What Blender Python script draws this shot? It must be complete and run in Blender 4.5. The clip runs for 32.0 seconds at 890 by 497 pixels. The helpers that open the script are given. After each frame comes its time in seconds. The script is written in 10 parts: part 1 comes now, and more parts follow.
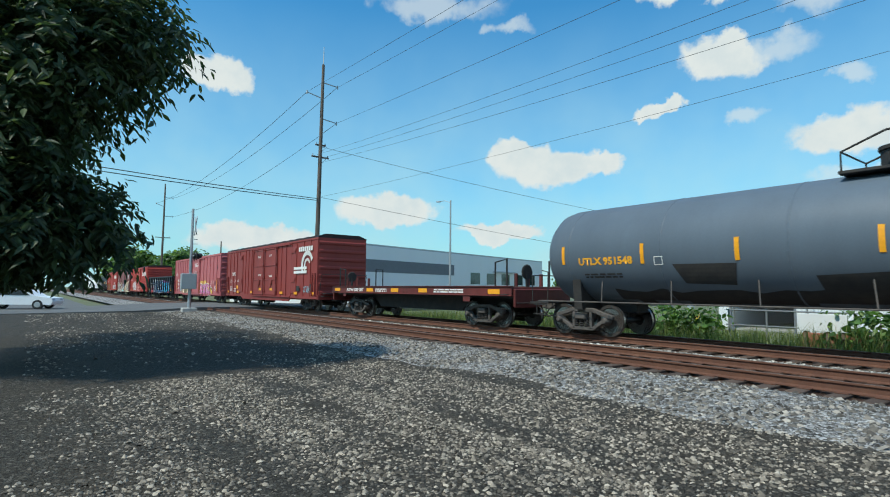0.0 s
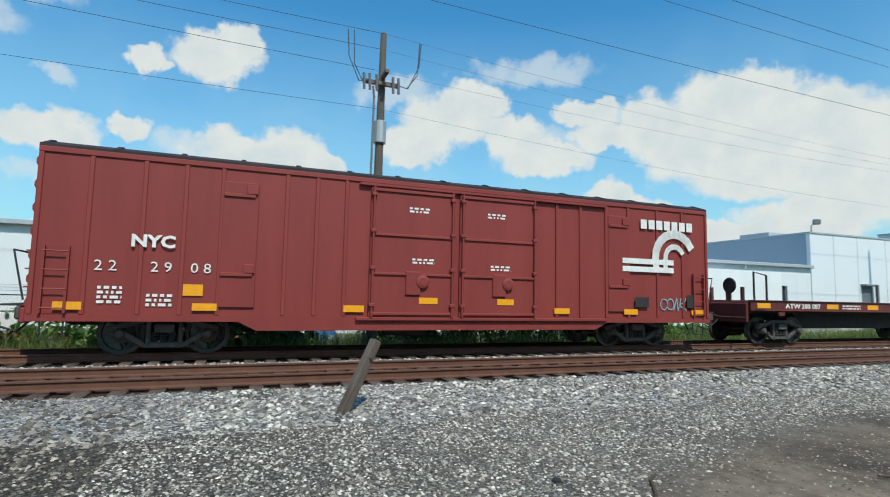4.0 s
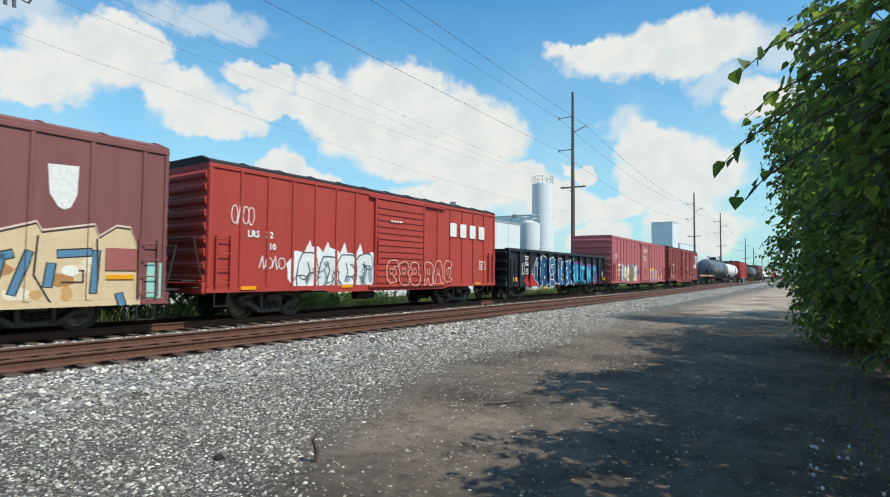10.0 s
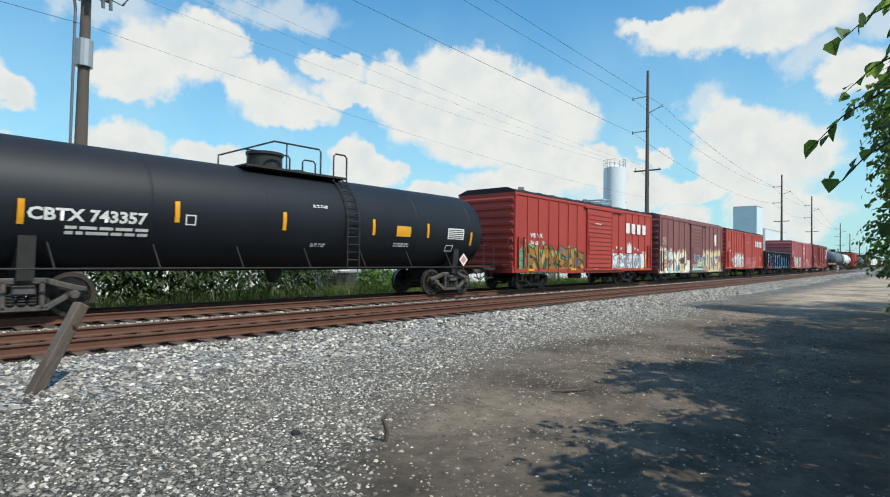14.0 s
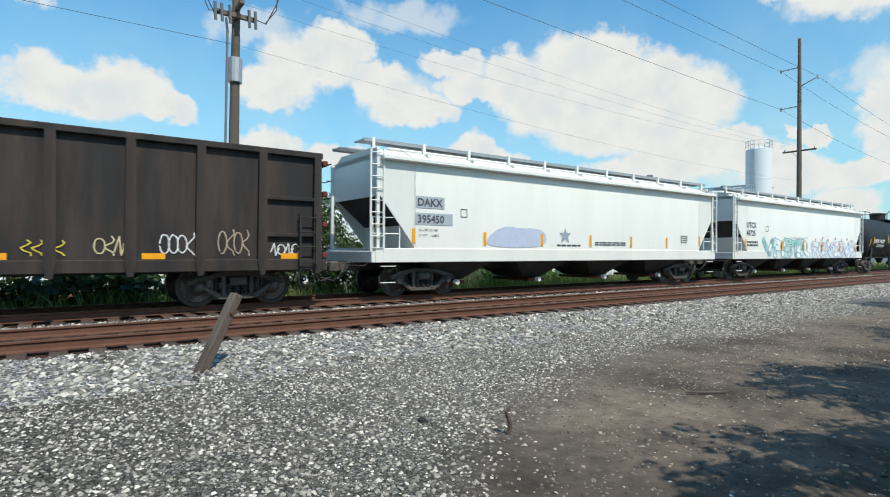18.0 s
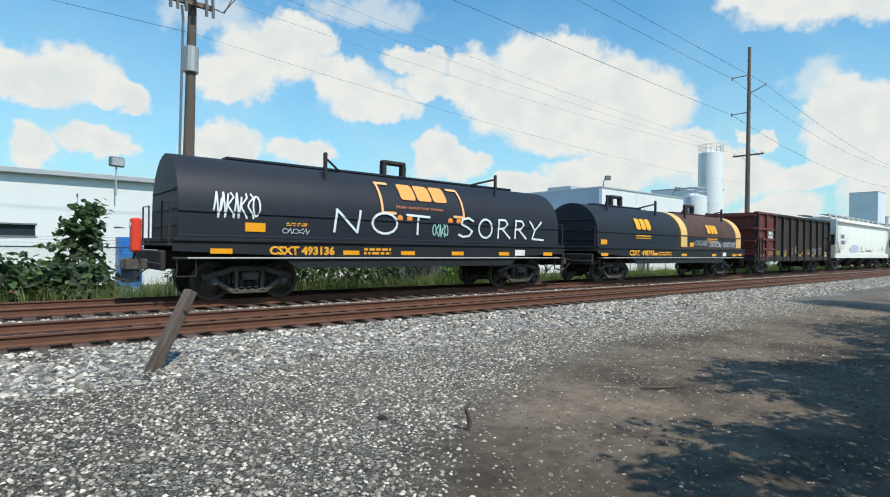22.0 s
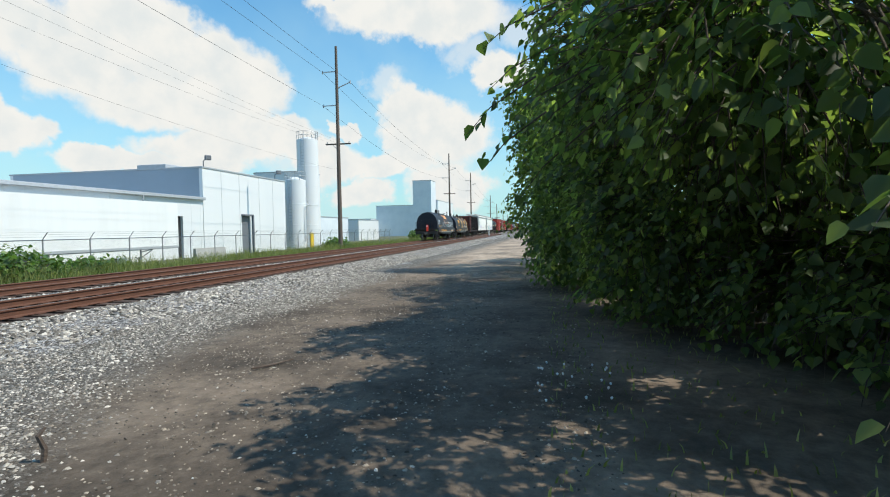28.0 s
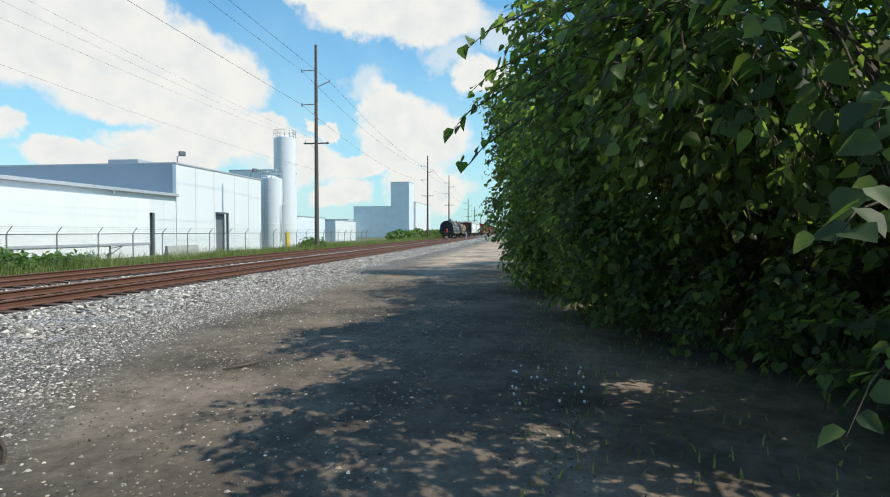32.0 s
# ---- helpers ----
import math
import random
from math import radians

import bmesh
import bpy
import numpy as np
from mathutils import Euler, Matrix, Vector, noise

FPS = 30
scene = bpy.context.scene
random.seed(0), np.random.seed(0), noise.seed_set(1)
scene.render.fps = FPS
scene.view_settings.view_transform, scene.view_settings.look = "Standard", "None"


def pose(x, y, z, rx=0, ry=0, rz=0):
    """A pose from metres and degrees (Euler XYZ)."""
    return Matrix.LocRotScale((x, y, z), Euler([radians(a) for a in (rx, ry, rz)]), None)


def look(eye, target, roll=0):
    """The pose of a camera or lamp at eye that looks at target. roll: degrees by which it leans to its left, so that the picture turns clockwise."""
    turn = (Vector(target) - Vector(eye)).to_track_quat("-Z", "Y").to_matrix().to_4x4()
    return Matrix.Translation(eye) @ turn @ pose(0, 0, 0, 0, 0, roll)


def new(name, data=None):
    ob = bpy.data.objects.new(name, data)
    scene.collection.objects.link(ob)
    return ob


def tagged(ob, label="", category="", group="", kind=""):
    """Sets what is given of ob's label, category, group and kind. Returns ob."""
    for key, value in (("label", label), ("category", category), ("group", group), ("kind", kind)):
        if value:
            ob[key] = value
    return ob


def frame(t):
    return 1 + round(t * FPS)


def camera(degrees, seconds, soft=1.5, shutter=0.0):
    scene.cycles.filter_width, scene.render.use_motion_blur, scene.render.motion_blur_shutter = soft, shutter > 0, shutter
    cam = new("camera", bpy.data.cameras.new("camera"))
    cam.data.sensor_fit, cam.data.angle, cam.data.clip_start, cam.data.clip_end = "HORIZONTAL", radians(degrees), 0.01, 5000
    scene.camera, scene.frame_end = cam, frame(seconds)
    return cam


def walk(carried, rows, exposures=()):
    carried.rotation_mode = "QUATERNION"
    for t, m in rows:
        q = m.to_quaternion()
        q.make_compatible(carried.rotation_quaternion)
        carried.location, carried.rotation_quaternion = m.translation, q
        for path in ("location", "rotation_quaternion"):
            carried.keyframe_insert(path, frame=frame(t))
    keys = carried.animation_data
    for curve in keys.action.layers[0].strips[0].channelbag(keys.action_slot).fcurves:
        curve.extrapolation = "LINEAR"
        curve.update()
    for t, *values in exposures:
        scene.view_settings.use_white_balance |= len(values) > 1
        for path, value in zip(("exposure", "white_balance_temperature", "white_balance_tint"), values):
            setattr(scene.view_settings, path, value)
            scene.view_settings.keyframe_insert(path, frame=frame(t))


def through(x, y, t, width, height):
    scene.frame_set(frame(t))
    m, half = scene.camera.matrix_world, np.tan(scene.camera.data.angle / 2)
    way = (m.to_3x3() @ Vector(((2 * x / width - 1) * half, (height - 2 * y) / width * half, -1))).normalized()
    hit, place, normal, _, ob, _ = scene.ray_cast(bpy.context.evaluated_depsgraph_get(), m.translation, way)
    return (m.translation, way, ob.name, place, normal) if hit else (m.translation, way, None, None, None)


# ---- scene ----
cam = camera(78.48, 32.0, soft=1.05, shutter=0.08)
PATH = [
    (0.0, pose(0, 0, 1.6, 94.32, -0.47, 52.63)),
    (0.5, pose(0, 0, 1.6, 94.32, -0.42, 51.50)),
    (1.0, pose(0, 0, 1.6, 94.66, -0.92, 49.30)),
    (1.5, pose(0, 0, 1.6, 94.88, -1.38, 42.73)),
    (2.0, pose(0, 0, 1.6, 95.17, -0.89, 35.85)),
    (2.5, pose(0, 0, 1.6, 95.75, -0.78, 27.93)),
    (4.5, pose(0, 0, 1.6, 94.02, -0.85, -36.75)),
    (5.0, pose(0, 0, 1.6, 92.64, -0.23, -47.44)),
    (5.5, pose(0, 0, 1.6, 90.80, -0.37, -53.79)),
    (6.0, pose(0, 0, 1.6, 90.01, -0.97, -56.92)),
    (6.5, pose(0, 0, 1.6, 90.71, -2.86, -59.94)),
    (7.0, pose(0, 0, 1.6, 89.52, -2.28, -63.51)),
    (7.5, pose(0, 0, 1.6, 89.45, -2.09, -64.11)),
    (8.0, pose(0, 0, 1.6, 89.90, -2.08, -62.68)),
    (8.5, pose(0, 0, 1.6, 89.51, -1.61, -60.84)),
    (9.0, pose(0, 0, 1.6, 90.03, -1.81, -60.20)),
    (9.5, pose(0, 0, 1.6, 92.29, -0.68, -58.36)),
    (10.0, pose(0, 0, 1.6, 92.58, -0.48, -55.15)),
    (10.5, pose(0, 0, 1.6, 91.89, -1.15, -52.27)),
    (11.0, pose(0, 0, 1.6, 91.39, -1.14, -53.28)),
    (11.5, pose(0, 0, 1.6, 91.55, -1.27, -54.19)),
    (12.0, pose(0, 0, 1.6, 91.27, -1.28, -53.36)),
    (12.5, pose(0, 0, 1.6, 90.75, -1.20, -52.26)),
    (13.0, pose(0, 0, 1.6, 90.96, -1.09, -51.84)),
    (13.5, pose(0, 0, 1.6, 91.06, -0.94, -50.75)),
    (14.0, pose(0, 0, 1.6, 91.01, -0.81, -48.07)),
    (14.5, pose(0, 0, 1.6, 90.89, -0.39, -45.47)),
    (15.0, pose(0, 0, 1.6, 90.67, 0.17, -41.37)),
    (15.5, pose(0, 0, 1.6, 90.70, 0.22, -38.80)),
    (17.5, pose(0, 0, 1.6, 90.28, -0.20, -36.41)),
    (18.0, pose(0, 0, 1.6, 90.18, -0.32, -35.36)),
    (18.5, pose(0, 0, 1.6, 90.22, -0.31, -33.72)),
    (19.0, pose(0, 0, 1.6, 90.09, 0.03, -32.52)),
    (19.5, pose(0, 0, 1.6, 90.26, -0.31, -32.69)),
    (20.0, pose(0, 0, 1.6, 90.38, -0.67, -32.59)),
    (20.5, pose(0, 0, 1.6, 90.13, -0.95, -31.35)),
    (21.0, pose(0, 0, 1.6, 90.16, -0.36, -27.99)),
    (21.5, pose(0, 0, 1.6, 90.16, -0.38, -30.75)),
    (22.0, pose(0, 0, 1.6, 89.94, -0.84, -39.40)),
    (22.5, pose(0, 0, 1.6, 89.76, -0.83, -49.76)),
    (23.0, pose(0, 0, 1.6, 89.08, -0.26, -58.63)),
    (23.5, pose(0, 0, 1.6, 88.71, -0.45, -64.02)),
    (24.0, pose(0, 0, 1.6, 88.44, -0.79, -65.96)),
    (24.5, pose(0, 0, 1.6, 88.51, 0.55, -69.79)),
    (25.0, pose(0, 0, 1.6, 88.97, 1.24, -73.30)),
    (25.5, pose(0, 0, 1.6, 88.22, 1.22, -74.26)),
    (26.0, pose(0, 0, 1.6, 88.38, 0.51, -75.37)),
    (26.5, pose(0, 0, 1.6, 88.07, 0.83, -76.54)),
    (28.5, pose(0, 0, 1.6, 88.05, 0.38, -80.06)),
    (29.0, pose(0, 0, 1.6, 88.00, -0.64, -80.30)),
    (29.5, pose(0, 0, 1.6, 87.82, 0.21, -80.49)),
    (30.0, pose(0, 0, 1.6, 87.84, 0.46, -80.68)),
    (30.5, pose(0, 0, 1.6, 87.65, 0.42, -80.85)),
    (31.0, pose(0, 0, 1.6, 87.62, 0.53, -80.92)),
    (31.5, pose(0, 0, 1.6, 88.29, 0.35, -81.33)),
    (32.0, pose(0, 0, 1.6, 88.21, -0.08, -81.59)),
]
walk(cam, PATH, [(0.0, -0.08, 6300, 0), (2.5, -0.1, 6300, 0), (5.0, -0.12, 6450, 3), (7.0, -0.06, 6550, 5), (9.0, 0.0, 6600, 5), (22.0, 0.02, 6650, 5), (26.0, 0.08, 6750, 7), (32.0, 0.1, 6750, 7)])

# ---- world and sun ----
SUN_EL, SUN_AZ = radians(54), radians(179)  # azimuth clockwise from +y
sun_dir = Vector((math.sin(SUN_AZ) * math.cos(SUN_EL), math.cos(SUN_AZ) * math.cos(SUN_EL), math.sin(SUN_EL)))
sun = new("sun", bpy.data.lights.new("sun", "SUN"))
sun.data.energy, sun.data.angle, sun.data.color = 4.2, radians(0.53), (1.0, 0.94, 0.85)
sun.matrix_world = look(sun_dir * 50, (0, 0, 0))


def build_world(solid, thin):
    """A clear sky with cumulus clouds. Rows: azimuth, elevation, half width and half height in degrees."""
    w = bpy.data.worlds.new("sky")
    scene.world = w
    w.use_nodes = True
    nt = w.node_tree
    nt.nodes.clear()
    N, Lk = nt.nodes.new, nt.links.new

    def feed(n, values):
        for i, v in enumerate(values):
            if v is None:
                continue
            if isinstance(v, (int, float, tuple)):
                n.inputs[i].default_value = v
            else:
                Lk(v, n.inputs[i])
        return n

    def calc(op, *values):
        n = N("ShaderNodeMath")
        n.operation = op
        return feed(n, values).outputs[0]

    def vec(op, *values):
        n = N("ShaderNodeVectorMath")
        n.operation = op
        return feed(n, values).outputs[1 if op == "DOT_PRODUCT" else 0]

    def span(v, a, b, lo=0.0, hi=1.0, smooth=True):
        n = N("ShaderNodeMapRange")
        n.interpolation_type = "SMOOTHSTEP" if smooth else "LINEAR"
        feed(n, (v, a, b, lo, hi))
        return n.outputs[0]

    def blend(fac, a, b, how="MIX"):
        n = N("ShaderNodeMix")
        n.data_type, n.blend_type = "RGBA", how
        for i, v in ((0, fac), (6, a), (7, b)):
            if isinstance(v, (int, float, tuple)):
                n.inputs[i].default_value = v
            else:
                Lk(v, n.inputs[i])
        return n.outputs[2]

    tc = N("ShaderNodeTexCoord").outputs["Generated"]

    def fbm(scale, detail, rough):
        n = N("ShaderNodeTexNoise")
        n.inputs["Scale"].default_value, n.inputs["Detail"].default_value, n.inputs["Roughness"].default_value = scale, detail, rough
        Lk(tc, n.inputs["Vector"])
        return n

    sep = N("ShaderNodeSeparateXYZ")
    Lk(tc, sep.inputs[0])
    az = calc("MULTIPLY", calc("ARCTAN2", sep.outputs[0], sep.outputs[1]), 180 / math.pi)
    el = calc("MULTIPLY", calc("ARCSINE", sep.outputs[2]), 180 / math.pi)
    place = N("ShaderNodeCombineXYZ")
    feed(place, (az, el))
    # billows at three sizes
    big, mid, fine = fbm(9.0, 3.0, 0.5), fbm(22.0, 4.0, 0.55), fbm(60.0, 5.0, 0.6)
    p = place.outputs[0]
    for n, k in ((big, 4.5), (mid, 3.6), (fine, 1.5)):
        p = vec("MULTIPLY_ADD", vec("SUBTRACT", n.outputs["Color"], (0.5, 0.5, 0.5)), (k, k * 0.75, 0.0), p)

    def field(rows):
        out = None
        for a, e, hw, hh in rows:
            q = vec("MULTIPLY_ADD", p, (1 / hw, 1 / hh, 0.0), (-a / hw, -e / hh, 0.0))
            b = calc("SUBTRACT", 1.0, vec("DOT_PRODUCT", q, q))
            out = b if out is None else calc("SMOOTH_MAX", out, b, 0.6)
        return out

    body = field(solid)
    cover = span(body, -0.65, 0.25)
    wisp = calc("MULTIPLY", span(calc("ADD", field(thin), calc("MULTIPLY_ADD", mid.outputs["Fac"], 3.0, -1.5)), -0.6, 1.0), 0.6)
    # haze that thickens towards the horizon
    veil = calc("MULTIPLY", span(el, 28.0, 0.0, 0.0, 0.9, False), calc("MULTIPLY_ADD", big.outputs["Fac"], 1.0, 0.35))
    sky = N("ShaderNodeTexSky")
    sky.sky_type, sky.sun_disc = "NISHITA", False
    sky.sun_elevation, sky.sun_rotation = SUN_EL, SUN_AZ
    sky.air_density, sky.dust_density, sky.ozone_density = 1.2, 0.6, 3.0
    blue = blend(1.0, sky.outputs[0], (0.47, 1.15, 1.45, 1), "MULTIPLY")
    blue = blend(veil, blue, (CLOUD * 0.66, CLOUD * 0.94, CLOUD * 1.02, 1))
    lit = span(calc("ADD", mid.outputs["Fac"], calc("MULTIPLY", body, -0.1)), 0.18, 0.62)
    white = blend(lit, (CLOUD * 0.86, CLOUD * 0.91, CLOUD * 0.95, 1), (CLOUD, CLOUD, CLOUD, 1))
    col = blend(wisp, blue, (CLOUD * 0.95, CLOUD * 0.98, CLOUD, 1))
    col = blend(cover, col, white)
    bg = N("ShaderNodeBackground")
    bg.inputs[1].default_value = SKY_STRENGTH
    Lk(col, bg.inputs[0])
    Lk(bg.outputs[0], N("ShaderNodeOutputWorld").inputs[0])


SKY_STRENGTH, CLOUD = 0.125, 6.7
clouds_west = [
    (-75.9, 20.3, 3.0, 1.7), (-77.7, 20.9, 1.5, 1.2), (-25.5, 21.5, 3.9, 2.0), (-24.2, 22.5, 1.9, 1.4), (-31.0, 17.7, 1.9, 0.8), (-42.2, 13.0, 5.5, 2.0),
    (-37.3, 13.0, 3.1, 1.2), (-45.7, 13.9, 2.4, 1.3), (-58.3, 8.2, 5.1, 1.7), (-15.9, 13.6, 4.1, 2.1), (-27.3, 27.8, 6.4, 1.6), (-18.4, 27.8, 4.5, 1.0),
    (-2.7, 22.3, 4.1, 2.3), (-8.3, 21.0, 1.9, 1.3), (-0.7, 23.7, 2.5, 2.0), (-9.4, 14.4, 2.2, 1.3), (1.9, 13.5, 2.3, 2.3), (-4.3, 7.8, 3.5, 2.3),
    (2.4, 7.8, 2.0, 2.3), (-72.0, 5.0, 6.0, 1.6), (-47.0, 6.0, 5.0, 1.0),
]
clouds_middle = [
    (4.7, 14.2, 3.9, 2.3), (7.9, 13.3, 2.5, 1.3), (21.1, 18.5, 4.5, 2.5), (18.0, 15.8, 3.8, 1.9), (24.9, 20.1, 2.5, 1.7), (28.2, 17.0, 3.1, 1.8),
    (32.0, 14.7, 3.8, 1.4), (35.8, 18.9, 3.0, 1.3), (37.9, 11.0, 1.8, 1.3), (41.3, 8.9, 2.3, 1.8), (41.5, 17.4, 2.3, 2.5),
    (48.6, 17.8, 3.9, 3.1), (54.4, 15.8, 5.4, 3.0), (59.4, 13.9, 4.1, 3.2), (54.1, 12.3, 7.9, 2.2), (60.2, 9.7, 6.4, 1.4), (0.2, 13.7, 4.1, 2.0),
    (-4.6, 8.8, 3.0, 1.6), (17.1, 9.8, 3.6, 1.9), (24.5, 9.5, 2.7, 1.5), (7.2, 9.0, 2.9, 1.3),
]
clouds_east_unseen = [
    (77.1, 21.2, 8.5, 2.1), (70.7, 22.2, 4.7, 0.9), (76.4, 12.3, 3.3, 2.5), (79.6, 9.7, 4.5, 2.6), (75.9, 9.2, 3.2, 2.8), (85.2, 15.6, 2.6, 1.9),
    (38.3, 10.1, 2.0, 2.2), (49.4, 6.6, 4.9, 1.1), (55.1, 6.4, 4.6, 1.0), (69.6, 10.2, 1.1, 0.9), (66.3, 7.7, 3.9, 1.5), (70.8, 3.7, 2.9, 1.4),
    # the last five clouds are unseen, added to whiten the sky's light
    (48.3, 6.9, 4.1, 1.0), (80.2, 4.6, 4.2, 2.4), (-60, 45, 18, 6), (-130, 30, 20, 8), (120, 28, 16, 7), (170, 20, 24, 6), (30, 50, 20, 7),
]
clouds_fill = [(45.5, 15.5, 4.4, 3.4), (51.5, 18.6, 3.6, 2.4), (38.5, 16.6, 3.6, 1.2), (58.0, 8.4, 8.0, 1.4), (72.0, 6.5, 6.0, 1.2)]
clouds_thin = [
    (-53.7, 28.2, 6.8, 1.2), (-46.6, 26.2, 2.0, 0.7), (-20.6, 21.8, 2.7, 1.2), (-23.5, 15.9, 1.9, 0.8), (-16.8, 25.1, 3.0, 1.4), (-1.9, 13.8, 4.6, 1.2),
    (-12.3, 9.3, 6.6, 1.1), (-15.3, 18.2, 1.6, 0.8), (30.5, 23.1, 6.3, 1.3), (16.0, 21.2, 4.4, 1.4), (66.8, 6.3, 5.4, 1.5), (31.8, 15.4, 4.9, 2.1),
    (36.9, 18.6, 3.6, 1.2), (81.6, 17.9, 3.3, 1.5), (73.1, 15.3, 2.3, 1.3), (60.9, 8.1, 6.2, 1.6), (87.2, 19.6, 3.5, 1.5),
]
build_world([(a, e, w * 0.86, h * 0.86) for a, e, w, h in clouds_west] + clouds_middle + clouds_fill + clouds_east_unseen, clouds_thin)
# ---- materials ----
def srgb(h):
    c = [int(h[i:i + 2], 16) / 255 for i in (0, 2, 4)]
    return tuple(x / 12.92 if x <= 0.04045 else ((x + 0.055) / 1.055) ** 2.4 for x in c)


def material(name, base, rough=0.6, metal=0.0, spots=None, spot_amount=0.3, spot_scale=3.0, grain=0.15, grain_scale=40.0,
             bump=0.1, bump_scale=60.0, streak=0.0, per_object=0.0, spec=0.5):
    """A painted or raw surface: base colour, patches of a second colour at a large scale, grain at a small one, fine relief.
    streak stretches the patches downwards, as rain does."""
    m = bpy.data.materials.new(name)
    m.use_nodes = True
    nt = m.node_tree
    N, Lk = nt.nodes.new, nt.links.new
    bsdf = nt.nodes["Principled BSDF"]
    bsdf.inputs["Roughness"].default_value, bsdf.inputs["Metallic"].default_value = rough, metal
    bsdf.inputs["Specular IOR Level"].default_value = spec
    tc = N("ShaderNodeTexCoord")
    mp = N("ShaderNodeMapping")
    mp.inputs["Scale"].default_value = (1, 1, 1.0 / (1 + 5 * streak))
    Lk(tc.outputs["Object"], mp.inputs[0])
    big = N("ShaderNodeTexNoise")
    big.inputs["Scale"].default_value, big.inputs["Detail"].default_value = spot_scale, 6
    big.inputs["Roughness"].default_value = 0.65
    Lk(mp.outputs[0], big.inputs["Vector"])
    small = N("ShaderNodeTexNoise")
    small.inputs["Scale"].default_value, small.inputs["Detail"].default_value = grain_scale, 4
    Lk(tc.outputs["Object"], small.inputs["Vector"])
    rng = N("ShaderNodeMapRange")
    rng.inputs["From Min"].default_value, rng.inputs["From Max"].default_value = 0.42, 0.72
    rng.inputs["To Max"].default_value = spot_amount
    Lk(big.outputs["Fac"], rng.inputs["Value"])
    mix = N("ShaderNodeMix")
    mix.data_type = "RGBA"
    Lk(rng.outputs[0], mix.inputs[0])
    mix.inputs[6].default_value = (*base, 1)
    mix.inputs[7].default_value = (*(spots or [c * 0.55 for c in base]), 1)
    g = N("ShaderNodeMapRange")
    g.inputs["To Min"].default_value, g.inputs["To Max"].default_value = 1 - grain, 1 + grain
    Lk(small.outputs["Fac"], g.inputs["Value"])
    mul = N("ShaderNodeMix")
    mul.data_type, mul.blend_type = "RGBA", "MULTIPLY"
    mul.inputs[0].default_value = 1.0
    Lk(mix.outputs[2], mul.inputs[6])
    Lk(g.outputs[0], mul.inputs[7])
    col = mul.outputs[2]
    if per_object:
        oi = N("ShaderNodeObjectInfo")
        r = N("ShaderNodeMapRange")
        r.inputs["To Min"].default_value, r.inputs["To Max"].default_value = 1 - per_object, 1 + per_object
        Lk(oi.outputs["Random"], r.inputs["Value"])
        m3 = N("ShaderNodeMix")
        m3.data_type, m3.blend_type = "RGBA", "MULTIPLY"
        m3.inputs[0].default_value = 1.0
        Lk(col, m3.inputs[6])
        Lk(r.outputs[0], m3.inputs[7])
        col = m3.outputs[2]
    Lk(col, bsdf.inputs["Base Color"])
    if bump:
        bn = N("ShaderNodeTexNoise")
        bn.inputs["Scale"].default_value, bn.inputs["Detail"].default_value = bump_scale, 5
        Lk(tc.outputs["Object"], bn.inputs["Vector"])
        b = N("ShaderNodeBump")
        b.inputs["Strength"].default_value, b.inputs["Distance"].default_value = bump, 0.02
        Lk(bn.outputs["Fac"], b.inputs["Height"])
        Lk(b.outputs[0], bsdf.inputs["Normal"])
    return m


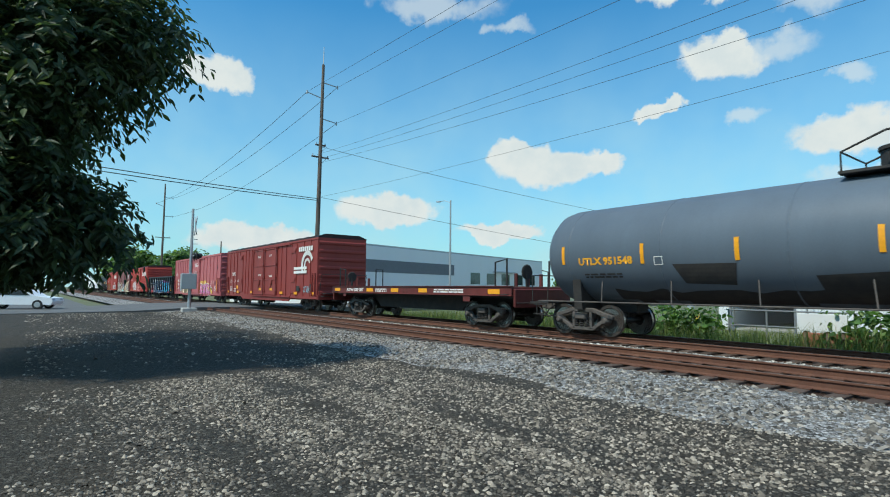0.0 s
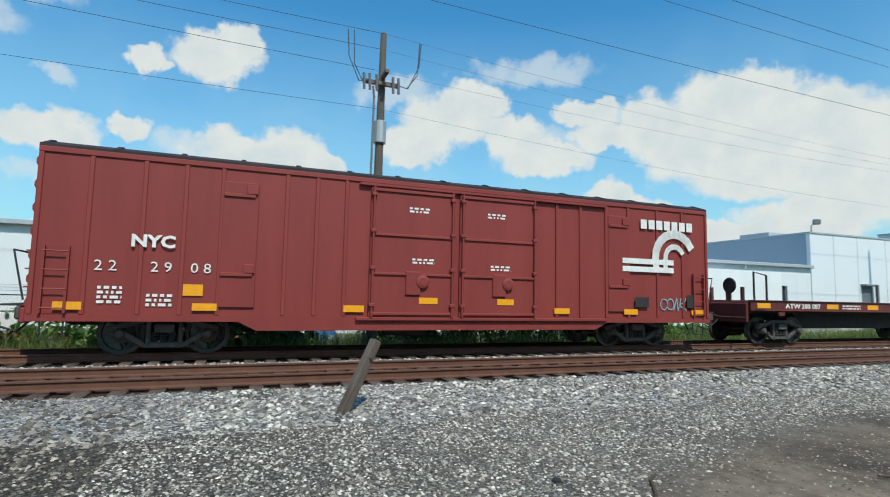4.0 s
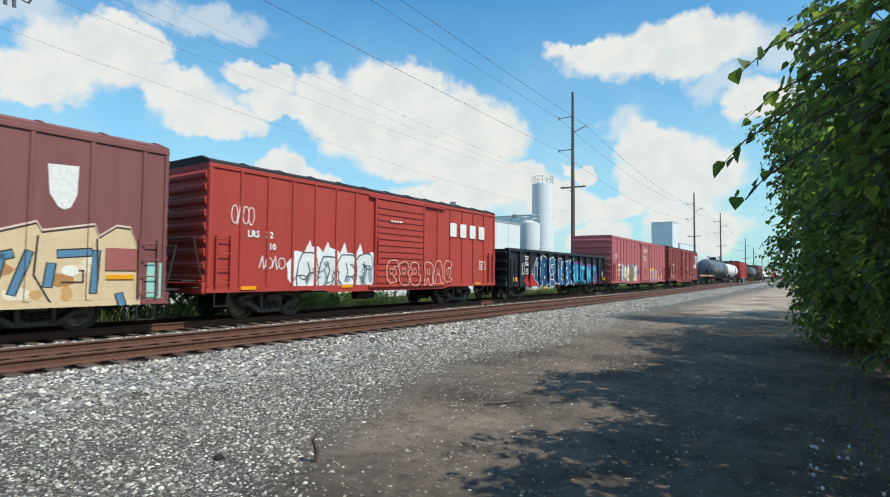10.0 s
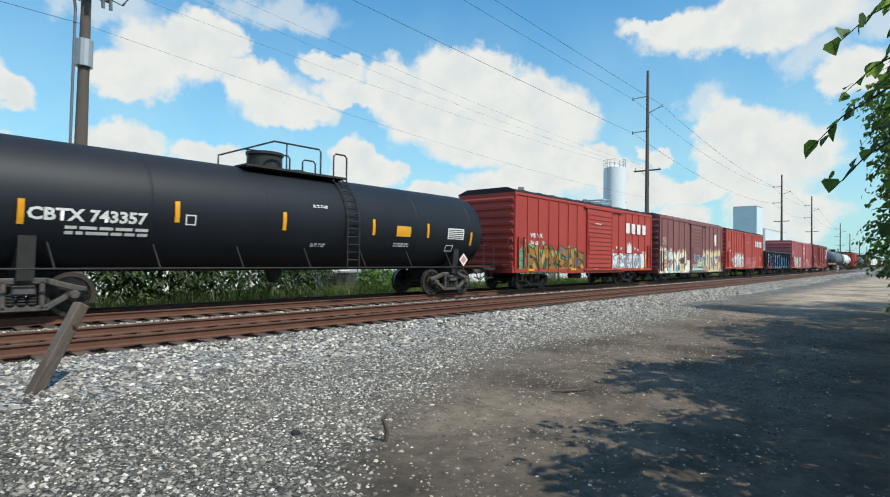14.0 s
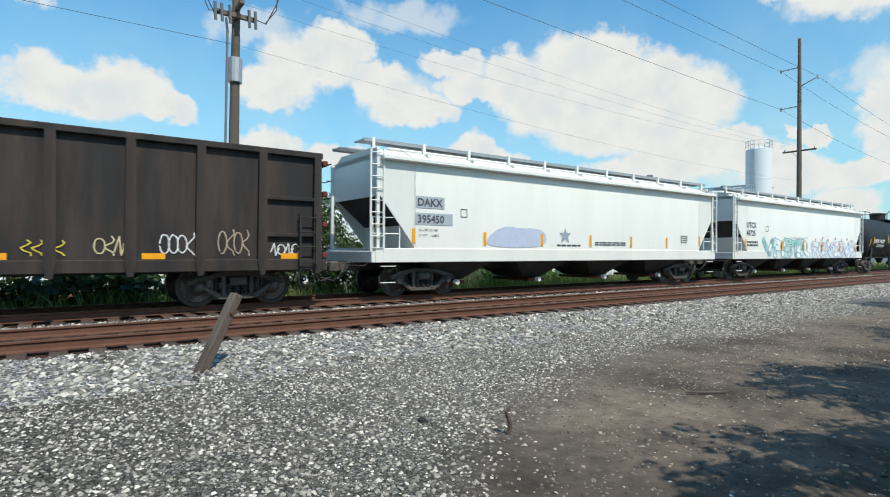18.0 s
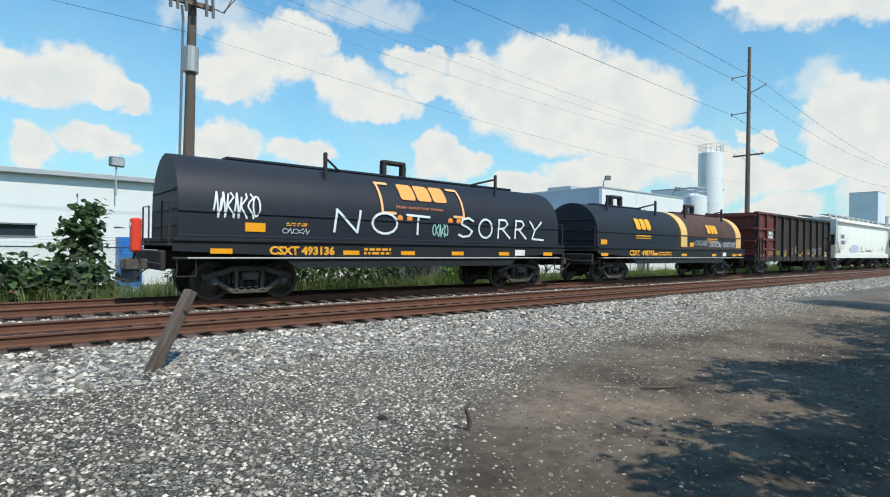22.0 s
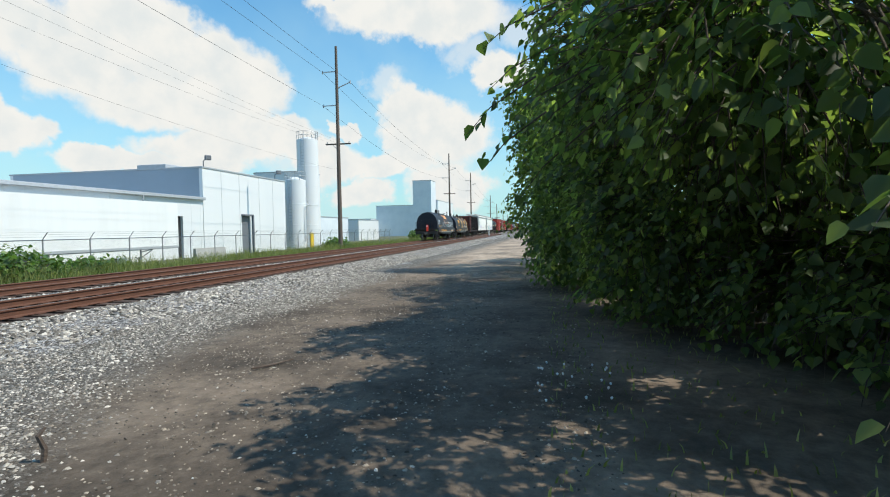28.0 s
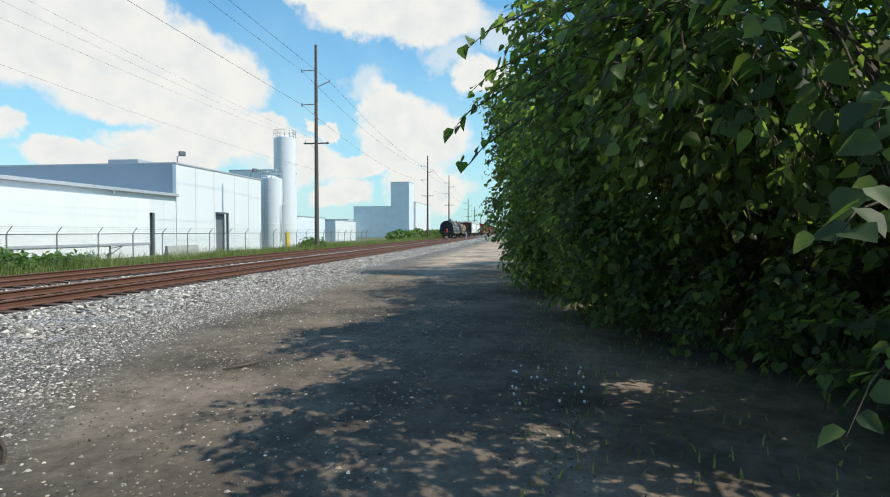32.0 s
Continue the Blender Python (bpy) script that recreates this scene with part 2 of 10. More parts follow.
def gravel_material(name, stones, joint, scale, bump, dirt, dirt_amount, swept=None):
    """Loose stone: cells of several greys with dark gaps, and dirt in wide patches."""
    m = bpy.data.materials.new(name)
    m.use_nodes = True
    nt = m.node_tree
    N, Lk = nt.nodes.new, nt.links.new
    bsdf = nt.nodes["Principled BSDF"]
    bsdf.inputs["Roughness"].default_value = 0.9
    bsdf.inputs["Specular IOR Level"].default_value = 0.25
    tc = N("ShaderNodeTexCoord")
    warp = N("ShaderNodeTexNoise")
    warp.inputs["Scale"].default_value = scale * 1.3
    Lk(tc.outputs["Object"], warp.inputs["Vector"])
    add = N("ShaderNodeVectorMath")
    add.operation = "MULTIPLY_ADD"
    Lk(warp.outputs["Color"], add.inputs[0])
    add.inputs[1].default_value = (0.6 / scale,) * 3
    Lk(tc.outputs["Object"], add.inputs[2])
    v1 = N("ShaderNodeTexVoronoi")
    v1.inputs["Scale"].default_value = scale
    Lk(add.outputs[0], v1.inputs["Vector"])
    ve = N("ShaderNodeTexVoronoi")
    ve.feature = "DISTANCE_TO_EDGE"
    ve.inputs["Scale"].default_value = scale
    Lk(add.outputs[0], ve.inputs["Vector"])
    sp = N("ShaderNodeSeparateColor")
    Lk(v1.outputs["Color"], sp.inputs[0])
    ramp = N("ShaderNodeValToRGB")
    el = ramp.color_ramp.elements
    el[0].color, el[1].color = (*stones[0], 1), (*stones[-1], 1)
    for i, c in enumerate(stones[1:-1]):
        el.new((i + 1) / (len(stones) - 1)).color = (*c, 1)
    Lk(sp.outputs[0], ramp.inputs[0])
    gap = N("ShaderNodeMapRange")
    gap.inputs["From Max"].default_value = 0.12
    Lk(ve.outputs[0], gap.inputs["Value"])
    mj = N("ShaderNodeMix")
    mj.data_type = "RGBA"
    Lk(gap.outputs[0], mj.inputs[0])
    mj.inputs[6].default_value = (*joint, 1)
    Lk(ramp.outputs[0], mj.inputs[7])
    patch = N("ShaderNodeTexNoise")
    patch.inputs["Scale"].default_value, patch.inputs["Detail"].default_value = 0.45, 7
    patch.inputs["Roughness"].default_value = 0.65
    Lk(tc.outputs["Object"], patch.inputs["Vector"])
    pr = N("ShaderNodeMapRange")
    pr.inputs["From Min"].default_value, pr.inputs["From Max"].default_value = 0.4, 0.65
    pr.inputs["To Max"].default_value = dirt_amount
    Lk(patch.outputs["Fac"], pr.inputs["Value"])
    md = N("ShaderNodeMix")
    md.data_type = "RGBA"
    Lk(pr.outputs[0], md.inputs[0])
    Lk(mj.outputs[2], md.inputs[6])
    md.inputs[7].default_value = (*dirt, 1)
    col = md.outputs[2]
    if swept:
        # bare, driven-over earth where y is low; clean stone beyond
        sx = N("ShaderNodeSeparateXYZ")
        Lk(tc.outputs["Object"], sx.inputs[0])
        wob = N("ShaderNodeMath")
        wob.operation = "MULTIPLY_ADD"
        Lk(patch.outputs["Fac"], wob.inputs[0])
        wob.inputs[1].default_value = 2.2
        Lk(sx.outputs[1], wob.inputs[2])
        # the edge curves: y = 5.5 - 4.6 exp((1 - x) / 2.2)
        run = N("ShaderNodeMath")
        run.operation = "MULTIPLY_ADD"
        Lk(sx.outputs[0], run.inputs[0])
        run.inputs[1].default_value, run.inputs[2].default_value = -1 / 2.2, 1 / 2.2
        lim = N("ShaderNodeMath")
        lim.operation = "MINIMUM"
        Lk(run.outputs[0], lim.inputs[0])
        lim.inputs[1].default_value = 2.0
        ex = N("ShaderNodeMath")
        ex.operation = "EXPONENT"
        Lk(lim.outputs[0], ex.inputs[0])
        off = N("ShaderNodeMath")
        off.operation = "MULTIPLY_ADD"
        Lk(ex.outputs[0], off.inputs[0])
        off.inputs[1].default_value = 4.6
        Lk(wob.outputs[0], off.inputs[2])
        both = N("ShaderNodeMapRange")
        both.inputs["From Min"].default_value, both.inputs["From Max"].default_value = 6.0, 7.3
        Lk(off.outputs[0], both.inputs["Value"])
        # packed dirt with a few stones showing through
        soil = N("ShaderNodeTexNoise")
        soil.inputs["Scale"].default_value, soil.inputs["Detail"].default_value = 5.0, 9
        soil.inputs["Roughness"].default_value = 0.75
        Lk(tc.outputs["Object"], soil.inputs["Vector"])
        sr = N("ShaderNodeMapRange")
        sr.inputs["From Min"].default_value, sr.inputs["From Max"].default_value = 0.3, 0.7
        sr.inputs["To Min"].default_value, sr.inputs["To Max"].default_value = 0.55, 1.5
        Lk(soil.outputs["Fac"], sr.inputs["Value"])
        sc = N("ShaderNodeMix")
        sc.data_type, sc.blend_type = "RGBA", "MULTIPLY"
        sc.inputs[0].default_value = 1.0
        sc.inputs[6].default_value = (*swept, 1)
        # paler, drier drifts at a larger scale
        dry = N("ShaderNodeMapRange")
        dry.inputs["From Min"].default_value, dry.inputs["From Max"].default_value = 0.38, 0.66
        dry.inputs["To Min"].default_value, dry.inputs["To Max"].default_value = 0.6, 2.0
        Lk(patch.outputs["Fac"], dry.inputs["Value"])
        dr = N("ShaderNodeMath")
        dr.operation = "MULTIPLY"
        Lk(sr.outputs[0], dr.inputs[0])
        Lk(dry.outputs[0], dr.inputs[1])
        # dirt colour brightened beyond x = 14, standing in for sunlit far ground
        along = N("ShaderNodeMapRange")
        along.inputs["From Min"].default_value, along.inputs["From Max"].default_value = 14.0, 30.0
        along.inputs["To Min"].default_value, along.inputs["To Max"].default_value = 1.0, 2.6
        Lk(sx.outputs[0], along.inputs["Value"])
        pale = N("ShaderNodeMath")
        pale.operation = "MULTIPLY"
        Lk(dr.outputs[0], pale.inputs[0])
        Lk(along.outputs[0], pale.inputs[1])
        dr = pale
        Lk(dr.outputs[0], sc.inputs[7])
        keep = N("ShaderNodeMapRange")
        keep.inputs["To Min"].default_value, keep.inputs["To Max"].default_value = 0.03, 1.0
        Lk(both.outputs[0], keep.inputs["Value"])
        mz = N("ShaderNodeMix")
        mz.data_type = "RGBA"
        Lk(keep.outputs[0], mz.inputs[0])
        Lk(sc.outputs[2], mz.inputs[6])
        Lk(col, mz.inputs[7])
        col = mz.outputs[2]
        # the stone is darker towards the street end of the lot
        end_tone = N("ShaderNodeMapRange")
        end_tone.inputs["From Min"].default_value, end_tone.inputs["From Max"].default_value = -2.0, 3.5
        Lk(sx.outputs[0], end_tone.inputs["Value"])
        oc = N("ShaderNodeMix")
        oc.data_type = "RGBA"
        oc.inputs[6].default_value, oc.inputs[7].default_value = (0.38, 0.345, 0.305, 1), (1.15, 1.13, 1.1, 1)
        Lk(end_tone.outputs[0], oc.inputs[0])
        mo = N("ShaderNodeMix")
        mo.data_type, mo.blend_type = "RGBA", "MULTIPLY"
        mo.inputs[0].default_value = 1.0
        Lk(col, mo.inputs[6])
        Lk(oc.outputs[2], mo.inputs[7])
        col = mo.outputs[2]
    Lk(col, bsdf.inputs["Base Color"])
    hb = N("ShaderNodeBump")
    hb.inputs["Strength"].default_value, hb.inputs["Distance"].default_value = bump, 0.35 / scale
    hm = N("ShaderNodeMath")
    hm.operation = "ADD"
    if swept:
        lump = N("ShaderNodeMix")
        Lk(keep.outputs[0], lump.inputs[0])
        Lk(soil.outputs["Fac"], lump.inputs[2])
        Lk(gap.outputs[0], lump.inputs[3])
        Lk(lump.outputs[0], hm.inputs[0])
        fade = N("ShaderNodeMath")
        fade.operation = "MULTIPLY"
        Lk(sp.outputs[1], fade.inputs[0])
        Lk(keep.outputs[0], fade.inputs[1])
        Lk(fade.outputs[0], hm.inputs[1])
    else:
        Lk(gap.outputs[0], hm.inputs[0])
        Lk(sp.outputs[1], hm.inputs[1])
    Lk(hm.outputs[0], hb.inputs["Height"])
    Lk(hb.outputs[0], bsdf.inputs["Normal"])
    return m


def leaf_material(name, base, light, rough=0.45, through=(1.5, 1.6, 0.8), mix=0.45):
    """Foliage: varies leaf by leaf, lets light through with a yellower green."""
    m = bpy.data.materials.new(name)
    m.use_nodes = True
    nt = m.node_tree
    N, Lk = nt.nodes.new, nt.links.new
    bsdf = nt.nodes["Principled BSDF"]
    bsdf.inputs["Roughness"].default_value = rough
    geo = N("ShaderNodeNewGeometry")
    ramp = N("ShaderNodeValToRGB")
    e = ramp.color_ramp.elements
    e[0].color, e[1].color = (*[c * 0.6 for c in base], 1), (*light, 1)
    e.new(0.6).color = (*base, 1)
    Lk(geo.outputs["Random Per Island"], ramp.inputs[0])
    Lk(ramp.outputs[0], bsdf.inputs["Base Color"])
    warm = N("ShaderNodeMix")
    warm.data_type, warm.blend_type = "RGBA", "MULTIPLY"
    warm.inputs[0].default_value = 1.0
    warm.inputs[7].default_value = (*through, 1)
    Lk(ramp.outputs[0], warm.inputs[6])
    tr = N("ShaderNodeBsdfTranslucent")
    Lk(warm.outputs[2], tr.inputs[0])
    mx = N("ShaderNodeMixShader")
    mx.inputs[0].default_value = mix
    Lk(bsdf.outputs[0], mx.inputs[1])
    Lk(tr.outputs[0], mx.inputs[2])
    Lk(mx.outputs[0], nt.nodes["Material Output"].inputs[0])
    return m


M = {}
M["ballast"] = gravel_material("ballast", [(0.07, 0.065, 0.06), (0.27, 0.26, 0.25), (0.42, 0.41, 0.39), (0.6, 0.58, 0.56), (0.15, 0.135, 0.125)], (0.022, 0.02, 0.018), 20.0, 0.9, (0.2, 0.17, 0.15), 0.25)
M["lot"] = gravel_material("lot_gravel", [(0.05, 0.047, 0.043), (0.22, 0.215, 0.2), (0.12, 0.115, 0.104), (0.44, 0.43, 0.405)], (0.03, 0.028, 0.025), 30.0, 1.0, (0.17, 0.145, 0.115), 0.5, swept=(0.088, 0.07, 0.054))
M["track_bed"] = gravel_material("rusty_track_bed", [(0.05, 0.028, 0.02), (0.12, 0.062, 0.042), (0.075, 0.042, 0.03)], (0.022, 0.014, 0.011), 20.0, 0.9, (0.06, 0.035, 0.026), 0.6)
M["asphalt"] = material("asphalt", (0.1, 0.1, 0.1), 0.85, spots=(0.16, 0.155, 0.15), spot_amount=0.7, spot_scale=0.5, grain=0.35, grain_scale=120, bump=0.3, bump_scale=150)
M["stone"] = material("ballast_stone", (0.40, 0.385, 0.37), 0.85, spots=(0.2, 0.18, 0.165), spot_amount=0.8, spot_scale=7, grain=0.3, grain_scale=30, bump=0.3, bump_scale=60)
M["rail"] = material("rusty_rail", (0.11, 0.045, 0.027), 0.8, spots=(0.17, 0.075, 0.042), spot_amount=0.6, spot_scale=4, bump=0.2)
M["rail_head"] = material("worn_rail_head", (0.2, 0.125, 0.095), 0.5, 0.5, spots=(0.13, 0.07, 0.05), spot_amount=0.6)
M["tie"] = material("timber_tie", (0.075, 0.048, 0.036), 0.9, spots=(0.13, 0.09, 0.07), spot_amount=0.7, spot_scale=5, grain=0.35, bump=0.5, per_object=0.3)
M["wood_pole"] = material("weathered_pole_wood", (0.115, 0.088, 0.073), 0.9, spots=(0.2, 0.165, 0.14), spot_amount=0.7, spot_scale=2, grain=0.3, grain_scale=30, bump=0.4, streak=2)
M["wood_old"] = material("old_timber", (0.14, 0.095, 0.07), 0.9, spots=(0.3, 0.24, 0.2), spot_amount=0.8, spot_scale=6, grain=0.3, bump=0.5)
M["grey_steel"] = material("galvanised_steel", (0.42, 0.43, 0.44), 0.5, 0.6, spots=(0.3, 0.3, 0.3), bump=0.03)
M["wire"] = material("wire", (0.05, 0.055, 0.06), 0.6, bump=0)
M["fence"] = material("fence_steel", (0.28, 0.29, 0.3), 0.55, 0.5, bump=0)
M["white_wall"] = material("white_metal_siding", (0.75, 0.76, 0.77), 0.5, spots=(0.67, 0.69, 0.71), spot_amount=0.35, spot_scale=0.4, grain=0.03, bump=0.03, streak=1)
M["blue_wall"] = material("pale_blue_grey_siding", (0.72, 0.77, 0.82), 0.55, spots=(0.52, 0.58, 0.66), spot_amount=0.4, spot_scale=0.5, grain=0.04, bump=0.03)
# darker than the hall's other walls: its shaded side put into the colour
M["shaded_siding"] = material("shaded_blue_grey_siding", (0.33, 0.39, 0.46), 0.55, spots=(0.28, 0.34, 0.41), spot_amount=0.4, spot_scale=0.5, grain=0.04, bump=0.03)
M["grey_band"] = material("grey_band", (0.16, 0.17, 0.19), 0.6, bump=0)
M["trim"] = material("grey_trim", (0.45, 0.47, 0.5), 0.5, 0.2, bump=0.02)
M["dark_open"] = material("dark_interior", (0.02, 0.022, 0.025), 0.9, bump=0)
M["concrete"] = material("concrete", (0.42, 0.41, 0.39), 0.85, spots=(0.3, 0.29, 0.27), spot_amount=0.6, spot_scale=1.5, bump=0.2)
M["trailer"] = material("white_trailer_skin", (0.84, 0.84, 0.84), 0.4, spots=(0.72, 0.72, 0.7), spot_amount=0.4, spot_scale=1, grain=0.03, bump=0.02, streak=1)
M["blue"] = material("blue_plastic", (0.02, 0.2, 0.6), 0.45, bump=0.02)
M["rubber"] = material("rubber", (0.02, 0.02, 0.021), 0.8, bump=0.1)
M["grass"] = leaf_material("grass_blades", (0.15, 0.19, 0.06), (0.32, 0.33, 0.13), 0.6)
M["leaf"] = leaf_material("leaf_green", (0.075, 0.15, 0.04), (0.15, 0.26, 0.07), 0.4)
M["leaf_hedge"] = leaf_material("leaf_hedge_green", (0.058, 0.096, 0.038), (0.14, 0.2, 0.07), 0.6, (3.4, 3.3, 1.4), 0.52)
M["leaf_light"] = leaf_material("leaf_light_green", (0.09, 0.16, 0.04), (0.22, 0.32, 0.08), 0.45)
M["leaf_bush"] = leaf_material("leaf_bush_green", (0.06, 0.105, 0.045), (0.12, 0.19, 0.07), 0.55, (1.6, 1.7, 0.9), 0.4)
M["leaf_dark"] = leaf_material("leaf_dark_green", (0.055, 0.085, 0.04), (0.1, 0.14, 0.06), 0.5, (1.5, 1.5, 0.9))
M["bark"] = material("bark", (0.08, 0.06, 0.045), 0.95, spots=(0.14, 0.11, 0.09), spot_amount=0.7, spot_scale=9, bump=0.8, bump_scale=30)
M["field"] = material("rough_grass_ground", (0.1, 0.12, 0.05), 0.95, spots=(0.2, 0.17, 0.12), spot_amount=0.7, spot_scale=0.5, grain=0.4, grain_scale=25, bump=0.6, bump_scale=20)
M["glass"] = material("dark_window_glass", (0.03, 0.04, 0.05), 0.08, spec=0.8, bump=0)
M["yellow"] = material("safety_yellow", (0.75, 0.5, 0.03), 0.5, spots=(0.5, 0.33, 0.04), bump=0)

# ---- mesh building ----
class Geo:
    """Collects vertices and faces of one part."""

    def __init__(self):
        self.v, self.f, self.mi, self.slot = [], [], [], 0

    def add(self, verts, faces):
        o = len(self.v)
        self.v.extend(verts)
        self.f.extend([tuple(i + o for i in f) for f in faces])
        self.mi.extend([self.slot] * len(faces))
        return self

    def box(self, x0, x1, y0, y1, z0, z1, m=None):
        v = [(x0, y0, z0), (x1, y0, z0), (x1, y1, z0), (x0, y1, z0), (x0, y0, z1), (x1, y0, z1), (x1, y1, z1), (x0, y1, z1)]
        if m is not None:
            v = [tuple(m @ Vector(p)) for p in v]
        return self.add(v, [(3, 2, 1, 0), (4, 5, 6, 7), (0, 1, 5, 4), (1, 2, 6, 5), (2, 3, 7, 6), (3, 0, 4, 7)])

    def bevel_box(self, x0, x1, y0, y1, z0, z1, b=0.02, m=None):
        """A box with chamfered edges."""
        v, idx = [], {}
        xs, ys, zs = (x0, x1), (y0, y1), (z0, z1)
        for i in (0, 1):
            for j in (0, 1):
                for k in (0, 1):
                    sx, sy, sz = (1, -1)[i], (1, -1)[j], (1, -1)[k]
                    for ax in range(3):
                        p = [xs[i] + sx * b, ys[j] + sy * b, zs[k] + sz * b]
                        p[ax] -= (sx, sy, sz)[ax] * b
                        idx[i, j, k, ax] = len(v)
                        v.append(tuple(p))
        f = []
        for ax in range(3):
            o = [a for a in range(3) if a != ax]
            for s in (0, 1):
                q = []
                for a, c in ((0, 0), (1, 0), (1, 1), (0, 1)):
                    key = [0, 0, 0]
                    key[ax], key[o[0]], key[o[1]] = s, a, c
                    q.append(idx[(*key, ax)])
                flip = (s == 1) == (ax == 1)
                f.append(tuple(reversed(q)) if flip else tuple(q))
            for a in (0, 1):
                for c in (0, 1):
                    k0, k1 = [0, 0, 0], [0, 0, 0]
                    k0[o[0]], k0[o[1]] = a, c
                    k1[o[0]], k1[o[1]] = a, c
                    k1[ax] = 1
                    f.append((idx[(*k0, o[0])], idx[(*k0, o[1])], idx[(*k1, o[1])], idx[(*k1, o[0])]))
        for i in (0, 1):
            for j in (0, 1):
                for k in (0, 1):
                    f.append((idx[i, j, k, 0], idx[i, j, k, 1], idx[i, j, k, 2]))
        if m is not None:
            v = [tuple(m @ Vector(p)) for p in v]
        return self.add(v, f)

    def tube(self, pts, r, n=8, caps=True):
        """A round bar through the points; r is one radius or one for each point."""
        pts = [Vector(p) for p in pts]
        rs = [r] * len(pts) if isinstance(r, (int, float)) else r
        v, f = [], []
        for i, p in enumerate(pts):
            d = (pts[min(i + 1, len(pts) - 1)] - pts[max(i - 1, 0)]).normalized()
            a = d.orthogonal().normalized() if i == 0 else (u - d * u.dot(d)).normalized()
            u = a
            b = d.cross(a)
            for k in range(n):
                w = 2 * math.pi * k / n
                v.append(tuple(p + (a * math.cos(w) + b * math.sin(w)) * rs[i]))
        for i in range(len(pts) - 1):
            for k in range(n):
                f.append((i * n + k, i * n + (k + 1) % n, (i + 1) * n + (k + 1) % n, (i + 1) * n + k))
        if caps:
            f.append(tuple(range(n - 1, -1, -1)))
            f.append(tuple((len(pts) - 1) * n + k for k in range(n)))
        return self.add(v, f)

    def lathe(self, prof, axis="x", n=28, c=(0, 0, 0)):
        """Turns a profile of (along, radius) round an axis through c."""
        v, f = [], []
        for a, r in prof:
            for k in range(n):
                w = 2 * math.pi * k / n
                p = {"x": (a, r * math.cos(w), r * math.sin(w)), "y": (r * math.sin(w), a, r * math.cos(w)), "z": (r * math.cos(w), r * math.sin(w), a)}[axis]
                v.append((p[0] + c[0], p[1] + c[1], p[2] + c[2]))
        for i in range(len(prof) - 1):
            for k in range(n):
                f.append((i * n + k, i * n + (k + 1) % n, (i + 1) * n + (k + 1) % n, (i + 1) * n + k))
        if prof[0][1] > 1e-4:
            f.append(tuple(range(n - 1, -1, -1)))
        if prof[-1][1] > 1e-4:
            f.append(tuple((len(prof) - 1) * n + k for k in range(n)))
        return self.add(v, f)

    def extrude(self, prof, x0, x1, closed=True, caps=True):
        """A profile of (y, z) drawn out along x."""
        n = len(prof)
        v = [(x0, *p) for p in prof] + [(x1, *p) for p in prof]
        f = [(i, (i + 1) % n, n + (i + 1) % n, n + i) for i in range(n if closed else n - 1)]
        if caps:
            f += [tuple(range(n - 1, -1, -1)), tuple(range(n, 2 * n))]
        return self.add(v, f)

    def plate(self, prof, y0, y1):
        """A profile of (x, z) drawn out along y."""
        n = len(prof)
        v = [(p[0], y0, p[1]) for p in prof] + [(p[0], y1, p[1]) for p in prof]
        f = [(i, (i + 1) % n, n + (i + 1) % n, n + i) for i in range(n)] + [tuple(range(n - 1, -1, -1)), tuple(range(n, 2 * n))]
        return self.add(v, f)

    def mesh(self, name, mats, smooth=False):
        me = bpy.data.meshes.new(name)
        me.from_pydata(self.v, [], self.f)
        for m in mats if isinstance(mats, (list, tuple)) else [mats]:
            me.materials.append(m)
        if any(self.mi):
            me.polygons.foreach_set("material_index", self.mi)
        bm = bmesh.new()
        bm.from_mesh(me)
        bmesh.ops.recalc_face_normals(bm, faces=bm.faces)
        bm.to_mesh(me)
        bm.free()
        if smooth:
            me.polygons.foreach_set("use_smooth", [True] * len(me.polygons))
            me.set_sharp_from_angle(angle=radians(35))
        return me


def part(name, geo, mats, parent=None, label="", smooth=False):
    """Links the geometry as one mesh object under a thing or a part."""
    ob = new(name, geo.mesh(name, mats, smooth) if isinstance(geo, Geo) else geo)
    ob.parent = parent
    return tagged(ob, label) if label else ob


def thing(name, label, category, m=None, group="", kind=""):
    ob = new(name)
    ob.empty_display_size = 0.3
    if m is not None:
        ob.matrix_basis = m
    return tagged(ob, label, category, group, kind)


def bend(x):
    """How far the tracks have swung away from a straight line at x."""
    u = x - 36
    return 0.01 * (u + math.sqrt(u * u + 144))


RAIL_Z = 0.25
TRACK_Y = (10.70, 14.68)
GAUGE = 1.505

# ---- ground ----
def wobble(x, y, s=0.35, a=0.03):
    return a * noise.noise(Vector((x * s, y * s, 3.3)))


g = Geo().box(-3000, 4000, -3000, 4000, -1.0, -0.28)
tagged(part("ground", g, M["field"]), "rough grassy ground reaching the horizon", "ground", kind="structure")


def build_lot():
    g = Geo()
    xs = np.concatenate([np.arange(-40, 30, 0.5), np.arange(30, 120, 2.0), np.arange(120, 420, 20.0)])
    ys = np.concatenate([np.arange(-30, -6, 3.0), np.arange(-6, 7.6, 0.4)])
    v = []
    for x in xs:
        for y in ys:
            k = bend(x) if y > 3 else bend(x) * max(0, (y + 6) / 9)
            z = wobble(x, y) + wobble(x, y, 1.4, 0.012)
            z += -0.35 if y < -25 else 0
            v.append((x, y + k, z))
    n = len(ys)
    f = [(i * n + j, (i + 1) * n + j, (i + 1) * n + j + 1, i * n + j + 1) for i in range(len(xs) - 1) for j in range(n - 1)]
    g.add(v, f)
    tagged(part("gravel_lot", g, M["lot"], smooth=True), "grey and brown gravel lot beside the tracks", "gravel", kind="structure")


build_lot()

